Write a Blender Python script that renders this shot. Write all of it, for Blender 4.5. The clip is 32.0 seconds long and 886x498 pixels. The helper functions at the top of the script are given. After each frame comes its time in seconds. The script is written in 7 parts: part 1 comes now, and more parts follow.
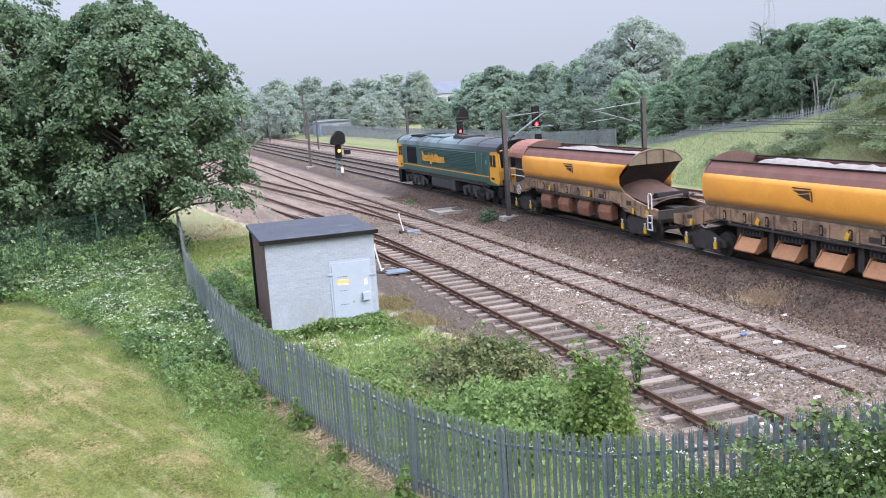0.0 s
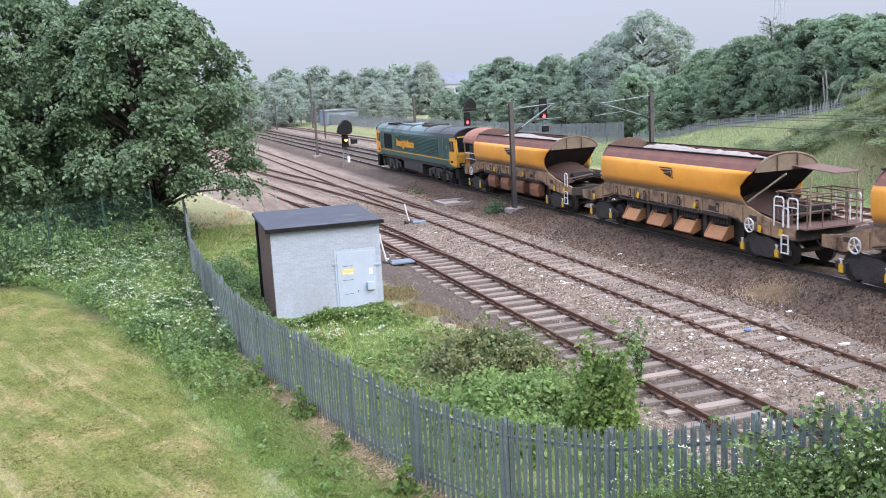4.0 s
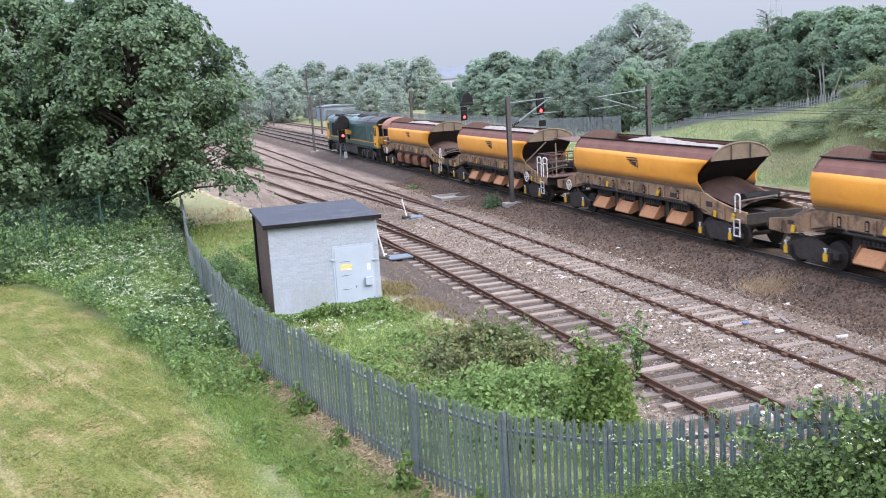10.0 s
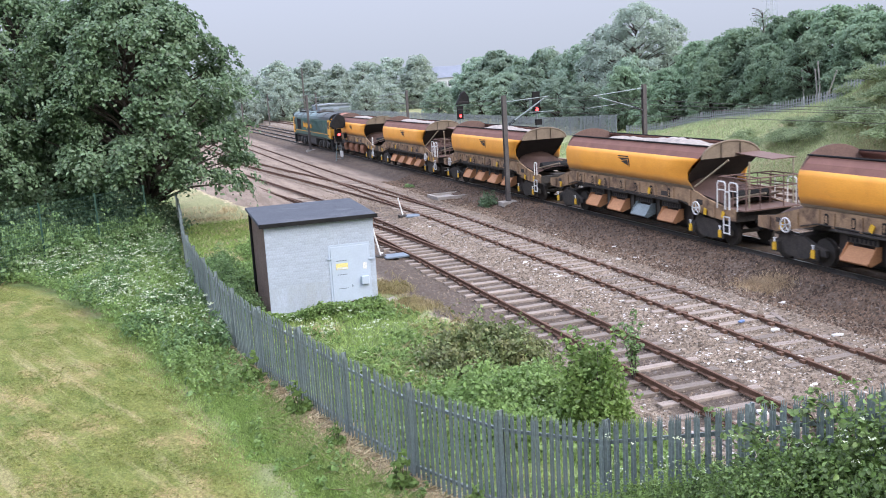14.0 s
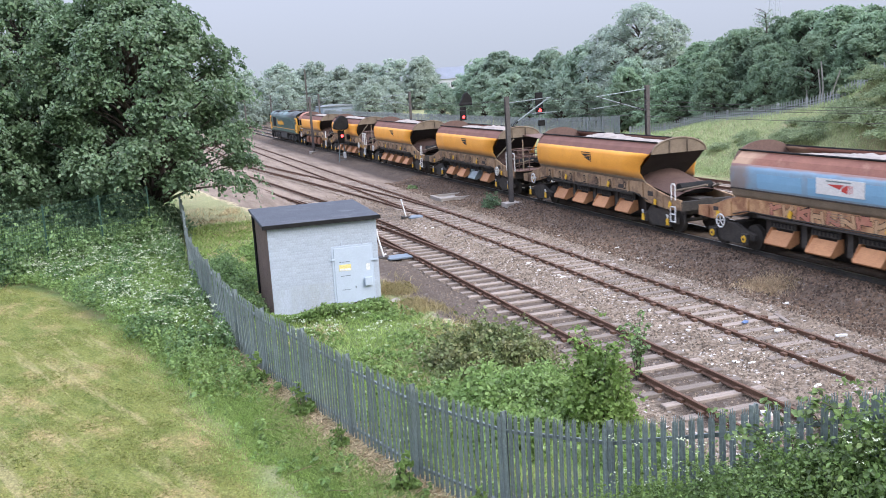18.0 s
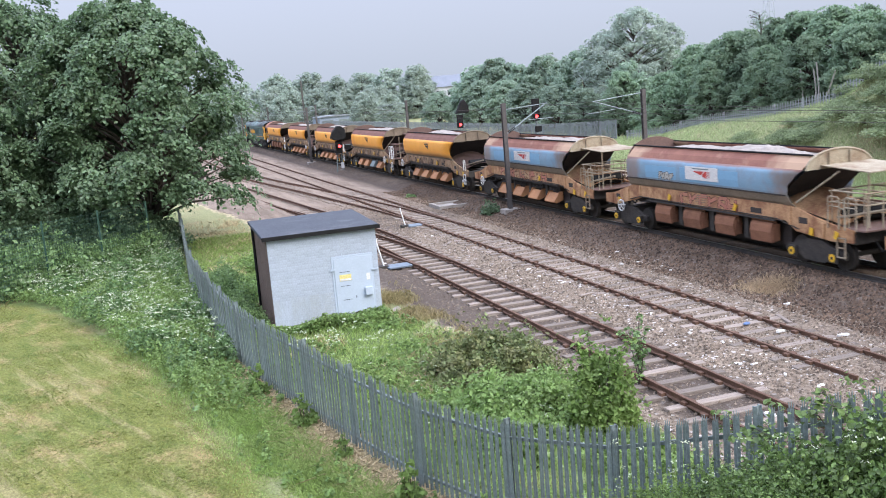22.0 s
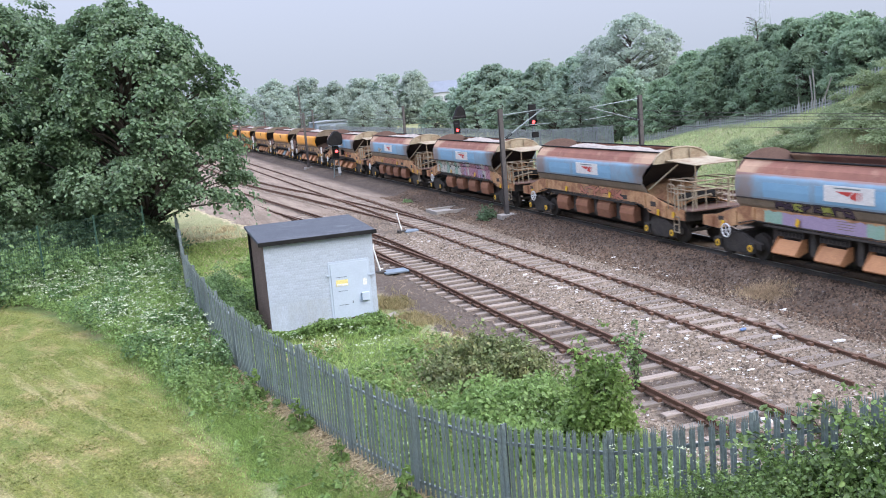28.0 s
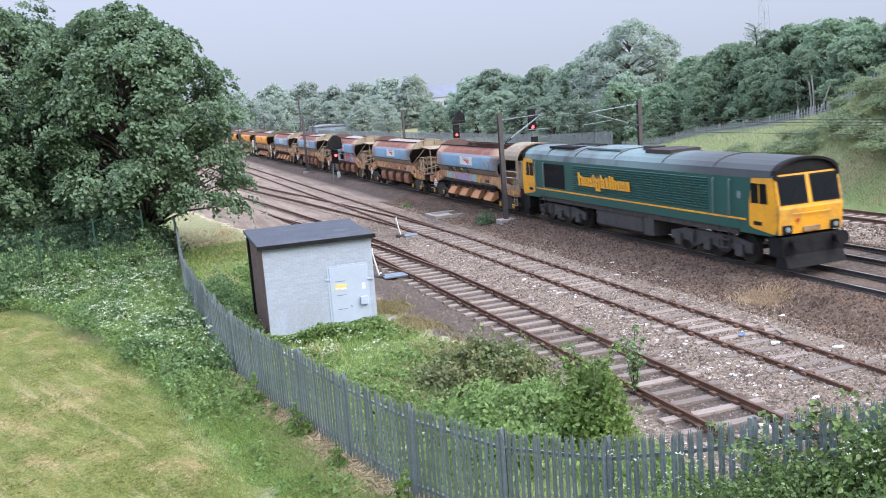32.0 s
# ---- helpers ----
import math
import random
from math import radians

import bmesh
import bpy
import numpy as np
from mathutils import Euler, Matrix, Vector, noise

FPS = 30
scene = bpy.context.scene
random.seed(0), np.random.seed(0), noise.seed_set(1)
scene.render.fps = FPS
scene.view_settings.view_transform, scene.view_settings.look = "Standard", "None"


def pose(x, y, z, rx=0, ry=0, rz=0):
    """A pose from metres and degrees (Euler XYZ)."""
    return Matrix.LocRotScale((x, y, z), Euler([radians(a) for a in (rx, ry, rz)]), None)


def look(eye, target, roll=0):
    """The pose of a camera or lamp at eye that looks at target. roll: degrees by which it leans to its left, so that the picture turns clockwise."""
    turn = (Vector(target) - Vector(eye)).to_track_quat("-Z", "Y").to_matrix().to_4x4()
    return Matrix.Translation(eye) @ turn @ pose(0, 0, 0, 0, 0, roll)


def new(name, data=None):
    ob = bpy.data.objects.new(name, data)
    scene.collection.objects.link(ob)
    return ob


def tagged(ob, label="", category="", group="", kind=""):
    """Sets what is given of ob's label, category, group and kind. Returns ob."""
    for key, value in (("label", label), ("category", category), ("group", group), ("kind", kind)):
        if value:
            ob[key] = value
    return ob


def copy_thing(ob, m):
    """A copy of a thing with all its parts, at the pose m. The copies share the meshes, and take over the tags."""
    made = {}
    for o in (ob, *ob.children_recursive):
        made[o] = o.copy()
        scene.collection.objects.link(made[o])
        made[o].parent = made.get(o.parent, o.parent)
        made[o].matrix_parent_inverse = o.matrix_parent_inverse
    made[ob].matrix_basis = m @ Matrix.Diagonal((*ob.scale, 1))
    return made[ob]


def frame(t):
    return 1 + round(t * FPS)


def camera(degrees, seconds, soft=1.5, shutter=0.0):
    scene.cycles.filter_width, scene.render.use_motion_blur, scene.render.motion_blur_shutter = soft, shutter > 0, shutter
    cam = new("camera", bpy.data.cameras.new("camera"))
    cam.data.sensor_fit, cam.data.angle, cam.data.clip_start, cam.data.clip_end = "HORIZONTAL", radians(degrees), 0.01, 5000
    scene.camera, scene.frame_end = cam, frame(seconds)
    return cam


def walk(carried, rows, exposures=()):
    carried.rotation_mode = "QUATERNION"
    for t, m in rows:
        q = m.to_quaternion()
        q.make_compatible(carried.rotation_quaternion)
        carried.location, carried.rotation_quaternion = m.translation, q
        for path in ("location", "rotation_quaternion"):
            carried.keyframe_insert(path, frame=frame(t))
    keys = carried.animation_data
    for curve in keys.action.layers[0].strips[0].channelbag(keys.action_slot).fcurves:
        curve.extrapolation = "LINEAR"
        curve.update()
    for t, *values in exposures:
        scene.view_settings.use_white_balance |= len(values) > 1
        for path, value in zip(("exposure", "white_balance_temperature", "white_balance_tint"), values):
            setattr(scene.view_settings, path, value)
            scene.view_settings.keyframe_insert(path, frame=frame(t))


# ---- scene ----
# The camera is held in the hand on the road bridge and only turns a little.
EYE = Vector((0.0, 0.0, 7.085))


def aim(yaw, pitch, roll):
    y, p = radians(yaw), radians(pitch)
    ahead = Vector((-math.sin(y) * math.cos(p), math.cos(y) * math.cos(p), math.sin(p)))
    return look(EYE, EYE + ahead, roll)


cam = camera(50.5, 32.0, soft=1.0, shutter=0.5)
walk(cam, [
    (0, aim(-18.44, -9.39, -3.92)), (0.5, aim(-18.69, -9.57, -4.11)), (1, aim(-18.59, -9.62, -3.23)),
    (1.5, aim(-18.36, -9.59, -2.56)), (2, aim(-18.40, -9.69, -2.46)), (2.5, aim(-18.39, -9.82, -2.56)),
    (3, aim(-18.25, -9.85, -2.75)), (3.5, aim(-18.17, -9.84, -2.94)), (5.5, aim(-17.87, -10.27, -3.41)),
    (6, aim(-17.89, -10.26, -3.43)), (6.5, aim(-17.94, -10.25, -3.36)), (7, aim(-17.95, -10.24, -3.33)),
    (7.5, aim(-18.01, -10.21, -3.28)), (8, aim(-18.04, -10.21, -3.27)), (8.5, aim(-18.03, -10.24, -3.25)),
    (9, aim(-18.05, -10.19, -3.22)), (9.5, aim(-18.13, -10.16, -3.27)), (10, aim(-18.20, -10.24, -3.45)),
    (10.5, aim(-18.20, -10.34, -3.53)), (11, aim(-18.20, -10.36, -3.55)), (11.5, aim(-18.23, -10.35, -3.51)),
    (12, aim(-18.32, -10.32, -3.54)), (12.5, aim(-18.38, -10.31, -3.50)), (13, aim(-18.34, -10.37, -3.53)),
    (13.5, aim(-18.37, -10.37, -3.54)), (14, aim(-18.43, -10.32, -3.45)), (14.5, aim(-18.45, -10.22, -3.44)),
    (16.5, aim(-18.39, -10.28, -3.44)), (17, aim(-18.36, -10.24, -3.50)), (17.5, aim(-18.29, -10.24, -3.57)),
    (18, aim(-18.24, -10.24, -3.57)), (18.5, aim(-18.28, -10.19, -3.54)), (19, aim(-18.31, -10.13, -3.48)),
    (19.5, aim(-18.37, -10.10, -3.51)), (20, aim(-18.41, -10.09, -3.55)), (20.5, aim(-18.49, -10.06, -3.68)),
    (21, aim(-18.54, -10.06, -4.24)), (21.5, aim(-18.45, -9.95, -4.90)), (22, aim(-18.29, -9.76, -4.79)),
    (22.5, aim(-18.26, -9.78, -4.58)), (23, aim(-18.39, -9.85, -4.34)), (23.5, aim(-18.48, -9.85, -4.36)),
    (24, aim(-18.51, -9.80, -4.31)), (24.5, aim(-18.53, -9.77, -4.35)), (25, aim(-18.54, -9.73, -4.35)),
    (25.5, aim(-18.51, -9.71, -4.38)), (27.5, aim(-18.44, -9.62, -4.66)), (28, aim(-18.52, -9.45, -4.65)),
    (28.5, aim(-18.45, -9.34, -4.54)), (29, aim(-18.35, -9.26, -4.44)), (29.5, aim(-18.32, -9.26, -4.45)),
    (30, aim(-18.23, -9.36, -4.58)), (30.5, aim(-18.24, -9.42, -4.65)), (31, aim(-18.36, -9.35, -4.58)),
    (31.5, aim(-18.54, -9.25, -4.54)), (32, aim(-18.61, -9.18, -4.44)),
], exposures=[(0, 0.65, 6250, 13), (7, 0.65, 6300, 13), (16, 0.65, 6250, 11.5), (25, 0.65, 6200, 10.5), (32, 0.65, 6150, 11.5)])

# Overcast morning: a pale sky that is brighter overhead, and a weak, very soft sun.
world = bpy.data.worlds.new("overcast_sky")
scene.world = world
world.use_nodes = True
wn = world.node_tree.nodes
wl = world.node_tree.links
sky_tex = wn.new("ShaderNodeTexSky")
sky_tex.sky_type = "NISHITA"
sky_tex.sun_disc = False
sky_tex.sun_elevation = radians(39)
sky_tex.sun_rotation = radians(148)
sky_tex.dust_density = 4.0
coord = wn.new("ShaderNodeTexCoord")
sep = wn.new("ShaderNodeSeparateXYZ")
ramp = wn.new("ShaderNodeValToRGB")
ramp.color_ramp.elements[0].position = 0.0
ramp.color_ramp.elements[0].color = (0.385, 0.42, 0.49, 1)
ramp.color_ramp.elements[1].position = 1.0
ramp.color_ramp.elements[1].color = (1.96, 2.12, 2.72, 1)
mid = ramp.color_ramp.elements.new(0.16)
mid.color = (0.47, 0.495, 0.605, 1)
haze = wn.new("ShaderNodeMixRGB")
haze.inputs[0].default_value = 0.9
scale = wn.new("ShaderNodeVectorMath")
scale.operation = "SCALE"
scale.inputs[3].default_value = 0.11
wl.new(coord.outputs["Generated"], sep.inputs[0])
wl.new(sep.outputs["Z"], ramp.inputs[0])
wl.new(sky_tex.outputs[0], scale.inputs[0])
wl.new(scale.outputs[0], haze.inputs[1])
wl.new(ramp.outputs[0], haze.inputs[2])
wl.new(haze.outputs[0], wn["Background"].inputs[0])
wn["Background"].inputs[1].default_value = 1.0

sun = new("sun", bpy.data.lights.new("sun", "SUN"))
sun.data.energy = 2.1
sun.data.angle = radians(40)
sun.data.color = (1.0, 0.93, 0.82)
sun.matrix_world = look((12, -19, 18), (0, 0, 0))


# ---- materials ----
def surf(name, c1, c2, scale=4.0, rough=0.8, metal=0.0, bump=0.15, fine=40.0, c3=None, s3=0.7, amount=0.5,
         island=0.0, obj=0.0, spec=0.4, stretch=None, thin=0.0, speckle=0.45):
    """A procedural surface: two tones in broad patches, fine grain with relief, and, if given, stains of a third tone."""
    m = bpy.data.materials.new(name)
    m.use_nodes = True
    n, l = m.node_tree.nodes, m.node_tree.links
    b = n["Principled BSDF"]
    b.inputs["Roughness"].default_value = rough
    b.inputs["Metallic"].default_value = metal
    b.inputs["Specular IOR Level"].default_value = spec
    tc = n.new("ShaderNodeTexCoord")
    src = tc.outputs["Object"]
    if stretch:
        mp = n.new("ShaderNodeMapping")
        mp.inputs["Scale"].default_value = stretch
        l.new(src, mp.inputs[0])
        src = mp.outputs[0]
    n1 = n.new("ShaderNodeTexNoise")
    n1.inputs["Scale"].default_value = scale
    n1.inputs["Detail"].default_value = 6
    n1.inputs["Roughness"].default_value = 0.65
    l.new(src, n1.inputs["Vector"])
    r1 = n.new("ShaderNodeMapRange")
    r1.inputs[1].default_value, r1.inputs[2].default_value = 0.3, 0.7
    l.new(n1.outputs[0], r1.inputs[0])
    mix = n.new("ShaderNodeMixRGB")
    mix.inputs[1].default_value = (*c1, 1)
    mix.inputs[2].default_value = (*c2, 1)
    l.new(r1.outputs[0], mix.inputs[0])
    out = mix.outputs[0]
    n2 = n.new("ShaderNodeTexNoise")
    n2.inputs["Scale"].default_value = fine
    n2.inputs["Detail"].default_value = 3
    l.new(src, n2.inputs["Vector"])
    if c3:
        n3 = n.new("ShaderNodeTexNoise")
        n3.inputs["Scale"].default_value = s3
        n3.inputs["Detail"].default_value = 8
        n3.inputs["Roughness"].default_value = 0.7
        n3.inputs["Distortion"].default_value = 0.4
        l.new(src, n3.inputs["Vector"])
        r3 = n.new("ShaderNodeMapRange")
        r3.inputs[1].default_value, r3.inputs[2].default_value = 1 - amount - 0.09, 1 - amount + 0.09
        l.new(n3.outputs[0], r3.inputs[0])
        mix3 = n.new("ShaderNodeMixRGB")
        mix3.inputs[2].default_value = (*c3, 1)
        l.new(r3.outputs[0], mix3.inputs[0])
        l.new(out, mix3.inputs[1])
        out = mix3.outputs[0]
    grain = n.new("ShaderNodeMixRGB")
    grain.blend_type = "MULTIPLY"
    grain.inputs[0].default_value = speckle
    gr = n.new("ShaderNodeMapRange")
    gr.inputs[1].default_value, gr.inputs[2].default_value = 0.3, 0.65
    gr.inputs[3].default_value, gr.inputs[4].default_value = 0.55, 1.25
    gr.clamp = False
    l.new(n2.outputs[0], gr.inputs[0])
    l.new(out, grain.inputs[1])
    l.new(gr.outputs[0], grain.inputs[2])
    out = grain.outputs[0]
    if island or obj:
        if island:
            info = n.new("ShaderNodeNewGeometry").outputs["Random Per Island"]
        else:
            info = n.new("ShaderNodeObjectInfo").outputs["Random"]
        k = island or obj
        hr = n.new("ShaderNodeMapRange")
        hr.inputs[3].default_value, hr.inputs[4].default_value = 1 - k, 1 + k
        l.new(info, hr.inputs[0])
        hs = n.new("ShaderNodeHueSaturation")
        l.new(hr.outputs[0], hs.inputs["Value"])
        l.new(out, hs.inputs["Color"])
        out = hs.outputs[0]
    l.new(out, b.inputs["Base Color"])
    if bump:
        bp = n.new("ShaderNodeBump")
        bp.inputs["Strength"].default_value = bump
        bp.inputs["Distance"].default_value = 0.02
        l.new(n2.outputs[0], bp.inputs["Height"])
        l.new(bp.outputs[0], b.inputs["Normal"])
    if thin:
        tr = n.new("ShaderNodeBsdfTranslucent")
        ms = n.new("ShaderNodeMixShader")
        ms.inputs[0].default_value = thin
        l.new(out, tr.inputs[0])
        l.new(b.outputs[0], ms.inputs[1])
        l.new(tr.outputs[0], ms.inputs[2])
        l.new(ms.outputs[0], n["Material Output"].inputs[0])
    return m


def glow(name, colour, power):
    m = bpy.data.materials.new(name)
    m.use_nodes = True
    b = m.node_tree.nodes["Principled BSDF"]
    b.inputs["Base Color"].default_value = (*colour, 1)
    b.inputs["Emission Color"].default_value = (*colour, 1)
    b.inputs["Emission Strength"].default_value = power
    return m


OILSTONE = surf("oily_ballast_stone", (0.14, 0.094, 0.062), (0.08, 0.053, 0.037), 0.6, 0.95, 0, 0.5, 30, island=0.7)
RUST = surf("rusty_rail", (0.10, 0.055, 0.035), (0.16, 0.09, 0.06), 3, 0.8, 0.2, 0.3, 30)
BRIGHT = surf("worn_rail_top", (0.55, 0.54, 0.52), (0.4, 0.38, 0.36), 2, 0.3, 0.9, 0.05, 30)
SLEEPER = surf("weathered_sleeper", (0.29, 0.243, 0.205), (0.19, 0.152, 0.126), 3, 0.9, 0, 0.6, 25, obj=0.3, stretch=(0.4, 4, 4))
STONE = surf("ballast_stone", (0.265, 0.21, 0.16), (0.13, 0.098, 0.073), 0.6, 0.95, 0, 0.5, 30, island=0.6)
DARKSLEEPER = surf("oily_sleeper", (0.06, 0.05, 0.043), (0.04, 0.033, 0.028), 3, 0.9, 0, 0.5, 25)
CONCRETE = surf("concrete", (0.38, 0.35, 0.31), (0.26, 0.23, 0.2), 2, 0.9, 0, 0.4, 30)
STEEL = surf("galvanised_steel", (0.25, 0.295, 0.295), (0.18, 0.215, 0.22), 3, 0.55, 0.35, 0.1, 25, obj=0.14)
DARKSTEEL = surf("dark_steel", (0.042, 0.04, 0.038), (0.075, 0.065, 0.056), 3, 0.8, 0.0, 0.3, 25, spec=0.15)
GREENWIRE = surf("green_steel", (0.03, 0.075, 0.05), (0.02, 0.055, 0.04), 3, 0.6, 0.1, 0.1, 25)
BLACK = surf("black_paint", (0.012, 0.012, 0.013), (0.025, 0.024, 0.023), 3, 0.8, 0, 0.1, 25, spec=0.12)
WHITE = surf("white_paint", (0.75, 0.75, 0.73), (0.6, 0.6, 0.57), 5, 0.6, 0, 0.1, 30)
LEAF = surf("tree_leaf", (0.12, 0.195, 0.10), (0.175, 0.255, 0.135), 0.35, 0.42, 0, 0, 20, island=0.4, spec=0.5, thin=0.4)
LEAF2 = surf("bush_leaf", (0.16, 0.26, 0.10), (0.22, 0.32, 0.13), 0.6, 0.5, 0, 0, 20, island=0.4, thin=0.45)
# FARLEAF is paled: the distant mist is painted into the leaf colour.
FARLEAF = surf("haze_painted_leaf", (0.40, 0.475, 0.41), (0.44, 0.505, 0.42), 0.2, 0.8, 0, 0, 8, obj=0.12, thin=0.5, spec=0.1)
BARK = surf("bark", (0.10, 0.08, 0.065), (0.06, 0.05, 0.042), 4, 0.95, 0, 0.8, 15)
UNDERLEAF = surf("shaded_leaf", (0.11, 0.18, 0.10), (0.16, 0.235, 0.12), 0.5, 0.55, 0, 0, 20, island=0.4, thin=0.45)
# The two woodland leaf tones are lightened too, nearer haze put into the colour.
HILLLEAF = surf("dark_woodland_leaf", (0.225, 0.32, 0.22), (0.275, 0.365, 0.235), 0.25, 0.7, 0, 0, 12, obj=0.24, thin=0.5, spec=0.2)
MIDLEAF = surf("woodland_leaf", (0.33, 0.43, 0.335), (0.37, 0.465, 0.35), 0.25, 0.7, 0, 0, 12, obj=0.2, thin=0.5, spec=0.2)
BRAMBLE = surf("bramble_leaf", (0.155, 0.225, 0.085), (0.225, 0.21, 0.095), 1.8, 0.55, 0, 0, 20, island=0.45, thin=0.35)
SCRUBLEAF = surf("slope_scrub_leaf", (0.24, 0.31, 0.165), (0.31, 0.37, 0.20), 0.5, 0.6, 0, 0, 20, island=0.3, thin=0.5)
BRAMBLE2 = surf("fresh_bramble_leaf", (0.115, 0.195, 0.06), (0.20, 0.275, 0.085), 2.2, 0.45, 0, 0, 20, island=0.6, thin=0.4)


# ---- building helpers ----
def box(bm, x0, x1, y0, y1, z0, z1, m=None):
    v = [bm.verts.new((x, y, z)) for z in (z0, z1) for y in (y0, y1) for x in (x0, x1)]
    if m:
        for w in v:
            w.co = m @ w.co
    for f in ((0, 2, 3, 1), (4, 5, 7, 6), (0, 1, 5, 4), (2, 6, 7, 3), (0, 4, 6, 2), (1, 3, 7, 5)):
        bm.faces.new([v[i] for i in f])
    return v


def tube(bm, p, q, r, n=8, r2=None):
    p, q = Vector(p), Vector(q)
    turn = (q - p).to_track_quat("Z", "Y").to_matrix()
    rings = []
    for c, rad in ((p, r), (q, r if r2 is None else r2)):
        rings.append([bm.verts.new(c + turn @ Vector((rad * math.cos(2 * math.pi * i / n), rad * math.sin(2 * math.pi * i / n), 0))) for i in range(n)])
    for i in range(n):
        bm.faces.new((rings[0][i], rings[0][(i + 1) % n], rings[1][(i + 1) % n], rings[1][i]))
    bm.faces.new(rings[0][::-1])
    bm.faces.new(rings[1])


def bent(bm, pts, r, n=6):
    for a, b in zip(pts, pts[1:]):
        tube(bm, a, b, r, n)


def prism(bm, poly, axis, a, b, m=None):
    """A polygon, in the other two axes in order, drawn out along an axis from a to b."""
    def at(u, v, w):
        c = [u, v]
        c.insert("xyz".index(axis), w)
        return m @ Vector(c) if m else Vector(c)
    r0 = [bm.verts.new(at(u, v, a)) for u, v in poly]
    r1 = [bm.verts.new(at(u, v, b)) for u, v in poly]
    k = len(poly)
    fs = [bm.faces.new((r0[i], r0[(i + 1) % k], r1[(i + 1) % k], r1[i])) for i in range(k)]
    fs += [bm.faces.new(r0[::-1]), bm.faces.new(r1)]
    bmesh.ops.recalc_face_normals(bm, faces=fs)


def sweep(bm, profile, pts):
    """A closed profile (across, up) carried along points; the ends stay square to the path."""
    rings = []
    for i, p in enumerate(pts):
        p = Vector(p)
        d = (Vector(pts[min(i + 1, len(pts) - 1)]) - Vector(pts[max(i - 1, 0)])).normalized()
        side = Vector((d.y, -d.x, 0)).normalized()
        rings.append([bm.verts.new(p + side * u + Vector((0, 0, v))) for u, v in profile])
    k = len(profile)
    fs = []
    for a, b in zip(rings, rings[1:]):
        fs += [bm.faces.new((a[i], a[(i + 1) % k], b[(i + 1) % k], b[i])) for i in range(k)]
    fs += [bm.faces.new(rings[0][::-1]), bm.faces.new(rings[-1])]
    bmesh.ops.recalc_face_normals(bm, faces=fs)


def disc(bm, c, axis, r, thick, n=16):
    d = Vector(axis).normalized() * thick / 2
    tube(bm, Vector(c) - d, Vector(c) + d, r, n)


def mesh_of(name, bm, material, smooth=False, bevel=0.0):
    if bevel:
        bmesh.ops.bevel(bm, geom=bm.edges[:], offset=bevel, segments=1, affect="EDGES")
    me = bpy.data.meshes.new(name)
    bm.to_mesh(me)
    bm.free()
    for mt in material if isinstance(material, (list, tuple)) else [material]:
        me.materials.append(mt)
    if smooth:
        me.polygons.foreach_set("use_smooth", [True] * len(me.polygons))
    return me


def part(name, bm, material, parent=None, label="", smooth=False, bevel=0.0):
    ob = new(name, mesh_of(name, bm, material, smooth, bevel))
    if parent:
        ob.parent = parent
    if label:
        tagged(ob, label)
    return ob


def piece(name, me, parent, m):
    ob = new(name, me)
    ob.parent = parent
    ob.matrix_basis = m
    return ob


def thing(name, label, category, m=None, group="", kind=""):
    ob = new(name)
    if m:
        ob.matrix_world = m
    return tagged(ob, label, category, group, kind)


def B():
    return bmesh.new()


def step(a, b, x):
    t = min(1.0, max(0.0, (x - a) / (b - a)))
    return t * t * (3 - 2 * t)


def lerp_at(x, table):
    """A value between the rows (x, value) of a short table."""
    if x <= table[0][0]:
        return table[0][1]
    for (a, u), (b, v) in zip(table, table[1:]):
        if x <= b:
            return u + (v - u) * (x - a) / (b - a)
    return table[-1][1]


# ---- the lie of the land ----
MAIN_Z = 0.396
SLANT = -0.005
CREST = ((-60, 6.5), (30, 7.6), (38, 7.3), (42.4, 6.6), (44.5, 5.2), (46.4, 4.5), (50.5, 3.75), (54.6, 3.25), (60, 2.85), (65.6, 1.9), (70, 1.5), (85, 0.9), (600, 0.9))


def main_x(y):
    return 21.785 + SLANT * y


def gz(x, y):
    """The height of the ground. The sidings' rail top is 0."""
    z = 0.0
    z += -0.22 * step(9.0, 10.2, x) * (1 - step(13.0, 13.9, x))
    z += -0.125 * step(13.0, 13.9, x) * (1 - step(18.6, 20.0, x))
    z += 0.22 * step(18.6, 20.0, x) * (1 - step(26.4, 28.0, x))
    z += 0.30 * step(27.0, 29.0, x)
    top = lerp_at(y, CREST)
    z += (top - 0.3) * step(32.6, 40.5, x) * (1 - 0.25 * step(34, 38, x) * (1 - step(38, 42, x)))
    # the bank that climbs to the road bridge
    z += max(0.0, 13.4 - y) * 0.37 * (1 - step(7.0, 10.0, x)) if y > -2 else 5.7 * (1 - step(7.0, 10.0, x))
    return z


def fence_x(y):
    return lerp_at(y, ((3.0, 6.6), (5.8, 6.45), (8.3, 6.2), (10.5, 5.6), (12.85, 5.03), (15.35, 4.3), (17.83, 3.7), (20.35, 3.26), (22.85, 2.72), (25.5, 2.38), (28.2, 2.2), (33.6, 1.98), (36.3, 1.94), (41.8, 2.08), (47.3, 2.33), (52.8, 2.5)))


def lawn_edge(y):
    return lerp_at(y, ((8, 5.0), (14, 2.6), (18, 1.5), (22, 0.9), (25, 0.4), (29, -0.5), (33, -1.6), (38, -3.4), (41, -5.5), (43, -14)))


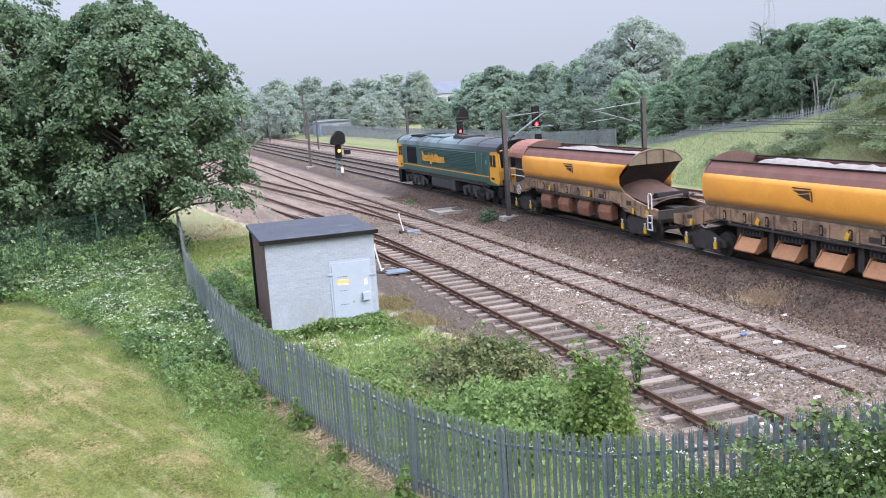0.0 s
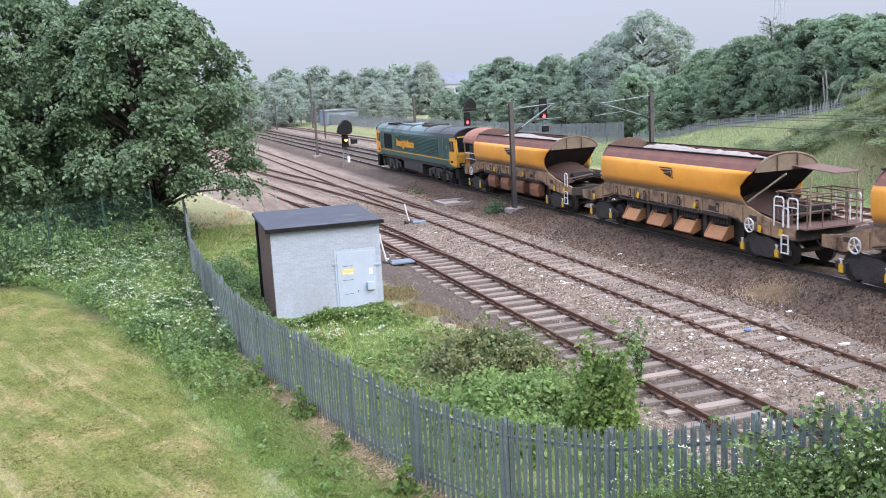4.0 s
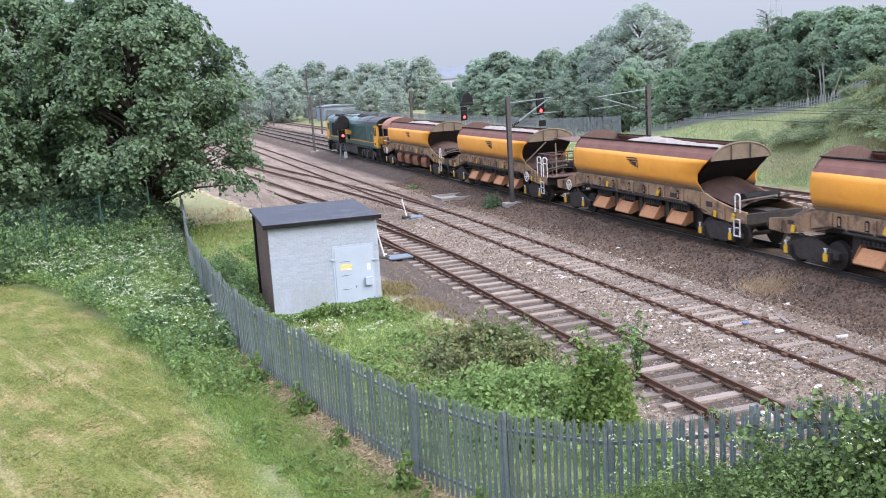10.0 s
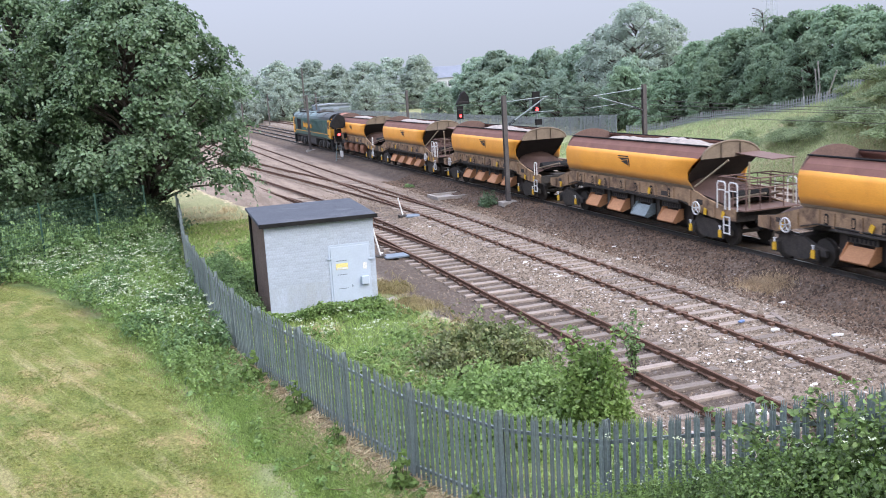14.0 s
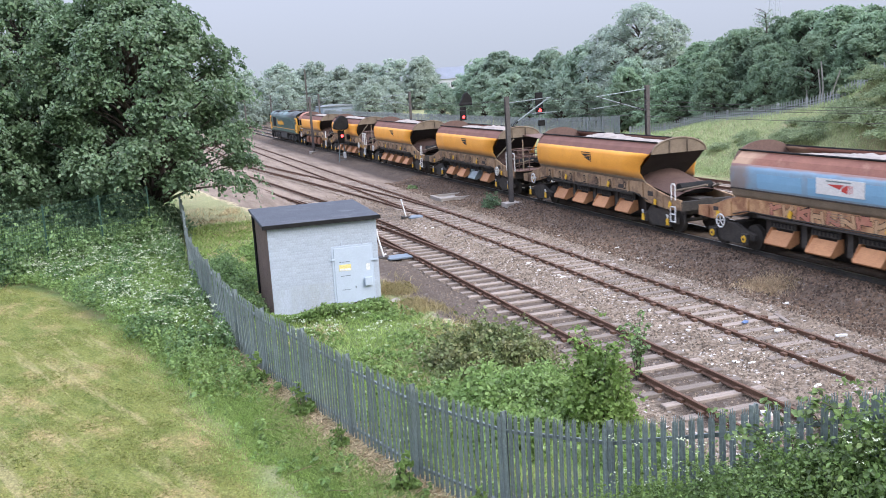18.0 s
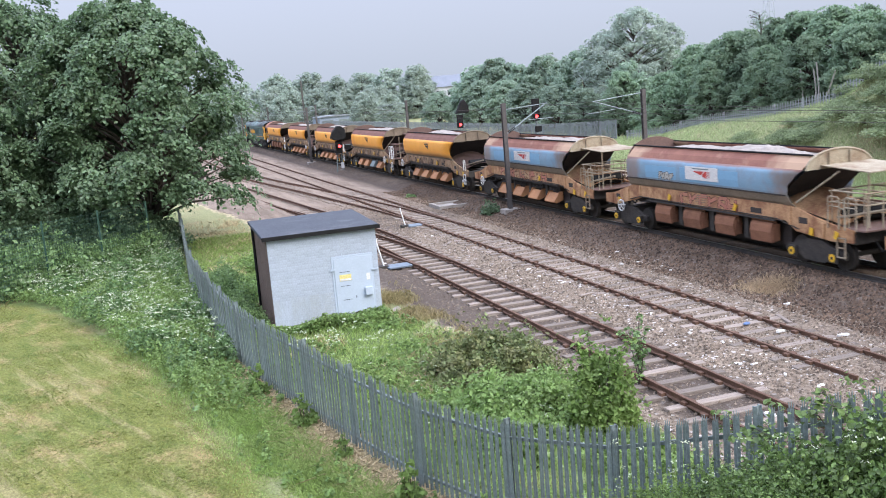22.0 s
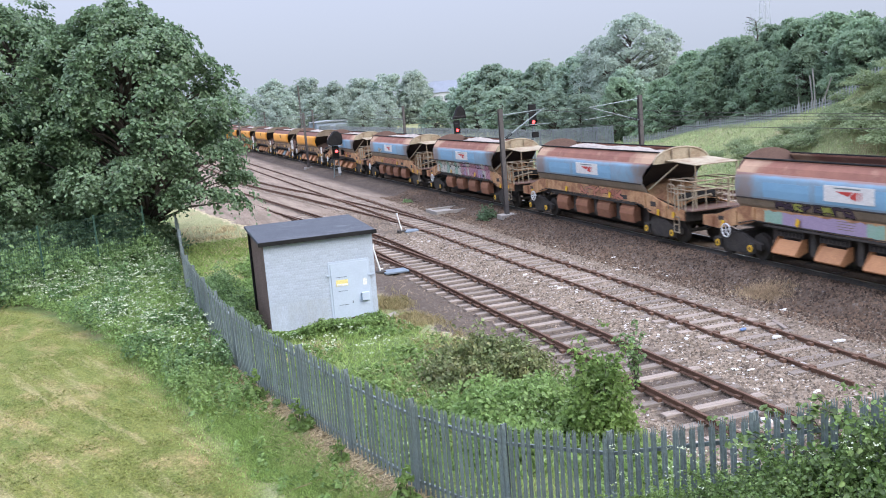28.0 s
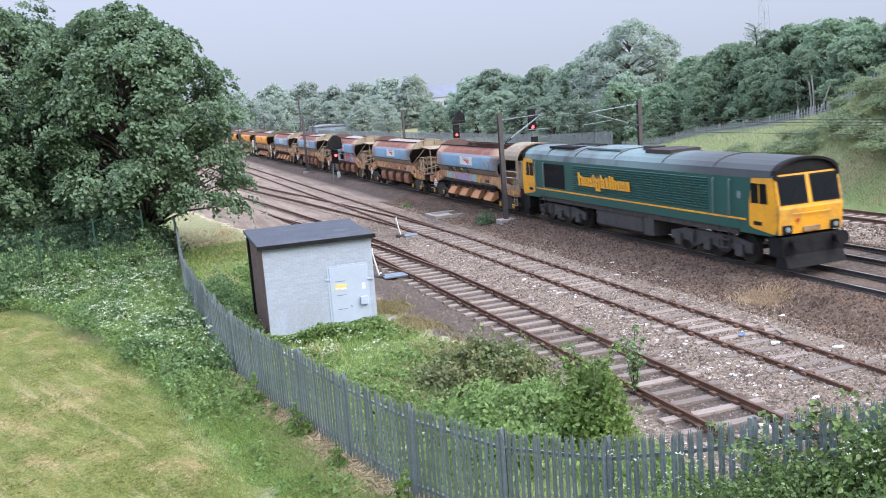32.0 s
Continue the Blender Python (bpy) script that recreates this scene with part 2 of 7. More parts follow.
def straw(x, y):
    """Where dead grass lies: along the fence foot, at the mower's edge and behind the hut."""
    d = 0.25 * noise.noise(Vector((x * 1.3, y * 1.3, 17)))
    a = math.exp(-((fence_x(y) - 0.5 - x + d) / 0.42) ** 2) * step(9, 12, y) * (1 - step(24.5, 27, y))
    b = 0.35 * math.exp(-((lawn_edge(y) + 0.12 - x + 0.6 * d) / 0.3) ** 2) * (1 - step(30, 36, y))
    c = 0.4 * step(33, 42, y) * step(0.1, 0.8, x - fence_x(y)) * (1 - step(32, 34, x))
    e = 0.3 * step(33, 36, x)
    f = 0.2 * step(23, 26, y) * (1 - step(36, 40, y)) * step(7.2, 7.8, x) * (1 - step(10, 11, x))
    return max(a, b, c, e, f)


def zone(x, y):
    """How much of the ground is ballast, oily main line and mown lawn; then 1 for the dark track bed, 2 for dusty earth."""
    wob = 0.8 * noise.noise(Vector((x * 0.25, y * 0.25, 3))) + 0.35 * noise.noise(Vector((x * 0.9, y * 0.9, 7)))
    left = lerp_at(y, ((10, 9.6), (20, 9.3), (24, 8.9), (27, 8.2), (34, 8.2), (38, 8.7), (46, 8.3), (56, 6.9), (70, 5.2), (90, 2.5), (140, -2), (600, -20)))
    bal = step(-0.5, 0.5, x - left + wob) * (1 - step(-0.5, 0.5, x - 32.6 + wob))
    edge = 0.5 * noise.noise(Vector((x * 0.6, y * 0.35, 13))) + 0.35 * noise.noise(Vector((x * 1.9, y * 1.5, 23))) + lawn_edge(y)
    lawn = step(-0.35, 0.35, edge - x + 0.4 * wob)
    dry = step(16.6, 19.5, x + 0.7 * wob) ** 1.3 * (1 - step(-0.6, 0.6, x - 27.4 + wob))
    bed = step(10.1, 10.6, x) * (1 - step(12.7, 13.2, x)) + 1.0 * step(8.1, 8.7, x + wob * 0.4) * (1 - step(10.1, 10.6, x)) * step(20, 24, y) * (1 - step(40, 46, y))
    tan = step(42, 60, y + 3 * wob) * (1 - step(17.5, 20, x))
    tint = max(2.0 * tan, min(1.0, bed) * (1 - step(45, 52, y)))
    return bal, dry, lawn, tint * step(0.2, 0.5, bal) + straw(x, y) * (1 - step(0.2, 0.5, bal))


def ground_sheet():
    xs = np.concatenate([np.linspace(-420, -40, 14)[:-1], np.linspace(-40, -9, 25)[:-1], np.arange(-9, 34, 0.28), np.linspace(34, 60, 40), np.linspace(62, 110, 16), np.linspace(130, 700, 12)])
    ys = np.concatenate([np.linspace(-120, 4, 18)[:-1], np.arange(4, 60, 0.3), np.linspace(60, 130, 110), np.linspace(134, 240, 30), np.linspace(260, 1200, 14)])
    nx, ny = len(xs), len(ys)
    co = np.empty((ny, nx, 3))
    col = np.zeros((ny, nx, 4))
    for j, y in enumerate(ys):
        for i, x in enumerate(xs):
            bal, dry, lawn, tint = zone(x, y)
            rough = 0.03 * noise.noise(Vector((x * 1.7, y * 1.7, 0))) * (1 - 0.7 * lawn)
            wild = (1 - bal) * (1 - lawn)
            co[j, i] = x, y, gz(x, y) + rough + wild * 0.10 * noise.noise(Vector((x * 0.5, y * 0.5, 5)))
            col[j, i] = bal, dry, lawn, tint
    idx = np.arange(nx * ny).reshape(ny, nx)
    quads = np.stack([idx[:-1, :-1], idx[:-1, 1:], idx[1:, 1:], idx[1:, :-1]], -1).reshape(-1, 4)
    me = bpy.data.meshes.new("ground")
    me.from_pydata(co.reshape(-1, 3).tolist(), [], quads.tolist())
    me.polygons.foreach_set("use_smooth", [True] * len(me.polygons))
    at = me.color_attributes.new("zone", "FLOAT_COLOR", "POINT")
    at.data.foreach_set("color", col.reshape(-1))
    me.materials.append(ground_material())
    ob = new("ground", me)
    tagged(ob, "railway ground of grey-brown ballast, mown lawn and rough grass", "ground", kind="structure")


def ground_material():
    m = bpy.data.materials.new("ground_mix")
    m.use_nodes = True
    n, l = m.node_tree.nodes, m.node_tree.links
    b = n["Principled BSDF"]
    b.inputs["Roughness"].default_value = 0.95
    b.inputs["Specular IOR Level"].default_value = 0.2
    tc = n.new("ShaderNodeTexCoord").outputs["Object"]

    def nz(scale, detail=5, stretch=None, turn=0):
        t = n.new("ShaderNodeTexNoise")
        t.inputs["Scale"].default_value = scale
        t.inputs["Detail"].default_value = detail
        t.inputs["Roughness"].default_value = 0.7
        if stretch:
            mp = n.new("ShaderNodeMapping")
            mp.vector_type = "TEXTURE"
            mp.inputs["Scale"].default_value = [1 / q for q in stretch]
            mp.inputs["Rotation"].default_value = (0, 0, radians(turn))
            l.new(tc, mp.inputs[0])
            l.new(mp.outputs[0], t.inputs["Vector"])
        else:
            l.new(tc, t.inputs["Vector"])
        return t.outputs[0]

    def rng(v, a, b_, c=0.0, d=1.0):
        r = n.new("ShaderNodeMapRange")
        for k, q in enumerate((a, b_, c, d)):
            r.inputs[k + 1].default_value = q
        l.new(v, r.inputs[0])
        return r.outputs[0]

    def mixc(f, a, b_, mode="MIX"):
        x = n.new("ShaderNodeMixRGB")
        x.blend_type = mode
        for k, q in ((0, f), (1, a), (2, b_)):
            if isinstance(q, tuple):
                x.inputs[k].default_value = (*q, 1)
            elif isinstance(q, float):
                x.inputs[k].default_value = q
            else:
                l.new(q, x.inputs[k])
        return x.outputs[0]

    zn = n.new("ShaderNodeVertexColor")
    zn.layer_name = "zone"
    sp = n.new("ShaderNodeSeparateColor")
    l.new(zn.outputs[0], sp.inputs[0])
    vor = n.new("ShaderNodeTexVoronoi")
    vor.inputs["Scale"].default_value = 14
    l.new(tc, vor.inputs["Vector"])
    pebble = n.new("ShaderNodeSeparateColor")
    l.new(vor.outputs["Color"], pebble.inputs[0])
    # ballast: pale and brown stones, oily brown streaks, drifts of dust
    stone = mixc(rng(pebble.outputs[0], 0, 1), (0.09, 0.067, 0.05), (0.345, 0.28, 0.213))
    stone = mixc(rng(pebble.outputs[1], 0.925, 0.95), stone, (0.62, 0.59, 0.56))
    stone = mixc(rng(nz(0.35, 6), 0.42, 0.62, 0.0, 0.6), stone, (0.215, 0.17, 0.13))
    stone = mixc(rng(nz(1.3, 6), 0.55, 0.7, 0.0, 0.55), stone, (0.155, 0.118, 0.088))
    stone = mixc(rng(sp.outputs[1], 0.05, 0.95, 0.0, 0.78), stone, mixc(rng(nz(1.2, 7, (1, 0.4, 1)), 0.38, 0.62), (0.06, 0.042, 0.031), (0.125, 0.088, 0.063)))
    stone = mixc(rng(zn.outputs[1], 0.1, 1.0, 0.0, 0.82), stone, (0.08, 0.061, 0.05))
    stone = mixc(rng(zn.outputs[1], 1.0, 2.0, 0.0, 0.55), stone, mixc(rng(nz(1.4, 8, (1, 0.12, 1)), 0.4, 0.6), (0.43, 0.34, 0.265), (0.25, 0.19, 0.145)))
    # rough grass and earth
    wild = mixc(rng(nz(1.1), 0.35, 0.65), (0.12, 0.17, 0.06), (0.19, 0.24, 0.09))
    wild = mixc(rng(nz(0.28, 4), 0.5, 0.62, 0.0, 0.75), wild, (0.22, 0.19, 0.095))
    wild = mixc(rng(zn.outputs[1], 0.0, 1.0, 0.0, 0.85), wild, mixc(rng(nz(5, 5), 0.4, 0.6), (0.60, 0.50, 0.34), (0.44, 0.36, 0.22)))
    # lawn: mown stripes, dry patches, clipped blades
    lawn = mixc(rng(nz(0.75, 8, (1, 0.5, 1), 17), 0.36, 0.62), (0.097, 0.126, 0.025), (0.182, 0.184, 0.048))
    lawn = mixc(rng(nz(3.2, 6, (1, 0.3, 1), 17), 0.42, 0.66, 0.0, 0.75), lawn, (0.205, 0.22, 0.068))
    lawn = mixc(rng(nz(1.5, 7, (1, 0.55, 1), 17), 0.55, 0.68, 0.0, 0.7), lawn, (0.075, 0.12, 0.025))
    lawn = mixc(rng(nz(0.5, 10, (1.3, 0.6, 1), 17), 0.51, 0.63, 0.0, 0.8), lawn, (0.35, 0.265, 0.125))
    # clippings left in thin rows by the mower
    lawn = mixc(rng(nz(2.4, 9, (1, 0.07, 1), 19), 0.53, 0.64, 0.0, 0.65), lawn, (0.33, 0.28, 0.14))
    grain = rng(nz(26, 5), 0.3, 0.7, 0.45, 1.5)
    clip = rng(nz(11, 6, (1, 0.6, 1)), 0.33, 0.67, 0.5, 1.5)
    lawn = mixc(0.6, lawn, clip, "MULTIPLY")
    lawn = mixc(0.8, lawn, grain, "MULTIPLY")
    wild = mixc(0.8, wild, grain, "MULTIPLY")
    out = mixc(sp.outputs[2], wild, lawn)
    edge = n.new("ShaderNodeMath")
    edge.operation = "ADD"
    l.new(sp.outputs[0], edge.inputs[0])
    l.new(rng(nz(2.5, 6), 0.3, 0.7, -0.45, 0.37), edge.inputs[1])
    out = mixc(rng(edge.outputs[0], 0.4, 0.6), out, stone)
    l.new(out, b.inputs["Base Color"])
    bp = n.new("ShaderNodeBump")
    bp.inputs["Strength"].default_value = 0.8
    bp.inputs["Distance"].default_value = 0.05
    hgt = n.new("ShaderNodeMath")
    hgt.operation = "ADD"
    l.new(vor.outputs["Distance"], hgt.inputs[0])
    l.new(nz(22, 4), hgt.inputs[1])
    l.new(hgt.outputs[0], bp.inputs["Height"])
    l.new(bp.outputs[0], b.inputs["Normal"])
    return m


ground_sheet()


# ---- tracks ----
RAIL = [(-0.07, -0.155), (0.07, -0.155), (0.07, -0.14), (0.012, -0.12), (0.012, -0.045), (0.035, -0.035), (0.035, 0.0), (-0.035, 0.0), (-0.035, -0.035), (-0.012, -0.045), (-0.012, -0.12), (-0.07, -0.14)]
HALF = 0.7525


def beside(pts, off):
    out = []
    for i, p in enumerate(pts):
        d = (Vector(pts[min(i + 1, len(pts) - 1)]) - Vector(pts[max(i - 1, 0)])).normalized()
        out.append(Vector(p) + Vector((d.y, -d.x, 0)) * off)
    return out


def curve_through(pts, n=8):
    """Points along a smooth line through a few given ones."""
    p = [Vector((*q, 0)) if len(q) == 2 else Vector(q) for q in pts]
    p = [2 * p[0] - p[1], *p, 2 * p[-1] - p[-2]]
    out = []
    for a, b, c, d in zip(p, p[1:], p[2:], p[3:]):
        for i in range(n):
            t = i / n
            out.append(0.5 * (2 * b + (c - a) * t + (2 * a - 5 * b + 4 * c - d) * t * t + (3 * b - a - 3 * c + d) * t ** 3))
    return out + [p[-2]]


def sleeper_mesh(length, width, height):
    bm = B()
    box(bm, -length / 2, length / 2, -width / 2, width / 2, -height, 0)
    return mesh_of("sleeper", bm, SLEEPER, bevel=0.012)


def track(name, label, pts, z, pitch, y0, y1, rail_mat, sink, split=True, chairs=True):
    t = thing(name, label, "railway track", kind="structure")
    line = [Vector((p[0], p[1], z)) for p in pts]
    for side in (-HALF, HALF):
        bm = B()
        sweep(bm, RAIL, beside(line, side))
        if rail_mat is BRIGHT:
            rl = part("rail", bm, [DARKSTEEL, BRIGHT], t)
            for f in rl.data.polygons:
                if f.normal.z > 0.9 and f.center.z > z - 0.01:
                    f.material_index = 1
        else:
            part("rail", bm, rail_mat, t)
    rng = random.Random(len(name) + int(y1))
    me = sleeper_mesh(2.6, 0.25, 0.13)
    verts = B()
    chair_bm = B()
    done = 0.0
    for a, b in zip(line, line[1:]):
        seg = (b - a).length
        d = (b - a).normalized()
        while done < seg:
            c = a + d * done
            done += pitch * rng.uniform(0.95, 1.05)
            if not y0 <= c.y <= y1:
                continue
            ang = math.degrees(math.atan2(-d.x, d.y)) + rng.uniform(-1.2, 1.2)
            m = pose(c.x + rng.uniform(-0.06, 0.06), c.y, z - 0.156 - sink + rng.uniform(-0.012, 0.012), rng.uniform(-0.8, 0.8), rng.uniform(-0.5, 0.5), ang)
            if split:
                piece("sleeper", me, t, m)
            else:
                box(verts, -1.3, 1.3, -0.125, 0.125, -0.13, 0, m)
            if chairs:
                for side in (-HALF, HALF):
                    for s in (-1, 1):
                        box(chair_bm, side + s * 0.04 if s > 0 else side - 0.15, side + 0.15 if s > 0 else side - 0.04, -0.09, 0.09, -0.01, 0.075, m)
        done -= seg
    if not split:
        tagged(part("sleepers", verts, DARKSLEEPER if rail_mat is BRIGHT else SLEEPER, t), kind="stuff")
    else:
        verts.free()
    if chairs:
        tagged(part("rail_chairs", chair_bm, RUST, t), kind="stuff")
    else:
        chair_bm.free()
    return t


A_LINE = curve_through([(11.64, 2), (11.64, 14), (11.64, 26), (11.64, 36), (11.62, 45), (11.3, 52), (10.85, 58), (10.2, 66.5), (9.5, 75), (8.75, 84), (8.0, 95), (7.2, 110)], 6)
A2_LINE = curve_through([(11.64, 36), (11.05, 45), (10.3, 52), (9.6, 58), (8.7, 64.5), (7.7, 70), (6.6, 77), (5.0, 87)], 6)
B_LINE = curve_through([(15.552, 16.2), (15.552, 40), (15.552, 62), (15.45, 84), (15.35, 119), (15.2, 160)], 4)
B2_LINE = curve_through([(15.552, 46), (15.2, 54), (14.6, 62), (13.9, 70), (13.0, 79), (12.1, 88), (11.65, 97), (11.4, 120), (11.2, 150)], 6)
track("siding_track", "rusty siding rails on weathered grey wooden sleepers", A_LINE, 0.0, 0.79, 8, 62, RUST, 0.0)
track("siding_track", "rusty diverging siding rails on old sleepers", A2_LINE, -0.003, 0.79, 44, 87, RUST, 0.0, split=False)
track("siding_track", "rusty siding rails on sleepers sunk in ballast", B_LINE, 0.0, 0.76, 17.3, 70, RUST, -0.062)
track("siding_track", "rusty siding rails curving off from a turnout", B2_LINE, -0.003, 0.76, 52, 130, RUST, -0.01, split=False)
for off, zz, lab in ((0.0, MAIN_Z, "main line rails with polished running tops in dark ballast"), (3.4, MAIN_Z, "second main line rails with polished tops"), (9.1, 0.55, "far loop line rails with dull rusty tops")):
    pts = [(main_x(y) + off, y) for y in (-40, 0, 40, 80, 120, 160, 200, 260, 320)]
    track("main_track" if off < 5 else "loop_track", lab, pts, zz, 0.65, -5, 140, BRIGHT if off < 5 else RUST, 0.03 if off < 5 else -0.01, split=False, chairs=False)


# ---- brick hut ----
def hut():
    W, D, Hh = 3.46, 3.6, 3.03
    paint = surf("painted_brick", (0.45, 0.50, 0.57), (0.35, 0.39, 0.445), 1.5, 0.75, 0, 0.3, 35, (0.36, 0.39, 0.415), 1.3, 0.46, spec=0.3, stretch=(1, 1, 0.35), obj=0.07, speckle=0.25)
    brown = surf("brown_brick", (0.21, 0.15, 0.115), (0.14, 0.10, 0.08), 2, 0.9, 0, 0.4, 30, obj=0.25)
    mortar = surf("painted_mortar", (0.43, 0.475, 0.54), (0.36, 0.40, 0.455), 3, 0.9, 0, 0.3, 40)
    mortar2 = surf("dark_mortar", (0.10, 0.085, 0.075), (0.07, 0.06, 0.055), 3, 0.95, 0, 0.3, 40)
    felt = surf("roof_felt", (0.068, 0.076, 0.092), (0.052, 0.058, 0.072), 1.2, 0.85, 0, 0.25, 60, (0.12, 0.13, 0.14), 0.8, 0.38)
    dpaint = surf("door_paint", (0.45, 0.515, 0.59), (0.41, 0.47, 0.545), 2, 0.55, 0, 0.1, 30, speckle=0.12)
    rust = surf("rust_patch", (0.05, 0.03, 0.025), (0.12, 0.06, 0.04), 9, 0.9, 0.1, 0.3, 40)
    t = thing("equipment_hut", "small white-painted brick lineside hut with a flat dark felt roof", "hut", pose(3.84, 28.86, -0.12, 0, 0, -1.6))
    z1 = Hh
    bm = B()
    box(bm, 0.012, 1.94, -0.005, 0.1, 0, z1)
    box(bm, 3.27, W - 0.012, -0.005, 0.1, 0, z1)
    box(bm, 1.94, 3.27, -0.005, 0.1, 2.22, z1)
    part("front_wall", bm, mortar, t)
    bm = B()
    box(bm, 0.012, 0.1, 0.1, D - 0.1, 0, z1)
    part("side_wall", bm, mortar2, t, "bare brown brick side wall")
    bm = B()
    box(bm, W - 0.1, W - 0.012, 0.1, D - 0.1, 0, z1)
    part("side_wall", bm, mortar2, t)
    bm = B()
    box(bm, 0.012, W - 0.012, D - 0.1, D - 0.012, 0, z1)
    part("rear_wall", bm, mortar2, t)
    roof = B()
    box(roof, -0.14, W + 0.1, -0.16, D + 0.35, 0, 0.11)
    for v in roof.verts:
        v.co.z += z1 - 0.02 + 0.055 * (v.co.y + 0.16) / D
    rf = part("roof", roof, felt, t, "flat roof of dark grey felt", bevel=0.015)
    bm = B()
    box(bm, -0.155, W + 0.115, -0.185, -0.162, z1 - 0.04, z1 + 0.085)
    part("fascia", bm, BLACK, rf)
    # painted bricks on the front; the top three hundred are single pieces
    rng = random.Random(4)
    size = (0.218, 0.03, 0.066)
    bm = B()
    box(bm, -size[0] / 2, size[0] / 2, -size[1] / 2, size[1] / 2, -size[2] / 2, size[2] / 2)
    whole = mesh_of("brick", bm, paint)
    bm = B()
    box(bm, -0.052, 0.052, -size[1] / 2, size[1] / 2, -size[2] / 2, size[2] / 2)
    half = mesh_of("brick", bm, paint)
    rest, count, row = B(), 0, 0
    z = z1 - 0.05
    while z > 0.02:
        x = 0.0
        first = row % 2
        while x < W - 0.05:
            w = 0.114 if (x == 0 and first) or x + 0.2285 > W + 0.02 else 0.2285
            cx = x + w / 2
            x += w
            if 1.94 < cx < 3.27 and z < 2.24:
                continue
            m = pose(cx, 0.004 + rng.uniform(-0.003, 0.003), z, 0, 0, rng.uniform(-0.4, 0.4))
            if count < 300:
                piece("brick", whole if w > 0.2 else half, t, m)
                count += 1
            else:
                box(rest, -w / 2 + 0.006, w / 2 - 0.006, -0.015, 0.015, -0.033, 0.033, m)
        z -= 0.0765
        row += 1
    tagged(part("bricks", rest, paint, t), kind="stuff")
    rest = B()
    row, z = 0, z1 - 0.05
    while z > 0.02:
        y = 0.12 - 0.114 * (row % 2)
        while y < D - 0.1:
            m = pose(0.004 + rng.uniform(-0.003, 0.003), min(max(y + 0.109, 0.13), D - 0.12), z)
            box(rest, -0.015, 0.015, -0.108, 0.108, -0.033, 0.033, m)
            y += 0.2285
        z -= 0.0765
        row += 1
    tagged(part("bricks", rest, brown, t), kind="stuff")
    # steel door in its frame
    bm = B()
    box(bm, 1.94, 2.0, -0.03, 0.1, 0.0, 2.22)
    box(bm, 3.21, 3.27, -0.03, 0.1, 0.0, 2.22)
    box(bm, 2.0, 3.21, -0.03, 0.1, 2.16, 2.22)
    part("door_frame", bm, dpaint, t)
    door = B()
    box(door, 2.004, 3.206, -0.045, 0.0, -0.03, 2.156)
    d = part("door", door, dpaint, t, "pale blue-grey steel door with rust along its foot", bevel=0.006)
    bm = B()
    box(bm, 2.93, 3.17, -0.16, -0.047, 0.88, 1.14)
    part("lock_box", bm, dpaint, d, bevel=0.01)
    for x, z, w in ((1.88, 1.78, 0.16), (3.2, 1.66, 0.22)):
        bm = B()
        box(bm, x, x + w, -0.075, -0.047, z, z + 0.045)
        part("hinge", bm, dpaint, d)
    for x in (2.28, 2.92):
        bm = B()
        tube(bm, (x, -0.06, 2.2), (x, -0.06, 2.42), 0.008, 6)
        part("hook", bm, dpaint, d)
    for x0, x1, za, zb in ((2.16, 2.5, 1.7, 1.71), (2.18, 2.5, 1.25, 1.26), (2.2, 2.5, 0.8, 0.81), (2.63, 2.65, 0.82, 0.9)):
        bm = B()
        box(bm, x0, x1, -0.05, -0.046, za, zb)
        part("slot", bm, BLACK, d)
    for k in range(22):
        bm = B()
        x = 2.12 + rng.random() * 1.02
        zz = 0.2 + 0.13 * rng.random() ** 2 + (0.08 if x > 2.6 else 0)
        w = rng.uniform(0.02, 0.11)
        box(bm, x, x + w, -0.0495, -0.0455 - 0.0005 * k / 22, zz, zz + rng.uniform(0.015, 0.05))
        part("rust_patch", bm, rust, d)
    yellow = surf("yellow_sign", (0.72, 0.62, 0.24), (0.66, 0.56, 0.22), 4, 0.5, 0, 0, 30)
    bm = B()
    box(bm, 2.15, 2.53, -0.052, -0.046, 1.42, 1.62)
    sg = part("warning_sign", bm, yellow, d, "faded yellow and white warning sign")
    bm = B()
    box(bm, 2.17, 2.51, -0.056, -0.053, 1.43, 1.49)
    part("sign_panel", bm, WHITE, sg)
    bm = B()
    box(bm, 3.02, 3.14, -0.052, -0.046, 1.36, 1.58)
    part("notice", bm, WHITE, d)
    # rain pipe at the back corner of the side wall
    bm = B()
    tube(bm, (-0.06, D - 0.12, 0.2), (-0.06, D - 0.12, z1 - 0.05), 0.045, 8)
    tube(bm, (-0.06, D - 0.12, z1 - 0.05), (0.03, D + 0.12, z1 + 0.05), 0.045, 8)
    part("rain_pipe", bm, BLACK, t)
    bm = B()
    box(bm, W + 0.02, W + 0.75, 0.35, 1.5, -0.25, 0.12)
    tagged(part("concrete_step", bm, CONCRETE, None, bevel=0.02), "broken concrete slab beside the hut wall", "slab")
    bpy.data.objects["concrete_step"].matrix_world = pose(3.84, 28.86, -0.12, 0, 0, -1.6)


hut()


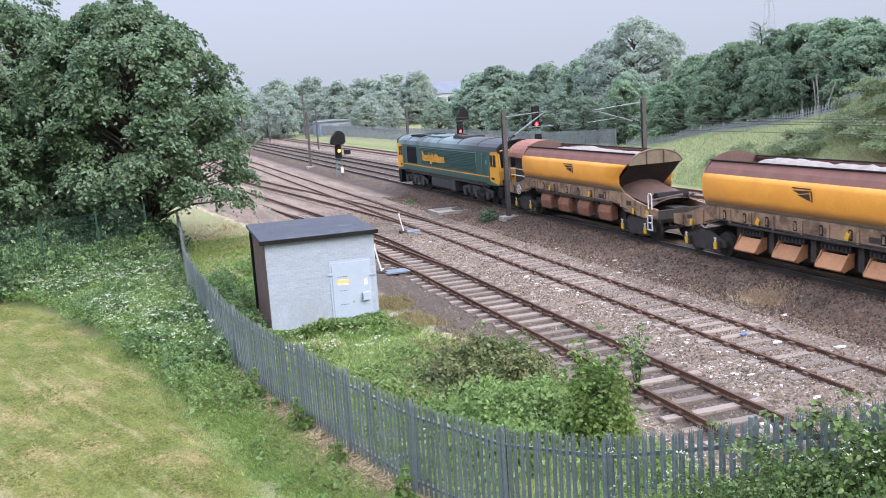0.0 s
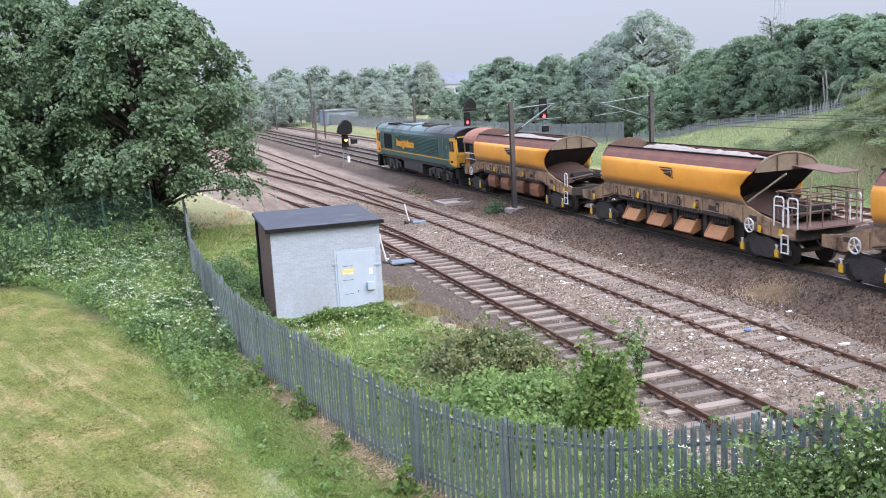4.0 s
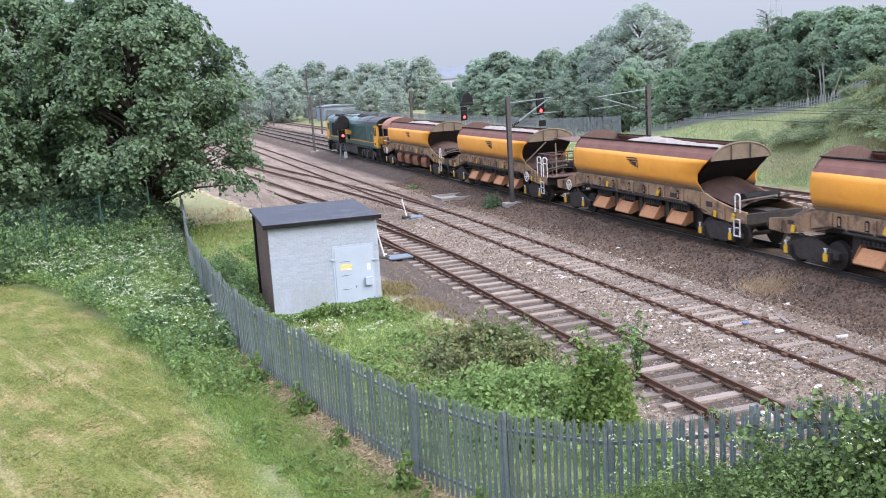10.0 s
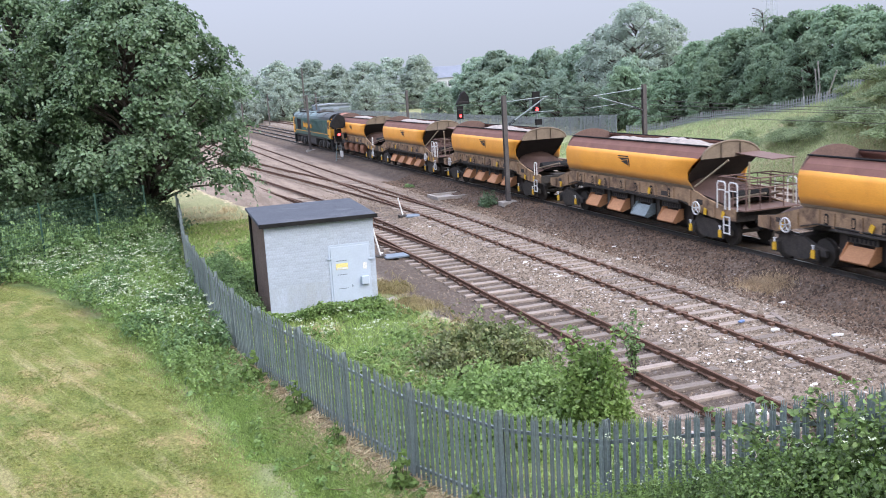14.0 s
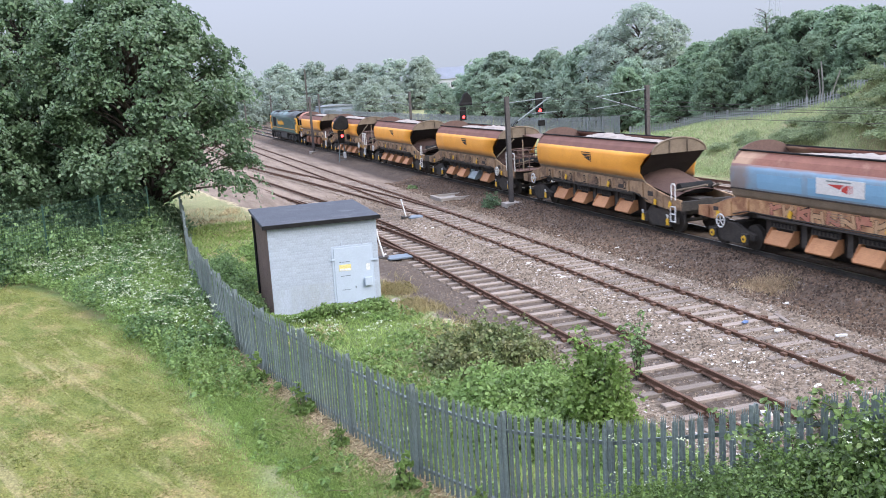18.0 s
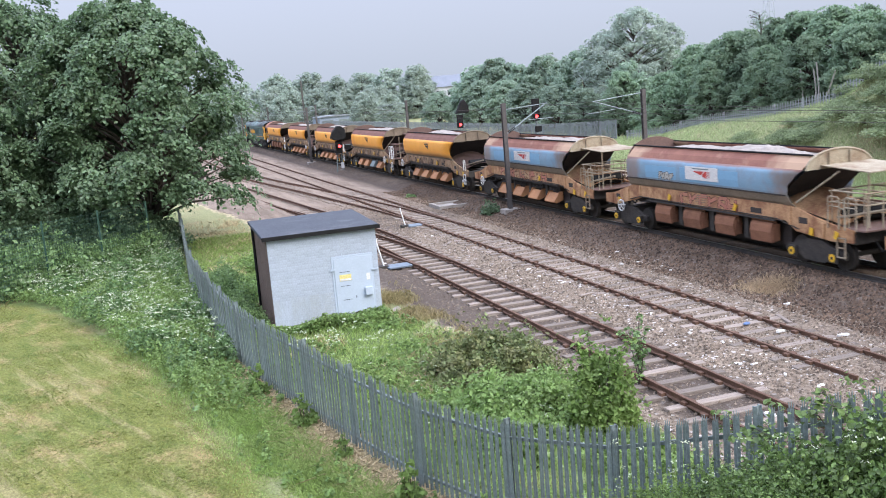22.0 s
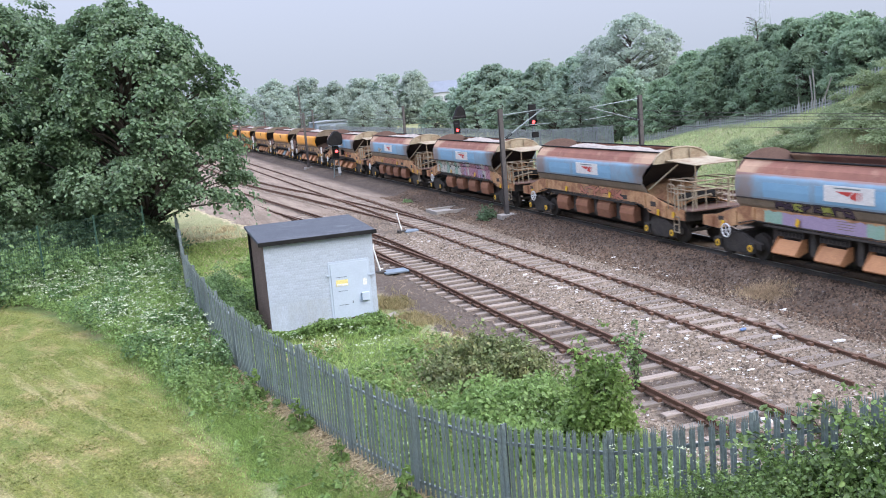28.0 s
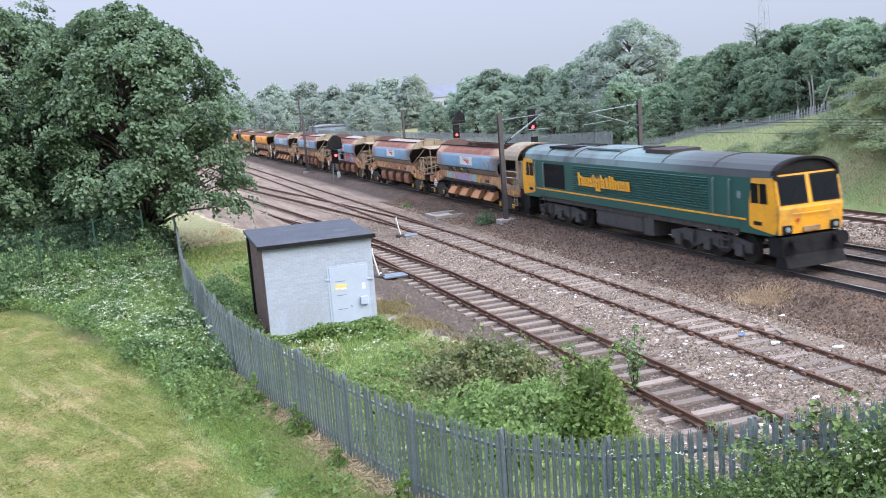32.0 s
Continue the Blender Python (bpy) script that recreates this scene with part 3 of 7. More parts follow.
# ---- steel palisade fence along the railway boundary ----
def pale_mesh(h, w=0.096):
    bm = B()
    prism(bm, [(-w / 2, 0.0), (-w / 4, -0.02), (0.0, -0.006), (w / 4, -0.02), (w / 2, 0.0), (w / 4, -0.014), (0.0, 0.0), (-w / 4, -0.014)], "z", 0.0, h - 0.09)
    # the three splayed points
    for s in (-1, 0, 1):
        box(bm, s * 0.026 - 0.009, s * 0.026 + 0.009, -0.012, -0.006, h - 0.09, h - 0.02)
        a = [v for v in bm.verts if v.co.z > h - 0.03 and abs(v.co.x - s * 0.026) < 0.0095]
        for v in a:
            v.co.x = s * 0.036 + (v.co.x - s * 0.026) * 0.3
            v.co.z += 0.02 * (1 - abs(s))
    return mesh_of("pale", bm, STEEL)


def palisade(name, label, posts, height, pitch, split, mat=None):
    t = thing(name, label, "fence")
    pm = pale_mesh(height)
    if mat:
        pm.materials[0] = mat
    bm = B()
    prism(bm, [(-0.03, -0.064), (0.03, -0.064), (0.03, -0.057), (0.005, -0.057), (0.005, 0.018), (0.03, 0.018), (0.03, 0.025), (-0.03, 0.025), (-0.03, 0.018), (-0.005, 0.018), (-0.005, -0.057), (-0.03, -0.057)], "z", -0.5, height + 0.02)
    post_me = mesh_of("post", bm, mat or STEEL)
    rng = random.Random(9)
    joined = B()
    for i, (p, q) in enumerate(zip(posts, posts[1:])):
        p, q = Vector(p), Vector(q)
        d = q - p
        flat = Vector((d.x, d.y, 0)).length
        ang = math.degrees(math.atan2(d.y, d.x))
        piece("post", post_me, t, pose(p.x, p.y, p.z, 0, 0, ang))
        for zr in (0.28, height - 0.3):
            bm = B()
            a, b = p + Vector((0, 0, zr)), q + Vector((0, 0, zr))
            side = Vector((d.y, -d.x, 0)).normalized()
            sweep(bm, [(0.0, -0.025), (0.006, -0.025), (0.006, 0.02), (0.045, 0.02), (0.045, 0.025), (0.0, 0.025)], [a, b])
            part("rail", bm, mat or STEEL, t)
        n = int(round(flat / pitch))
        for k in range(n):
            c = p + d * ((k + 0.5) / n)
            m = pose(c.x, c.y, c.z + rng.uniform(-0.012, 0.012), rng.uniform(-0.6, 0.6), rng.uniform(-0.9, 0.9), ang + rng.uniform(-2, 2))
            m = m @ Matrix.Translation((0, 0.03, 0))
            if split:
                piece("pale", pm, t, m)
            else:
                box(joined, -0.034, 0.034, -0.02, 0.0, 0, height, m)
    q = posts[-1]
    piece("post", post_me, t, pose(*q, 0, 0, ang))
    if split:
        joined.free()
    else:
        tagged(part("pales", joined, mat or STEEL, t), kind="stuff")
    return t


TOPS = [(2.5, 52.8), (2.42, 50.0), (2.33, 47.3), (2.22, 44.5), (2.08, 41.8), (1.97, 39.0), (1.94, 36.3), (1.98, 33.6), (2.08, 30.9), (2.2, 28.2), (2.38, 25.5), (2.72, 22.85), (3.26, 20.35), (3.70, 17.83), (4.30, 15.35), (5.03, 12.85), (5.6, 10.5), (6.2, 8.3), (6.45, 5.8), (6.6, 3.0)]
RISE = {12.85: 0.18, 10.5: 0.72, 8.3: 1.54, 5.8: 2.6, 3.0: 3.7}
palisade("palisade_fence", "grey galvanised steel palisade fence along the railway boundary", [(x, y, RISE.get(y, 0.0)) for x, y in TOPS[::-1]], 1.8, 0.155, True)


# ---- plants ----
def leaf_mesh(name, cen, size, mat, seed, up=0.3, out=None, aspect=1.6, bend=0.25, loose=1.0, broad=False):
    """Many small leaves, each a bent pair of faces, at the given centres. Broad leaves have shoulders and a fold along the midrib."""
    rs = np.random.RandomState(seed)
    n = len(cen)
    nor = rs.normal(size=(n, 3)) * loose
    nor[:, 2] += up
    if out is not None:
        nor += out
    nor /= np.linalg.norm(nor, axis=1)[:, None] + 1e-9
    t = np.cross(nor, rs.normal(size=(n, 3)))
    t /= np.linalg.norm(t, axis=1)[:, None] + 1e-9
    b = np.cross(nor, t)
    s = (np.asarray(size) * rs.uniform(0.65, 1.35, n))[:, None]
    half_l, half_w = s * 0.5 * aspect ** 0.5, s * 0.5 / aspect ** 0.5
    if broad:
        lift = nor * half_w * bend
        v = np.stack([cen - t * half_l, cen - t * half_l * 0.45 - b * half_w + lift, cen + t * half_l * 0.3 - b * half_w * 0.85 + lift * 0.6, cen + t * half_l - nor * half_l * bend,
                      cen + t * half_l * 0.3 + b * half_w * 0.85 + lift * 0.6, cen - t * half_l * 0.45 + b * half_w + lift], 1).reshape(-1, 3)
        k, quads = 6, np.array([[0, 1, 2, 3], [0, 3, 4, 5]])
    else:
        v = np.stack([cen - t * half_l, cen - b * half_w + nor * half_w * bend, cen + t * half_l - nor * half_l * bend, cen + b * half_w + nor * half_w * bend], 1).reshape(-1, 3)
        k, quads = 4, np.array([[0, 1, 2, 3]])
    idx = (np.arange(n)[:, None, None] * k + quads[None]).ravel()
    me = bpy.data.meshes.new(name)
    me.vertices.add(k * n)
    me.vertices.foreach_set("co", v.ravel())
    me.loops.add(len(idx))
    me.loops.foreach_set("vertex_index", idx)
    me.polygons.add(len(idx) // 4)
    me.polygons.foreach_set("loop_start", np.arange(0, len(idx), 4))
    me.update(calc_edges=True)
    me.materials.append(mat)
    return me


def sprays(rs, cen, face, radius, per, flat=0.3):
    """Leaves gathered in flattened tufts: their places and the way they face."""
    n = len(cen)
    face = face / (np.linalg.norm(face, axis=1)[:, None] + 1e-9)
    g = rs.normal(size=(n, per, 3))
    g -= (1 - flat) * (g * face[:, None]).sum(-1, keepdims=True) * face[:, None]
    p = cen[:, None] + g * (np.asarray(radius) * rs.uniform(0.6, 1.3, n))[:, None, None]
    # the tuft's rim hangs a little
    p[..., 2] -= 0.35 * (g ** 2).sum(-1) * 0.3 * np.mean(radius)
    return p.reshape(-1, 3), np.repeat(face, per, 0)


def blades_mesh(name, base, height, mat, seed, width=0.012, lean=0.35):
    """Grass: one narrow, leaning triangle pair a blade."""
    rs = np.random.RandomState(seed)
    n = len(base)
    a = rs.uniform(0, 2 * np.pi, n)
    side = np.stack([np.cos(a), np.sin(a), 0 * a], 1)
    hh = (np.asarray(height) * rs.uniform(0.5, 1.2, n))[:, None]
    w = width * rs.uniform(0.7, 1.4, n)[:, None]
    d = rs.normal(size=(n, 3)) * lean
    d[:, 2] = 1
    mid = base + d * hh * 0.55
    d2 = d.copy()
    d2[:, :2] *= 2.0
    tip = base + d2 * hh * 0.95
    v = np.stack([base - side * w, base + side * w, mid + side * w * 0.7, tip, mid - side * w * 0.7], 1).reshape(-1, 3)
    me = bpy.data.meshes.new(name)
    me.vertices.add(5 * n)
    me.vertices.foreach_set("co", v.ravel())
    me.loops.add(5 * n)
    me.loops.foreach_set("vertex_index", np.arange(5 * n))
    me.polygons.add(n)
    me.polygons.foreach_set("loop_start", np.arange(0, 5 * n, 5))
    me.update(calc_edges=True)
    me.materials.append(mat)
    return me


DOME = ((0, 0.62), (0.2, 0.93), (0.4, 1.0), (0.65, 0.86), (0.85, 0.55), (1, 0.18))
CONE = ((0, 0.85), (0.2, 1.0), (0.38, 0.96), (0.65, 0.78), (0.88, 0.46), (1, 0.14))
TIP = ((0, 0.72), (0.2, 1.0), (0.45, 0.88), (0.75, 0.52), (1, 0.1))


def tree_parts(seed, height, radius, clumps, leaves, size, mat, low=0.22, trunk_r=0.22, clump_r=1.0, lean=0.0, form=DOME, tufts=9, loose=0.5, broad=False):
    """Trunk with limbs, and a crown of leaf tufts gathered round the limbs' ends. Returns the two meshes."""
    rng = random.Random(seed)
    bm = B()
    spine = [Vector((0, 0, -0.3))]
    for k in range(1, 6):
        f = k / 5
        spine.append(Vector((rng.uniform(-0.05, 0.05) * height * f + lean * f, rng.uniform(-0.05, 0.05) * height * f, height * 0.8 * f)))
    for k in range(5):
        tube(bm, spine[k], spine[k + 1], trunk_r * (1 - 0.17 * k), 8, trunk_r * (1 - 0.17 * (k + 1)))
    ends = []
    z0 = height * low
    for k in range(clumps):
        g = (k + 0.5) / clumps
        u = g ** 0.95
        zz = z0 + (height - clump_r * 0.5 - z0) * u
        a = k * 2.4 + rng.uniform(-0.5, 0.5)
        lobe = 1 + 0.2 * noise.noise(Vector((math.cos(a) * 1.6, math.sin(a) * 1.6, zz * 0.35 + seed)))
        r = radius * lerp_at(u, form) * lobe * (1 - 0.62 * rng.random() ** 1.8)
        e = Vector((r * math.cos(a) + lean * zz / height, r * math.sin(a), zz + rng.uniform(-0.3, 0.3) * clump_r))
        ends.append(e)
        f = min(0.95, max(0.15, (zz - r * 0.7) / (height * 0.8)))
        i = min(4, int(f * 5))
        root = spine[i].lerp(spine[i + 1], f * 5 - i)
        if k % 2 == 0 or r > radius * 0.6:
            m1 = root.lerp(e, 0.5) + Vector((0, 0, 0.08 * r))
            tube(bm, root, m1, trunk_r * 0.32, 6, trunk_r * 0.2)
            tube(bm, m1, e, trunk_r * 0.2, 5, trunk_r * 0.06)
    trunk = mesh_of("trunk", bm, BARK)
    rs = np.random.RandomState(seed + 7)
    e = np.repeat(np.array(ends), tufts, 0)
    n = len(e)
    d = rs.normal(size=(n, 3))
    outward = e * np.array([1, 1, 0])
    outward /= np.linalg.norm(outward, axis=1)[:, None] + 0.3
    d = d / np.linalg.norm(d, axis=1)[:, None] + 0.45 * outward
    big = np.repeat(rs.uniform(0.7, 1.25, len(ends)), tufts)[:, None]
    c = e + d * big * clump_r * rs.uniform(0.35, 1.0, (n, 1)) * np.array([1.1, 1.1, 0.72])
    face = 0.55 * d + 0.35 * outward
    face[:, 2] += 0.75
    per = max(4, int(leaves / n))
    p, out = sprays(rs, c, face, clump_r * 0.27, per)
    return trunk, leaf_mesh("crown", p, size, mat, seed + 1, 0.0, out, loose=loose, broad=broad)


def put_tree(name, label, meshes, m, group=""):
    t = thing(name, label, "tree", m, group)
    for nm, me in zip(("trunk", "crown"), meshes):
        o = new(nm, me)
        o.parent = t
    return t


def shrub_mesh(seed, w, h, leaves, size, mat, d=None, broad=False, tuft=None):
    """Stems and a low uneven mass of leaf tufts."""
    rs = np.random.RandomState(seed)
    d = d or w
    per = tuft or 12
    k = max(6, leaves // per)
    c = np.stack([rs.uniform(-1, 1, k), rs.uniform(-1, 1, k), rs.rand(k)], 1)
    rr = np.sqrt(c[:, 0] ** 2 + c[:, 1] ** 2)
    c[:, :2] /= np.maximum(1, rr)[:, None]
    top = np.sqrt(np.maximum(0.06, 1 - np.minimum(1, rr) ** 2))
    uneven = 1 + 0.75 * np.array([noise.noise(Vector((a * 1.9, b * 1.9, seed))) + 0.5 * noise.noise(Vector((a * 4.5, b * 4.5, seed + 9))) for a, b in c[:, :2]])
    cen = np.stack([c[:, 0] * w, c[:, 1] * d, h * uneven * (0.08 + 0.85 * top * c[:, 2] ** 0.5)], 1)
    # some shoots stand out of the mass
    out_by = np.where(rs.rand(k) < 0.12, rs.uniform(1.0, 1.3, k), rs.uniform(0.82, 1.02, k))
    cen *= out_by[:, None]
    face = np.stack([c[:, 0], c[:, 1], 0.6 + 0 * rr], 1) * 0.6 + rs.normal(size=(k, 3)) * 0.25
    face[:, 2] += 0.5
    p, out = sprays(rs, cen, face, min(0.16 * w + 0.02, 1.6 * size), per)
    p[:, 2] = np.abs(p[:, 2])
    bm = B()
    for q in cen[:: max(1, k // (14 if k > 200 else 100))]:
        tube(bm, (q[0] * 0.3, q[1] * 0.3, -0.1), tuple(q), 0.02 + 0.006 * h if k > 200 else 0.009, 5, 0.004)
    return mesh_of("stems", bm, BARK), leaf_mesh("leaves", p, size, mat, seed + 3, 0.0, out, loose=0.85, broad=broad)


def cane_mesh(seed, canes, height, reach, leaves, size, mat, spread=0.15):
    """Slender arching stems with leaves in pairs and threes all along them."""
    rs = np.random.RandomState(seed)
    bm = B()
    cen, face = [], []
    for k in range(canes):
        a = 2 * math.pi * k / canes + rs.uniform(-0.5, 0.5)
        h, r = height * rs.uniform(0.6, 1.1), reach * rs.uniform(0.4, 1.1)
        foot = Vector((spread * math.cos(a), spread * math.sin(a), -0.05))
        n = 7
        pts = [foot + Vector((math.cos(a) * r * (i / n) ** 1.6, math.sin(a) * r * (i / n) ** 1.6, h * math.sin(1.75 * i / n) / math.sin(1.75 if 1.75 < math.pi / 2 else math.pi / 2))) for i in range(n + 1)]
        for i, (p, q) in enumerate(zip(pts, pts[1:])):
            tube(bm, p, q, 0.011 * (1 - i / n) + 0.003, 5, 0.011 * (1 - (i + 1) / n) + 0.003)
        for j in range(leaves):
            f = 0.15 + 0.85 * (j + rs.rand()) / leaves
            i = min(n - 1, int(f * n))
            p = pts[i].lerp(pts[i + 1], f * n - i)
            for w in range(3):
                d = rs.normal(size=3) * np.array([1, 1, 0.5])
                d /= np.linalg.norm(d) + 1e-6
                cen.append(np.array(p) + d * size * 0.75)
                face.append(np.array([d[0] * 0.5, d[1] * 0.5, 0.9]))
    return mesh_of("stems", bm, BARK), leaf_mesh("leaves", np.array(cen), size, mat, seed + 3, 0.0, np.array(face), 1.7, 0.3, 0.45, True)


def put_shrub(name, label, meshes, m, group="", cat="shrub"):
    t = thing(name, label, cat, m, group)
    for nm, me in zip(("stems", "foliage"), meshes):
        o = new(nm, me)
        o.parent = t
        tagged(o, kind="stuff")
    return t


def on_ground(x, y, turn=0.0, s=1.0, dz=0.0):
    return pose(x, y, gz(x, y) + dz, 0, 0, turn) @ Matrix.Diagonal((s, s, s, 1))


# the big sycamores behind the hut
SYC = "broad sycamore in full dark green leaf beside the fence"
put_tree("sycamore_tree", SYC, tree_parts(11, 12.9, 5.5, 175, 78000, 0.155, LEAF, 0.2, 0.32, 0.86, -0.3, CONE, 11, 0.5, True), on_ground(1.1, 51.0), "sycamores")
put_tree("sycamore_tree", SYC, tree_parts(12, 13.4, 4.6, 90, 40000, 0.18, LEAF, 0.2, 0.3, 1.0, 0.0, DOME, 10, 0.5), on_ground(-4.6, 54.5), "sycamores")
side_meshes = tree_parts(13, 11.5, 4.4, 70, 26000, 0.21, LEAF, 0.12, 0.26, 1.05, 0.0, DOME, 9)
for x, y, a, s in ((-8.6, 49.5, 40, 0.92), (-1.8, 60.0, 130, 1.1), (-11.5, 57.0, 220, 1.1), (-14.0, 50.0, 300, 0.95)):
    put_tree("sycamore_tree", "tall dark green sycamore at the field's edge", side_meshes, on_ground(x, y, a, s), "sycamores")

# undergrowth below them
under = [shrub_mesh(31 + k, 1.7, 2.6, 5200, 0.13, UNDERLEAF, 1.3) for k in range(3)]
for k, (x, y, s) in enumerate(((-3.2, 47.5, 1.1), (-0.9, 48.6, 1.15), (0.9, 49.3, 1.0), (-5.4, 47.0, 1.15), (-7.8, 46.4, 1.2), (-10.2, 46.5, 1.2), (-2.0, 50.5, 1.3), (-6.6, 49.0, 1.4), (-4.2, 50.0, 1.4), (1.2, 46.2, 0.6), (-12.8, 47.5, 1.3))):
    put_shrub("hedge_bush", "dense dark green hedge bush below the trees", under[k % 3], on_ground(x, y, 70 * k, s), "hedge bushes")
light_bush = shrub_mesh(41, 1.2, 1.5, 5200, 0.10, LEAF2)
for k, (x, y, s) in enumerate(((-2.6, 43.3, 1.2), (-4.9, 42.6, 1.5), (-3.6, 44.2, 1.35), (-6.6, 42.4, 1.4), (0.3, 45.6, 1.1), (-1.2, 45.0, 1.1))):
    put_shrub("elder_bush", "lighter green leafy bush beside the wire fence", light_bush, on_ground(x, y, 50 * k, s), "light bushes")

# mid and far woods: five kinds of tree, repeated at different turns and sizes; the leaves' paling with distance is
# painted haze
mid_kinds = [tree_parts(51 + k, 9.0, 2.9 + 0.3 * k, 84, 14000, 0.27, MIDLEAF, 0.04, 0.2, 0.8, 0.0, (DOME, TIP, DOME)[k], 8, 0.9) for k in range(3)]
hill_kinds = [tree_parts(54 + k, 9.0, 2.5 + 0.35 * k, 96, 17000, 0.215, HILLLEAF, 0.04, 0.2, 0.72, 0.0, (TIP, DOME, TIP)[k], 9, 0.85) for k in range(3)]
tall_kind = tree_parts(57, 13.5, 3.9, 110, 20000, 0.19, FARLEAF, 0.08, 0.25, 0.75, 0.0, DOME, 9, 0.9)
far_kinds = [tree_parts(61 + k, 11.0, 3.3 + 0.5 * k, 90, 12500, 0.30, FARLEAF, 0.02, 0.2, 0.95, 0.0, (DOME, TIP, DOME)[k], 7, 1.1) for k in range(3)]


def wood(rows, kinds, own, label, group, seed):
    rng = random.Random(seed)
    for x, y, top in rows:
        k = rng.randrange(len(kinds))
        s = max(0.35, (top - gz(x, y)) / own)
        m = on_ground(x, y, rng.uniform(0, 360), s) @ Matrix.Diagonal((rng.uniform(0.95, 1.4), rng.uniform(0.95, 1.4), 1, 1))
        put_tree("woodland_tree", label, kinds[k], m, group)


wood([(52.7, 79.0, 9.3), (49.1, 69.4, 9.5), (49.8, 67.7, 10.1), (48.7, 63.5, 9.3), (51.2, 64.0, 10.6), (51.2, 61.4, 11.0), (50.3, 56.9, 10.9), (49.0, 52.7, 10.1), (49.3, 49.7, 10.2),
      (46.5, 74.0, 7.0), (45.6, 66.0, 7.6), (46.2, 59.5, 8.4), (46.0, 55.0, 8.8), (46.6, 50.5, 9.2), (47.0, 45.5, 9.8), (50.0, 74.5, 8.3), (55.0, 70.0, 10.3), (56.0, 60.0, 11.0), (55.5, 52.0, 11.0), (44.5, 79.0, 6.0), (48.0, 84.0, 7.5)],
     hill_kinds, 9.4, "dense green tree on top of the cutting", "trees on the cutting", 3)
wood([(55.0, 93.0, 14.4), (54.4, 98.0, 12.4), (59.9, 94.6, 12.6)], [tall_kind], 14.0, "tall green willow with a ragged crown, haze painted into its leaves", "willows", 4)
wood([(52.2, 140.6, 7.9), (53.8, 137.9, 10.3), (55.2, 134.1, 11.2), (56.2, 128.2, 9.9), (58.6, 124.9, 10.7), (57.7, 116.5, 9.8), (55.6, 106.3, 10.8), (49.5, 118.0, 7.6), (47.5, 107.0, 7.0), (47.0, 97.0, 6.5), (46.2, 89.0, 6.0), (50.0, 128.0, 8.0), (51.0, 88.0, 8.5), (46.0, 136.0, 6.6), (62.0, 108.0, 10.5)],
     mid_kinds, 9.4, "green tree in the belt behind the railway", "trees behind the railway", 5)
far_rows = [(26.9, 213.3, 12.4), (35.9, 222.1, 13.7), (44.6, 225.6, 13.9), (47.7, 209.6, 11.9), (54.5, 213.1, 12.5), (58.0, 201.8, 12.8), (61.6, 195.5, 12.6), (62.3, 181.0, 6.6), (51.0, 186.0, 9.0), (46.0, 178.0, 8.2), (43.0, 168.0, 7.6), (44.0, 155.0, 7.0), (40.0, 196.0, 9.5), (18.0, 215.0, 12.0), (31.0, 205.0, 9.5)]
wood(far_rows, far_kinds, 11.6, "distant green tree with mist painted into its leaf colour", "distant trees", 6)
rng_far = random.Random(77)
wood([(x + rng_far.uniform(-3, 3), 190 + 0.1 * x + rng_far.uniform(-8, 8), 6.5 + rng_far.uniform(-1.5, 2.5)) for x in range(16, 66, 5)], far_kinds, 11.6, "distant green tree with mist painted into its leaf colour", "distant trees", 10)
wood([(x + rng_far.uniform(-4, 4), 236 + rng_far.uniform(-12, 22), 12.5 + rng_far.uniform(-2, 1.5)) for x in range(16, 180, 8)], far_kinds, 11.6, "distant green tree with mist painted into its leaf colour", "distant trees", 8)
wood([(x + rng_far.uniform(-2, 2), 150 + rng_far.uniform(-8, 30), 11 + rng_far.uniform(-2, 2)) for x in range(-24, -2, 7)], far_kinds, 11.6, "distant green tree with mist painted into its leaf colour", "distant trees", 9)



def dead_wood():
    """Bare pale stems at the wood's edge."""
    pale = surf("dead_wood", (0.36, 0.34, 0.31), (0.27, 0.26, 0.24), 2, 0.9, 0, 0.3, 20)
    t = thing("dead_branch", "bare pale dead branch leaning out of the wood", "branch", pose(42.4, 49.25, gz(42.4, 49.25) - 0.1))
    bm = B()
    bent(bm, [(0, 0, 0), (0.05, -0.6, 1.1), (0, -1.2, 2.2)], 0.045, 6)
    part("stem", bm, pale, t)
    for x, y, h in ((44.4, 51.9, 3.2), (44.6, 52.4, 2.8), (44.5, 53.6, 3.0)):
        t = thing("birch_trunk", "slender pale birch trunk at the wood's edge", "tree", pose(x, y, gz(x, y) - 0.1), "birch trunks")
        bm = B()
        bent(bm, [(0, 0, 0), (0.1, 0.1, h * 0.5), (0.05, 0.25, h)], 0.05, 8)
        part("trunk", bm, pale, t)
    t = thing("bare_tree", "thin half-bare tree standing above the wood", "tree", pose(53, 68.9, 8.3))
    rng = random.Random(8)
    bm = B()
    bent(bm, [(0, 0, 0), (0.1, 0.1, 1.4), (0.0, 0.2, 2.6)], 0.07, 6)
    part("trunk", bm, BARK, t)
    for k in range(14):
        bm = B()
        z = 0.9 + 0.13 * k
        a = rng.uniform(0, 6.3)
        e = Vector((0.9 * math.cos(a), 0.9 * math.sin(a), z + rng.uniform(0.2, 0.6)))
        bent(bm, [(0.05, 0.1, z), tuple(e * 0.5 + Vector((0, 0, z * 0.5 + 0.1))), tuple(e)], 0.025, 5)
        part("branch", bm, BARK, t)
    rs = np.random.RandomState(5)
    p = rs.normal(size=(500, 3)) * np.array([0.5, 0.5, 0.5]) + np.array([0, 0.1, 2.0])
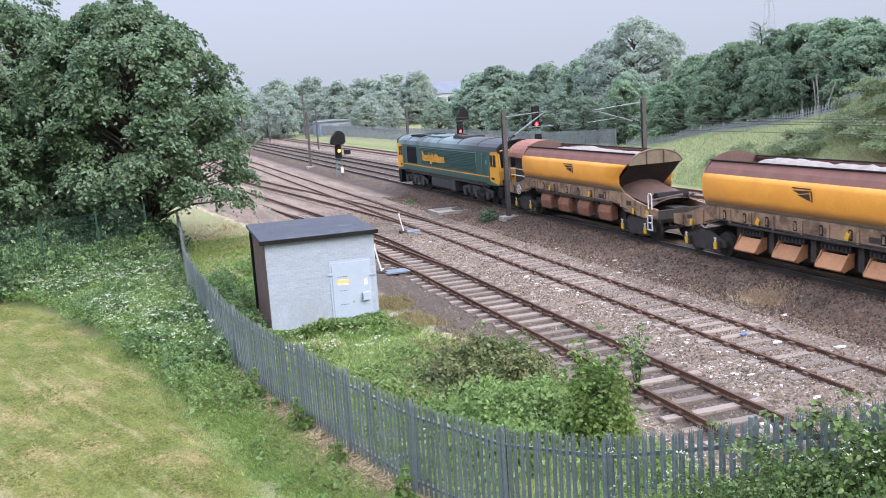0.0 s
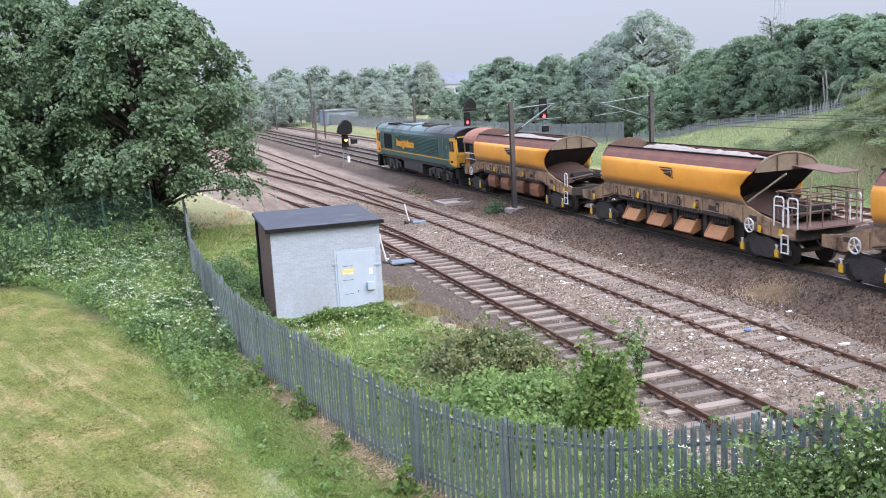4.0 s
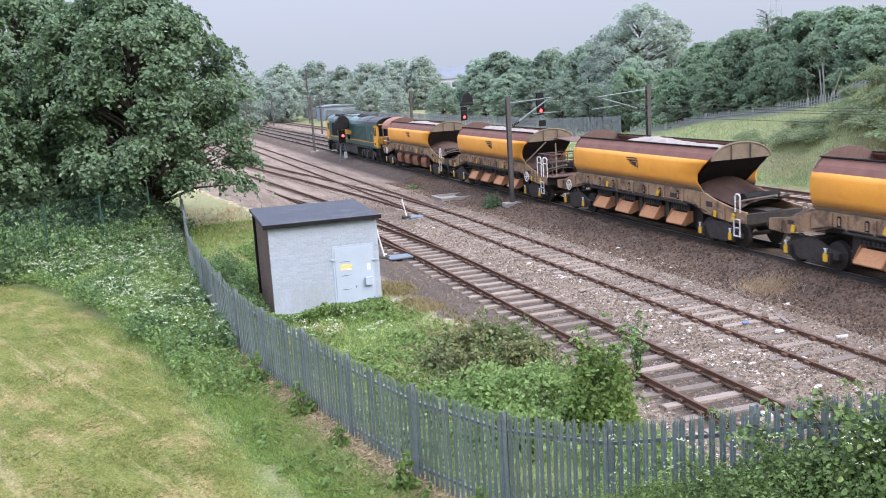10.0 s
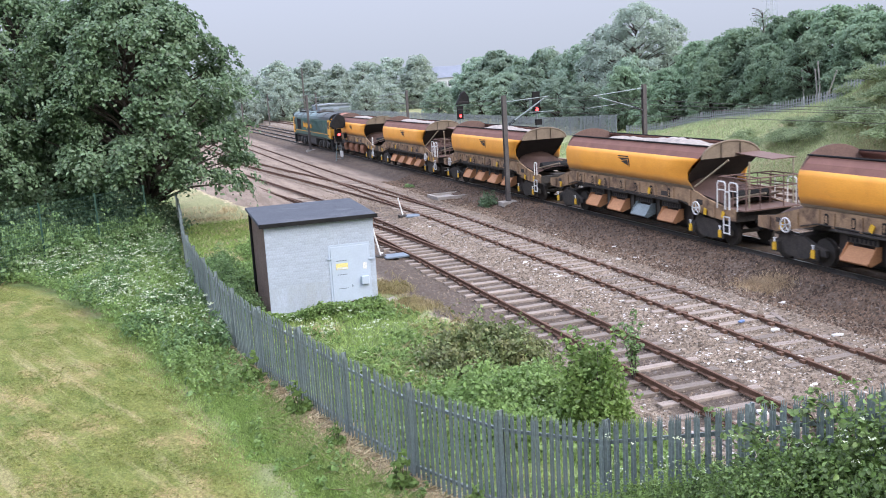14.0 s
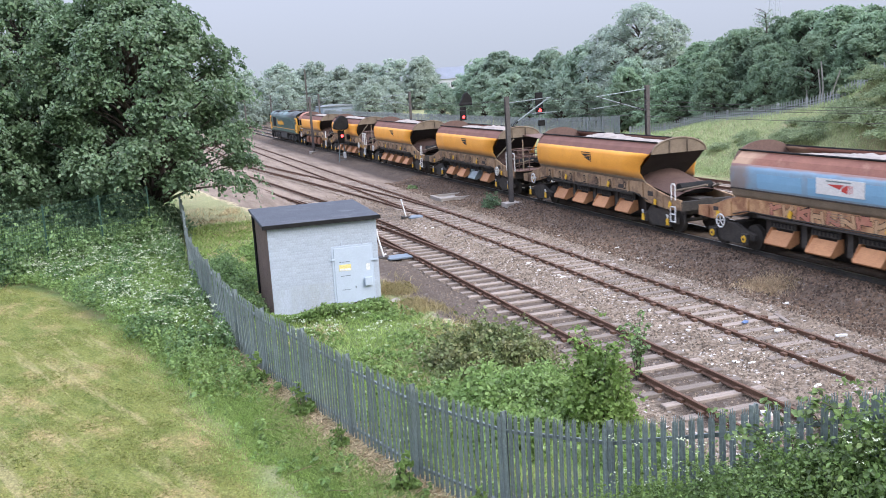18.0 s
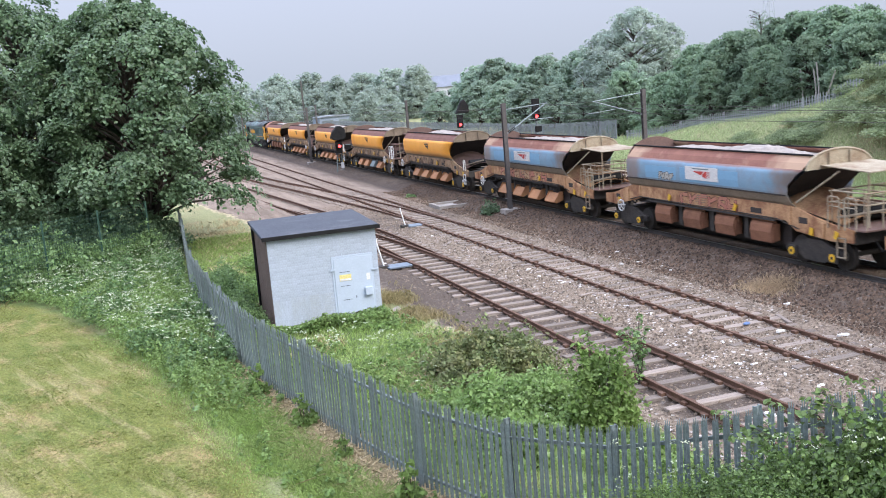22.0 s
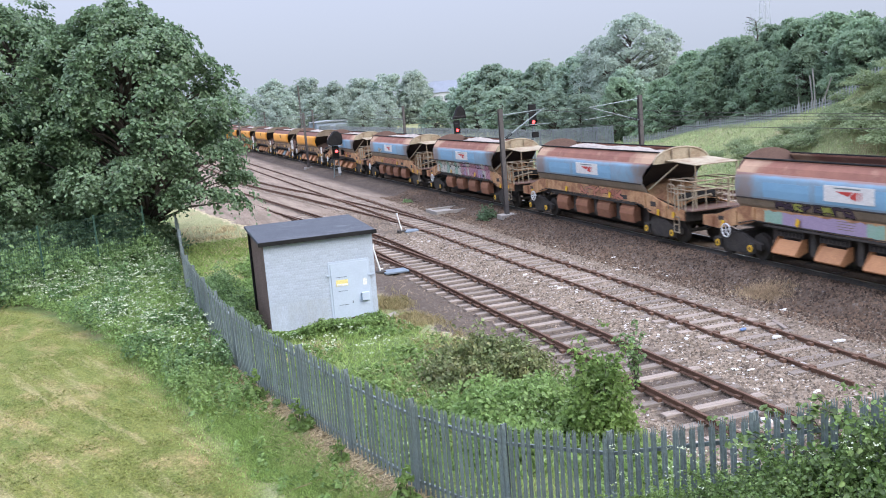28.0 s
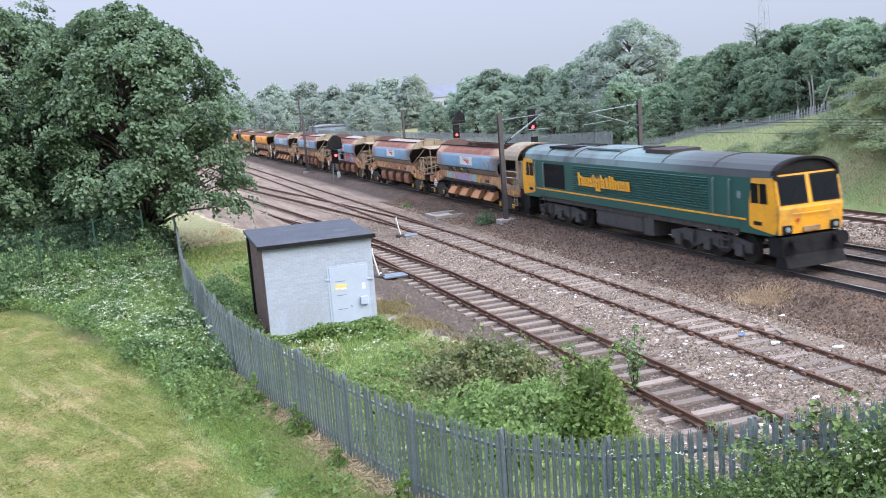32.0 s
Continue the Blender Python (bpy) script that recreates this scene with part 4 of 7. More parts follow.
    o = new("foliage", leaf_mesh("foliage", p, 0.12, MIDLEAF, 5))
    o.parent = t
    tagged(o, kind="stuff")


dead_wood()

# scrub on the cutting's slope
scrub = [shrub_mesh(71 + k, 1.5, 1.5, 4600, 0.10, SCRUBLEAF) for k in range(2)]
for k, (x, y, s) in enumerate(((36.6, 48.7, 0.55), (36.8, 45.6, 0.7), (37.6, 41.3, 0.85), (38.6, 39.4, 0.85), (36.4, 43.2, 0.7), (39.8, 42.2, 0.7), (38.0, 44.6, 0.6), (40.5, 39.6, 0.9), (36.9, 38.5, 1.0), (37.8, 51.0, 0.5), (39.2, 36.6, 1.1), (36.2, 35.8, 1.1), (41.5, 45.5, 0.6), (37.4, 46.8, 0.5), (38.9, 47.5, 0.45), (38.4, 42.9, 0.6), (36.3, 51.8, 0.45), (40.2, 37.4, 1.2))):
    put_shrub("hawthorn_scrub", "low green scrub on the grassy slope", scrub[k % 2], on_ground(x, y, 60 * k, s) @ Matrix.Diagonal((1.25, 1.25, 0.7, 1)), "scrub on the slope")


# ---- rough growth beside the fence and hut ----
def scatter(n, seed, inside, x0, x1, y0, y1):
    """Points on the ground where inside(x, y) holds, as rows of x, y, z."""
    rs = np.random.RandomState(seed)
    out = []
    while len(out) < n:
        x, y = rs.uniform(x0, x1), rs.uniform(y0, y1)
        if rs.rand() < inside(x, y):
            out.append((x, y, gz(x, y)))
    return np.array(out)


def strip(x, y):
    a, b = lawn_edge(y), fence_x(y) - 0.1
    return step(-0.3, 0.5, x - a) * (1 - step(-0.2, 0.0, x - b)) if x < b else 0.0


def stuff(name, label, me):
    tagged(new(name, me), label, "plants", kind="stuff")


FLOWER = surf("white_umbel", (0.58, 0.62, 0.46), (0.44, 0.51, 0.32), 6, 0.7, 0, 0, 30, thin=0.2)
GRASS = surf("grass_blade", (0.30, 0.43, 0.12), (0.40, 0.49, 0.18), 0.7, 0.6, 0, 0, 20, island=0.35, thin=0.6)
WEEDLEAF = surf("weed_leaf", (0.20, 0.315, 0.10), (0.29, 0.39, 0.135), 0.6, 0.5, 0, 0, 20, island=0.4, thin=0.5)
NETTLE = surf("nettle_leaf", (0.125, 0.22, 0.085), (0.19, 0.285, 0.11), 0.6, 0.5, 0, 0, 20, island=0.4, thin=0.4)
HAY = surf("dry_grass_blade", (0.66, 0.54, 0.35), (0.54, 0.43, 0.26), 0.7, 0.8, 0, 0, 20, island=0.3, thin=0.2)

LAWNBLADE = surf("lawn_blade", (0.20, 0.245, 0.06), (0.30, 0.305, 0.105), 0.5, 0.6, 0, 0, 20, island=0.4, thin=0.6)
YOUNGLEAF = surf("young_leaf", (0.17, 0.265, 0.075), (0.245, 0.34, 0.10), 0.8, 0.5, 0, 0, 20, island=0.35, thin=0.5)
PALEGRASS = surf("pale_grass_blade", (0.36, 0.46, 0.22), (0.47, 0.53, 0.285), 0.5, 0.7, 0, 0, 20, island=0.3, thin=0.5)


def weeds(name, label, n, seed, inside, bounds, height, size, mat, per=9):
    """Upright plants: leaves in whorls up a stem, shorter and taller in patches."""
    base = scatter(n // per, seed, inside, *bounds)
    rs = np.random.RandomState(seed + 1)
    k = len(base)
    lift = np.array([0.6 + 0.75 * noise.noise(Vector((x * 0.6, y * 0.6, seed))) for x, y, _ in base])
    tall = height * np.clip(lift, 0.16, 1.3) * rs.uniform(0.7, 1.2, k)
    f = rs.uniform(0.15, 1.0, (k, per)) ** 0.7
    a = rs.uniform(0, 2 * np.pi, (k, per))
    reach = (0.35 * size + 0.16 * tall)[:, None] * (1.25 - f) * rs.uniform(0.5, 1.2, (k, per))
    p = base[:, None] + np.stack([reach * np.cos(a), reach * np.sin(a), f * tall[:, None]], -1)
    out = np.stack([0.55 * np.cos(a), 0.55 * np.sin(a), np.ones_like(a)], -1)
    stuff(name, label, leaf_mesh(name, p.reshape(-1, 3), size, mat, seed, 0.0, out.reshape(-1, 3), 1.9, 0.35, 0.4))


def umbels(name, label, n, seed, inside, bounds, height, size):
    c = scatter(n, seed, inside, *bounds)
    rs = np.random.RandomState(seed)
    c[:, 2] += height * rs.uniform(0.55, 1.1, n)
    per = 7
    p = np.repeat(c, per, 0)
    off = rs.normal(size=(len(p), 3)) * np.array([size, size, size * 0.25])
    p = p + off
    stuff(name, label, leaf_mesh(name, p, size * 0.9, FLOWER, seed + 2, 2.5, aspect=1.1))


umb = lambda x, y: strip(x, y) * step(22, 27.5, y) * (0.35 + 0.65 * step(-0.1, 0.3, noise.noise(Vector((x * 0.5, y * 0.5, 2)))))
weeds("tall_weeds", "tall green weeds and cow parsley leaves along the steel fence", 54000, 101, lambda x, y: strip(x, y) * step(20, 24, y), (-8, 2.4, 20, 46), 0.85, 0.072, WEEDLEAF)
weeds("nettles", "dark green nettles in patches along the steel fence", 20000, 107, lambda x, y: strip(x, y) * step(21, 26, y) * step(-0.05, 0.25, noise.noise(Vector((x * 0.55, y * 0.4, 51)))), (-8, 2.4, 20, 46), 1.25, 0.09, NETTLE, 12)
umbels("cow_parsley", "white flowering cow parsley along the field edge", 950, 102, umb, (-8, 2.4, 21.5, 46), 1.05, 0.054)
low = lambda x, y: strip(x, y) * (1 - step(25, 29, y)) * step(-0.25, 0.25, noise.noise(Vector((x * 0.8, y * 0.8, 9))) + 0.12)
weeds("low_weeds", "low broad-leaved weeds on the verge", 2200, 103, low, (0.2, 6.5, 8, 29), 0.35, 0.09, WEEDLEAF)
verge = scatter(52000, 104, lambda x, y: (1.0 if lawn_edge(y) - 0.8 < x < fence_x(y) else 0.0) * step(0.35, 0.9, fence_x(y) - x) * step(-0.8, 0.7, x - lawn_edge(y) + 0.35 * noise.noise(Vector((x, y, 3)))), -4, 6.5, 8, 32)
stuff("verge_grass", "long green grass on the verge", blades_mesh("verge_grass", verge, np.clip(0.05 + 0.2 * (verge[:, 0] - np.array([lawn_edge(y) for y in verge[:, 1]])), 0.05, 0.24), GRASS, 104, 0.009))
lawn_b = scatter(80000, 106, lambda x, y: (1.0 if x < lawn_edge(y) - 0.1 else 0.0) * min(1.0, (20 / (y + 4)) ** 1.2) * step(-0.35, 0.3, noise.noise(Vector((x * 0.9, y * 0.9, 31)))), -13, 4.8, 8.5, 42)
stuff("lawn_grass", "short mown lawn grass with longer tufts", blades_mesh("lawn_grass", lawn_b, 0.04, LAWNBLADE, 106, 0.008, 0.9))
hay = scatter(17000, 105, lambda x, y: (1.0 if abs(fence_x(y) - 0.5 - x) < 0.42 + 0.3 * noise.noise(Vector((y * 0.8, 0, 4))) else 0.0), 1.5, 6, 11, 26)
stuff("dry_grass", "dry straw-coloured grass along the fence foot", blades_mesh("dry_grass", hay, 0.17, HAY, 105, 0.012, 0.9))


def yard_side(x, y):
    a = fence_x(y) + 0.15
    b = lerp_at(y, ((10, 9.6), (20, 9.3), (25, 8.6), (27, 7.7), (36, 7.6), (46, 7.4), (56, 6.2), (66, 5.0)))
    if 3.7 < x < 7.4 and 28.0 < y < 32.6:
        return 0.0
    return step(0, 0.3, x - a) * (1 - step(-0.6, 0.3, x - b))


green_zone = lambda x, y: yard_side(x, y) * (step(0.0, 0.35, noise.noise(Vector((x * 0.45, y * 0.45, 6))) + 0.22))
weeds("yard_weeds", "mixed green weeds in the railway yard", 21000, 111, lambda x, y: green_zone(x, y) * (1 - step(27, 29, y)), (3, 9.8, 12.5, 29), 0.32, 0.10, WEEDLEAF)
weeds("yard_weeds", "pale green weeds behind the hut", 17000, 112, lambda x, y: green_zone(x, y), (2.0, 8.5, 29, 44), 0.6, 0.10, WEEDLEAF)
weeds("hut_weeds", "fresh green weeds against the foot of the hut wall", 7000, 122, lambda x, y: 1.0, (3.5, 7.3, 27.7, 28.7), 0.5, 0.08, WEEDLEAF)
umbels("hut_flowers", "white flowering weeds in front of the hut", 45, 113, lambda x, y: 1.0 if 25.0 < y < 28.0 and 3.6 < x < 6.6 else 0.0, (3.2, 6.8, 25, 28.6), 0.38, 0.06)
umbels("yard_flowers", "scattered small white flowers in the grass", 130, 114, lambda x, y: yard_side(x, y), (4, 9.6, 14, 27), 0.4, 0.035)
yg = scatter(30000, 115, yard_side, 2.6, 9.8, 12.5, 52)
stuff("yard_grass", "rough green grass beside the sidings", blades_mesh("yard_grass", yg, 0.2, GRASS, 115, 0.012))
yh = scatter(9000, 116, lambda x, y: yard_side(x, y) * step(0.05, 0.3, noise.noise(Vector((x * 0.4, y * 0.4, 21)))) + (0.12 if y > 33 and yard_side(x, y) > 0.2 else 0), 3, 9.8, 17, 60)
stuff("dry_grass", "dry pale grass beside the hut and sidings", blades_mesh("dry_grass", yh, 0.2, HAY, 116, 0.008, 0.35))
SOILGRASS = surf("brown_weed_blade", (0.42, 0.34, 0.19), (0.34, 0.31, 0.14), 0.7, 0.8, 0, 0, 20, island=0.4, thin=0.4)
bw = scatter(6500, 119, lambda x, y: step(-0.3, 0.4, noise.noise(Vector((x * 0.9, y * 0.6, 41)))) * (1 - step(0.0, 0.9, x - 8.3)), 7.35, 9.2, 22.5, 34)
stuff("dry_grass", "brown half-dead grass between the hut and the siding", blades_mesh("dry_grass", bw, 0.2, SOILGRASS, 119, 0.007, 0.3))
slope_g = scatter(60000, 117, lambda x, y: 1.0, 33.2, 43, 33, 75)
stuff("slope_grass", "long pale grass on the slope of the cutting", blades_mesh("slope_grass", slope_g, 0.2, PALEGRASS, 117, 0.009, 0.3))

light_shoot = shrub_mesh(88, 0.3, 1.15, 300, 0.12, YOUNGLEAF, 0.25, True, 6)
# bramble mound, ash sapling and shrubs on the yard side of the fence
put_shrub("bramble_mound", "low bramble mound with dull reddish green leaves", shrub_mesh(81, 1.6, 1.2, 8500, 0.08, BRAMBLE, 1.3, True, 7), on_ground(8.0, 21.0), "", "bramble")
put_shrub("bramble_mound", "low green bramble patch beside the fence", shrub_mesh(82, 1.6, 0.8, 7000, 0.08, WEEDLEAF, 1.2, True, 7), on_ground(7.4, 18.4), "", "bramble")
put_shrub("bramble_mound", "low green bramble patch beside the fence", shrub_mesh(84, 1.1, 0.6, 4200, 0.08, WEEDLEAF, 1.1, True, 7), on_ground(6.6, 16.2), "", "bramble")
SHRUB = put_shrub("young_sycamore", "bright green young sycamore bush swaying by the fence", shrub_mesh(83, 0.72, 1.8, 3800, 0.08, YOUNGLEAF, 0.6, True), on_ground(8.45, 16.3), "", "shrub")
SHOOTS = put_shrub("sycamore_shoot", "tall bright green shoots standing out of the young sycamore", cane_mesh(89, 12, 1.8, 0.55, 15, 0.09, YOUNGLEAF, 0.25), on_ground(8.45, 16.3), "", "shrub")
SAPLING = put_shrub("ash_sapling", "thin ash sapling with sparse leaves beside the siding", cane_mesh(85, 7, 1.65, 0.5, 13, 0.085, LEAF2, 0.04), on_ground(10.8, 18.75), "", "sapling")
put_shrub("weed_clump", "dull green weed clump on the ballast", shrub_mesh(86, 0.5, 0.75, 900, 0.09, UNDERLEAF), on_ground(18.9, 48.3), "", "weed")
put_shrub("weed_clump", "small green weed on the ballast", shrub_mesh(87, 0.3, 0.3, 300, 0.08, LEAF2), on_ground(18.2, 61.0), "", "weed")
for k, (x, y, s) in enumerate(((3.15, 19.6, 0.8), (3.5, 17.4, 0.55), (4.1, 14.9, 0.75), (2.55, 22.4, 0.8), (4.75, 13.0, 0.6))):
    put_shrub("fence_weed", "leafy green weed growing against the fence", light_shoot, on_ground(x - 0.15, y, 40 * k, s), "weeds on the fence", "weed")
TUFT = surf("brown_dead_grass", (0.60, 0.47, 0.31), (0.48, 0.36, 0.23), 0.7, 0.8, 0, 0, 20, island=0.3, thin=0.3)
tuft = scatter(2600, 118, lambda x, y: math.exp(-((x - 18.9) ** 2 + (y - 24.6) ** 2 * 0.6) / 0.3), 17.9, 20.2, 23, 26.5)
stuff("dry_grass", "pale dry tuft on the ballast", blades_mesh("dry_grass", tuft, 0.15, TUFT, 118, 0.006, 0.4))

for k, (x, y, s) in enumerate(((2.75, 31.5, 0.75), (2.9, 29.6, 0.6), (2.6, 34.6, 0.8), (3.2, 37.5, 0.6))):
    put_shrub("elder_bush", "green leafy bush between the fence and the hut", light_bush, on_ground(x, y, 85 * k, s), "bushes by the hut")
dead = scatter(2600, 121, lambda x, y: math.exp(-((x + 7.6) ** 2 * 0.35 + (y - 40.2) ** 2) / 0.5), -10.5, -5, 38, 42.5)
stuff("dry_grass", "brown dead growth at the lawn's far edge", blades_mesh("dry_grass", dead, 0.45, SOILGRASS, 121, 0.012, 0.35))

# brambles over the fence on the bridge bank
put = [(6.1, 7.3, 0.72), (6.25, 6.7, 0.8), (6.35, 6.2, 0.85), (5.8, 7.6, 0.6), (5.65, 8.2, 0.52), (5.5, 8.8, 0.45), (5.35, 9.3, 0.4), (5.1, 9.8, 0.32), (5.95, 8.4, 0.5), (6.6, 8.0, 0.6), (5.6, 7.0, 0.6)]
bush_kind = shrub_mesh(91, 0.95, 1.55, 9000, 0.054, BRAMBLE2, None, True, 5)
for k, (x, y, s) in enumerate(put):
    put_shrub("bramble_bush", "dense green flowering bramble over the steel fence", bush_kind, on_ground(x, y, 80 * k, s), "brambles on the bank", "bramble")
young = shrub_mesh(93, 0.9, 1.2, 3000, 0.06, YOUNGLEAF, None, True, 5)
for k, (x, y, s) in enumerate(((5.5, 9.1, 0.6), (5.2, 9.6, 0.5), (5.75, 8.7, 0.55), (4.95, 10.1, 0.45), (5.0, 9.0, 0.45))):
    put_shrub("elder_shoot", "yellow-green young growth at the foot of the fence", young, on_ground(x, y, 65 * k, s), "young growth on the bank", "shrub")
cane = cane_mesh(92, 9, 1.3, 0.75, 14, 0.065, BRAMBLE2, 0.2)
for k, (x, y, s) in enumerate(((6.4, 8.15, 0.95), (6.5, 7.75, 1.0), (6.75, 7.2, 1.05), (6.8, 6.8, 1.15), (6.15, 8.6, 0.75), (6.6, 7.0, 0.95))):
    put_shrub("bramble_cane", "arching green bramble cane reaching over the fence", cane, on_ground(x, y, 70 * k, s), "bramble canes", "bramble")
umbels("bramble_flowers", "white bramble blossom on the bank", 100, 120, lambda x, y: 1.0 if abs(fence_x(y) - 0.2 - x) < 0.6 else 0.0, (5.0, 7.0, 6.0, 10.0), 1.2, 0.024)


# ---- overhead line ----
def mast(x, y, top, arms, label, base_z=None):
    z0 = gz(x, y) if base_z is None else base_z
    t = thing("line_mast", label, "mast", pose(x, y, 0), "overhead line masts")
    bm = B()
    for s in (-1, 1):
        box(bm, -0.11, 0.11, s * 0.1 - 0.012, s * 0.1 + 0.012, z0 - 0.05, top)
    box(bm, -0.008, 0.008, -0.09, 0.09, z0 - 0.05, top)
    part("column", bm, MASTSTEEL, t)
    bm = B()
    box(bm, -0.45, 0.45, -0.4, 0.4, z0 - 0.3, z0 + 0.1)
    part("footing", bm, CONCRETE, t, bevel=0.02)
    for s, reach, za, zb, zs in arms:
        bm = B()
        tube(bm, (s * 0.1, 0, za), (s * reach, 0, zb), 0.03, 6)
        part("top_tube", bm, STEEL, t)
        bm = B()
        tube(bm, (s * 0.1, 0, zs), (s * reach * 0.92, 0, zb - 0.06), 0.035, 6)
        part("strut", bm, STEEL, t)
        bm = B()
        for k in range(5):
            f = 0.06 + 0.035 * k
            a = Vector((s * 0.1, 0, zs)).lerp(Vector((s * reach * 0.92, 0, zb - 0.06)), f)
            disc(bm, a, (s * reach, 0, zb - zs), 0.075, 0.03, 10)
        part("insulator", bm, BLACK, t)
        bm = B()
        tube(bm, (s * reach * 0.55, 0, zs + (zb - zs) * 0.45), (s * (reach + 0.35), 0, 4.95), 0.022, 6)
        part("registration_arm", bm, STEEL, t)
    return t


MASTSTEEL = surf("mast_steel", (0.09, 0.083, 0.08), (0.12, 0.108, 0.10), 2, 0.9, 0.0, 0.15, 20, spec=0.15)
LABM = "dark steel overhead line mast with an insulated arm"
mast(19.62, 47.1, 5.95, [(1, 2.6, 5.6, 5.75, 4.3)], LABM)
mast(19.5, 102.0, 6.1, [(1, 2.4, 5.7, 5.85, 4.5)], LABM)
mast(19.3, 157.0, 6.1, [(1, 2.4, 5.7, 5.85, 4.5)], LABM)
for y in (46.8, 92.0, 137.0, 182.0):
    mast(28.0 + SLANT * (y - 47), y, 6.05, [(-1, 3.2, 5.85, 5.6, 4.65)], LABM)
mast(33.0, 175.0, 10.4, [], "tall thin dark lighting column in the mist")


def wires():
    for off, zz in ((0.0, 4.95), (0.15, 5.75), (3.4, 4.95), (3.3, 5.6)):
        bm = B()
        ys = (-40, 2, 47, 102, 157, 212)
        line = []
        for a, b in zip(ys, ys[1:]):
            n = 8
            sag = 0.0 if zz < 5 else 0.45
            pts = [(main_x(a + (b - a) * k / n) + off, a + (b - a) * k / n, zz - sag * 4 * (k / n) * (1 - k / n)) for k in range(n + 1)]
            line += pts if not line else pts[1:]
        sweep(bm, [(-0.008, -0.008), (0.008, -0.008), (0.008, 0.008), (-0.008, 0.008)], line)
        w = part("overhead_wire", bm, MASTSTEEL)
        tagged(w, "thin dark overhead wire above the main line", "wire", "overhead wires")


wires()


# ---- signals ----
RED = glow("red_signal_light", (1.0, 0.06, 0.06), 3.5)
AMBER = glow("amber_signal_light", (1.0, 0.55, 0.05), 4.0)


def lens(parent, c, mat, r=0.12):
    bm = B()
    disc(bm, c, (0, 1, 0), r, 0.03, 16)
    part("lamp", bm, mat, parent, "glowing signal lamp")


def head(t, x, z0, z1, w, lamp_z, mat):
    bm = B()
    box(bm, x - w / 2, x + w / 2, -0.08, 0.08, z0, z1)
    h = part("signal_head", bm, BLACK, t, bevel=0.02)
    if mat:
        bm = B()
        n = 12
        ring = [Vector((x + 0.2 * math.cos(math.pi * i / n), -0.1, lamp_z + 0.2 * math.sin(math.pi * i / n))) for i in range(n + 1)]
        for a, b in zip(ring, ring[1:]):
            v = [bm.verts.new(a), bm.verts.new(b), bm.verts.new(b + Vector((0, -0.25, 0))), bm.verts.new(a + Vector((0, -0.25, 0)))]
            bm.faces.new(v)
        bmesh.ops.solidify(bm, geom=bm.faces[:], thickness=0.01)
        part("hood", bm, BLACK, h)
        lens(h, (x, -0.11, lamp_z), mat)
    return h


def near_signal():
    global ADDED_DRUM
    t = thing("ground_signal", "short railway signal with one lit lamp and a black hooded box", "signal", pose(19.3, 86.9, 0))
    z0 = gz(19.3, 86.9)
    for x in (-0.35, 0.3):
        bm = B()
        tube(bm, (x, 0, z0 - 0.05), (x * 0.6, 0, 1.7), 0.055, 8)
        part("leg", bm, STEEL, t)
    bm = B()
    for k in range(5):
        tube(bm, (-0.3, 0.03, 0.2 + 0.3 * k), (0.27, 0.03, 0.2 + 0.3 * k), 0.02, 6)
    part("rungs", bm, STEEL, t)
    bm = B()
    box(bm, 0.1, 0.34, -0.12, 0.1, 0.35, 0.9)
    part("cable_box", bm, WHITE, t)
    h = head(t, 0.0, 1.75, 2.95, 0.62, 2.45, None)
    bm = B()
    box(bm, -0.35, 1.15, -0.3, 0.3, 1.66, 1.72)
    part("platform", bm, DARKSTEEL, t)
    bm = B()
    box(bm, 0.55, 1.15, -0.1, 0.15, 2.05, 2.55)
    part("route_box", bm, BLACK, t)
    bm = B()
    box(bm, 0.58, 1.12, -0.115, -0.103, 2.48, 2.53)
    part("trim", bm, STEEL, t)
    # the black hooded box above, many-sided and tilted
    bm = B()
    prism(bm, [(-0.72, 3.2), (-0.35, 2.98), (0.5, 3.0), (0.72, 3.25), (0.66, 4.0), (0.3, 4.3), (0.0, 4.32), (-0.5, 3.8)], "y", -0.35, 0.35)
    part("hooded_box", bm, BLACK, t, bevel=0.06)
    # an added drum, amber on one face and red behind, turns to change the lamp's colour
    drum = B()
    tube(drum, (0, -0.14, 0), (0, 0.14, 0), 0.19, 16)
    d = part("lamp_drum", drum, BLACK, t)
    d.location = (0, -0.3, 2.45)
    lens(d, (0, -0.155, 0), AMBER, 0.13)
    lens(d, (0, 0.155, 0), RED, 0.13)
    bm = B()
    box(bm, -0.3, 0.3, -0.45, -0.08, 2.68, 2.72)
    part("hood", bm, BLACK, h)
    ADDED_DRUM = d
    return t


near_signal()


def far_signal(x, y, lamp_z, tall):
    t = thing("colour_light_signal", "red colour-light signal on a tall post with black backplate", "signal", pose(x, y, 0), "main line signals")
    bm = B()
    tube(bm, (0, 0, gz(x, y) - 0.05), (0, 0, lamp_z - 0.3), 0.08, 8)
    part("post", bm, STEEL, t)
    head(t, 0.0, lamp_z - 0.3, lamp_z + (1.25 if tall else 0.85), 0.55, lamp_z, RED)
    bm = B()
    for z in (lamp_z + 0.2, lamp_z + 0.6):
        tube(bm, (-0.28, 0, z), (-0.5, 0, z), 0.02, 5)
    tube(bm, (-0.5, 0, lamp_z - 0.4), (-0.5, 0, lamp_z + 0.8), 0.02, 5)
    part("ladder_rail", bm, STEEL, t)
    if not tall:
        bm = B()
        prism(bm, [(-0.35, lamp_z + 0.95), (0.85, lamp_z + 0.98), (0.8, lamp_z + 1.6), (0.45, lamp_z + 2.1), (0.15, lamp_z + 1.95)], "y", -0.2, 0.2)
        part("hooded_box", bm, BLACK, t, bevel=0.04)
    else:
        bm = B()
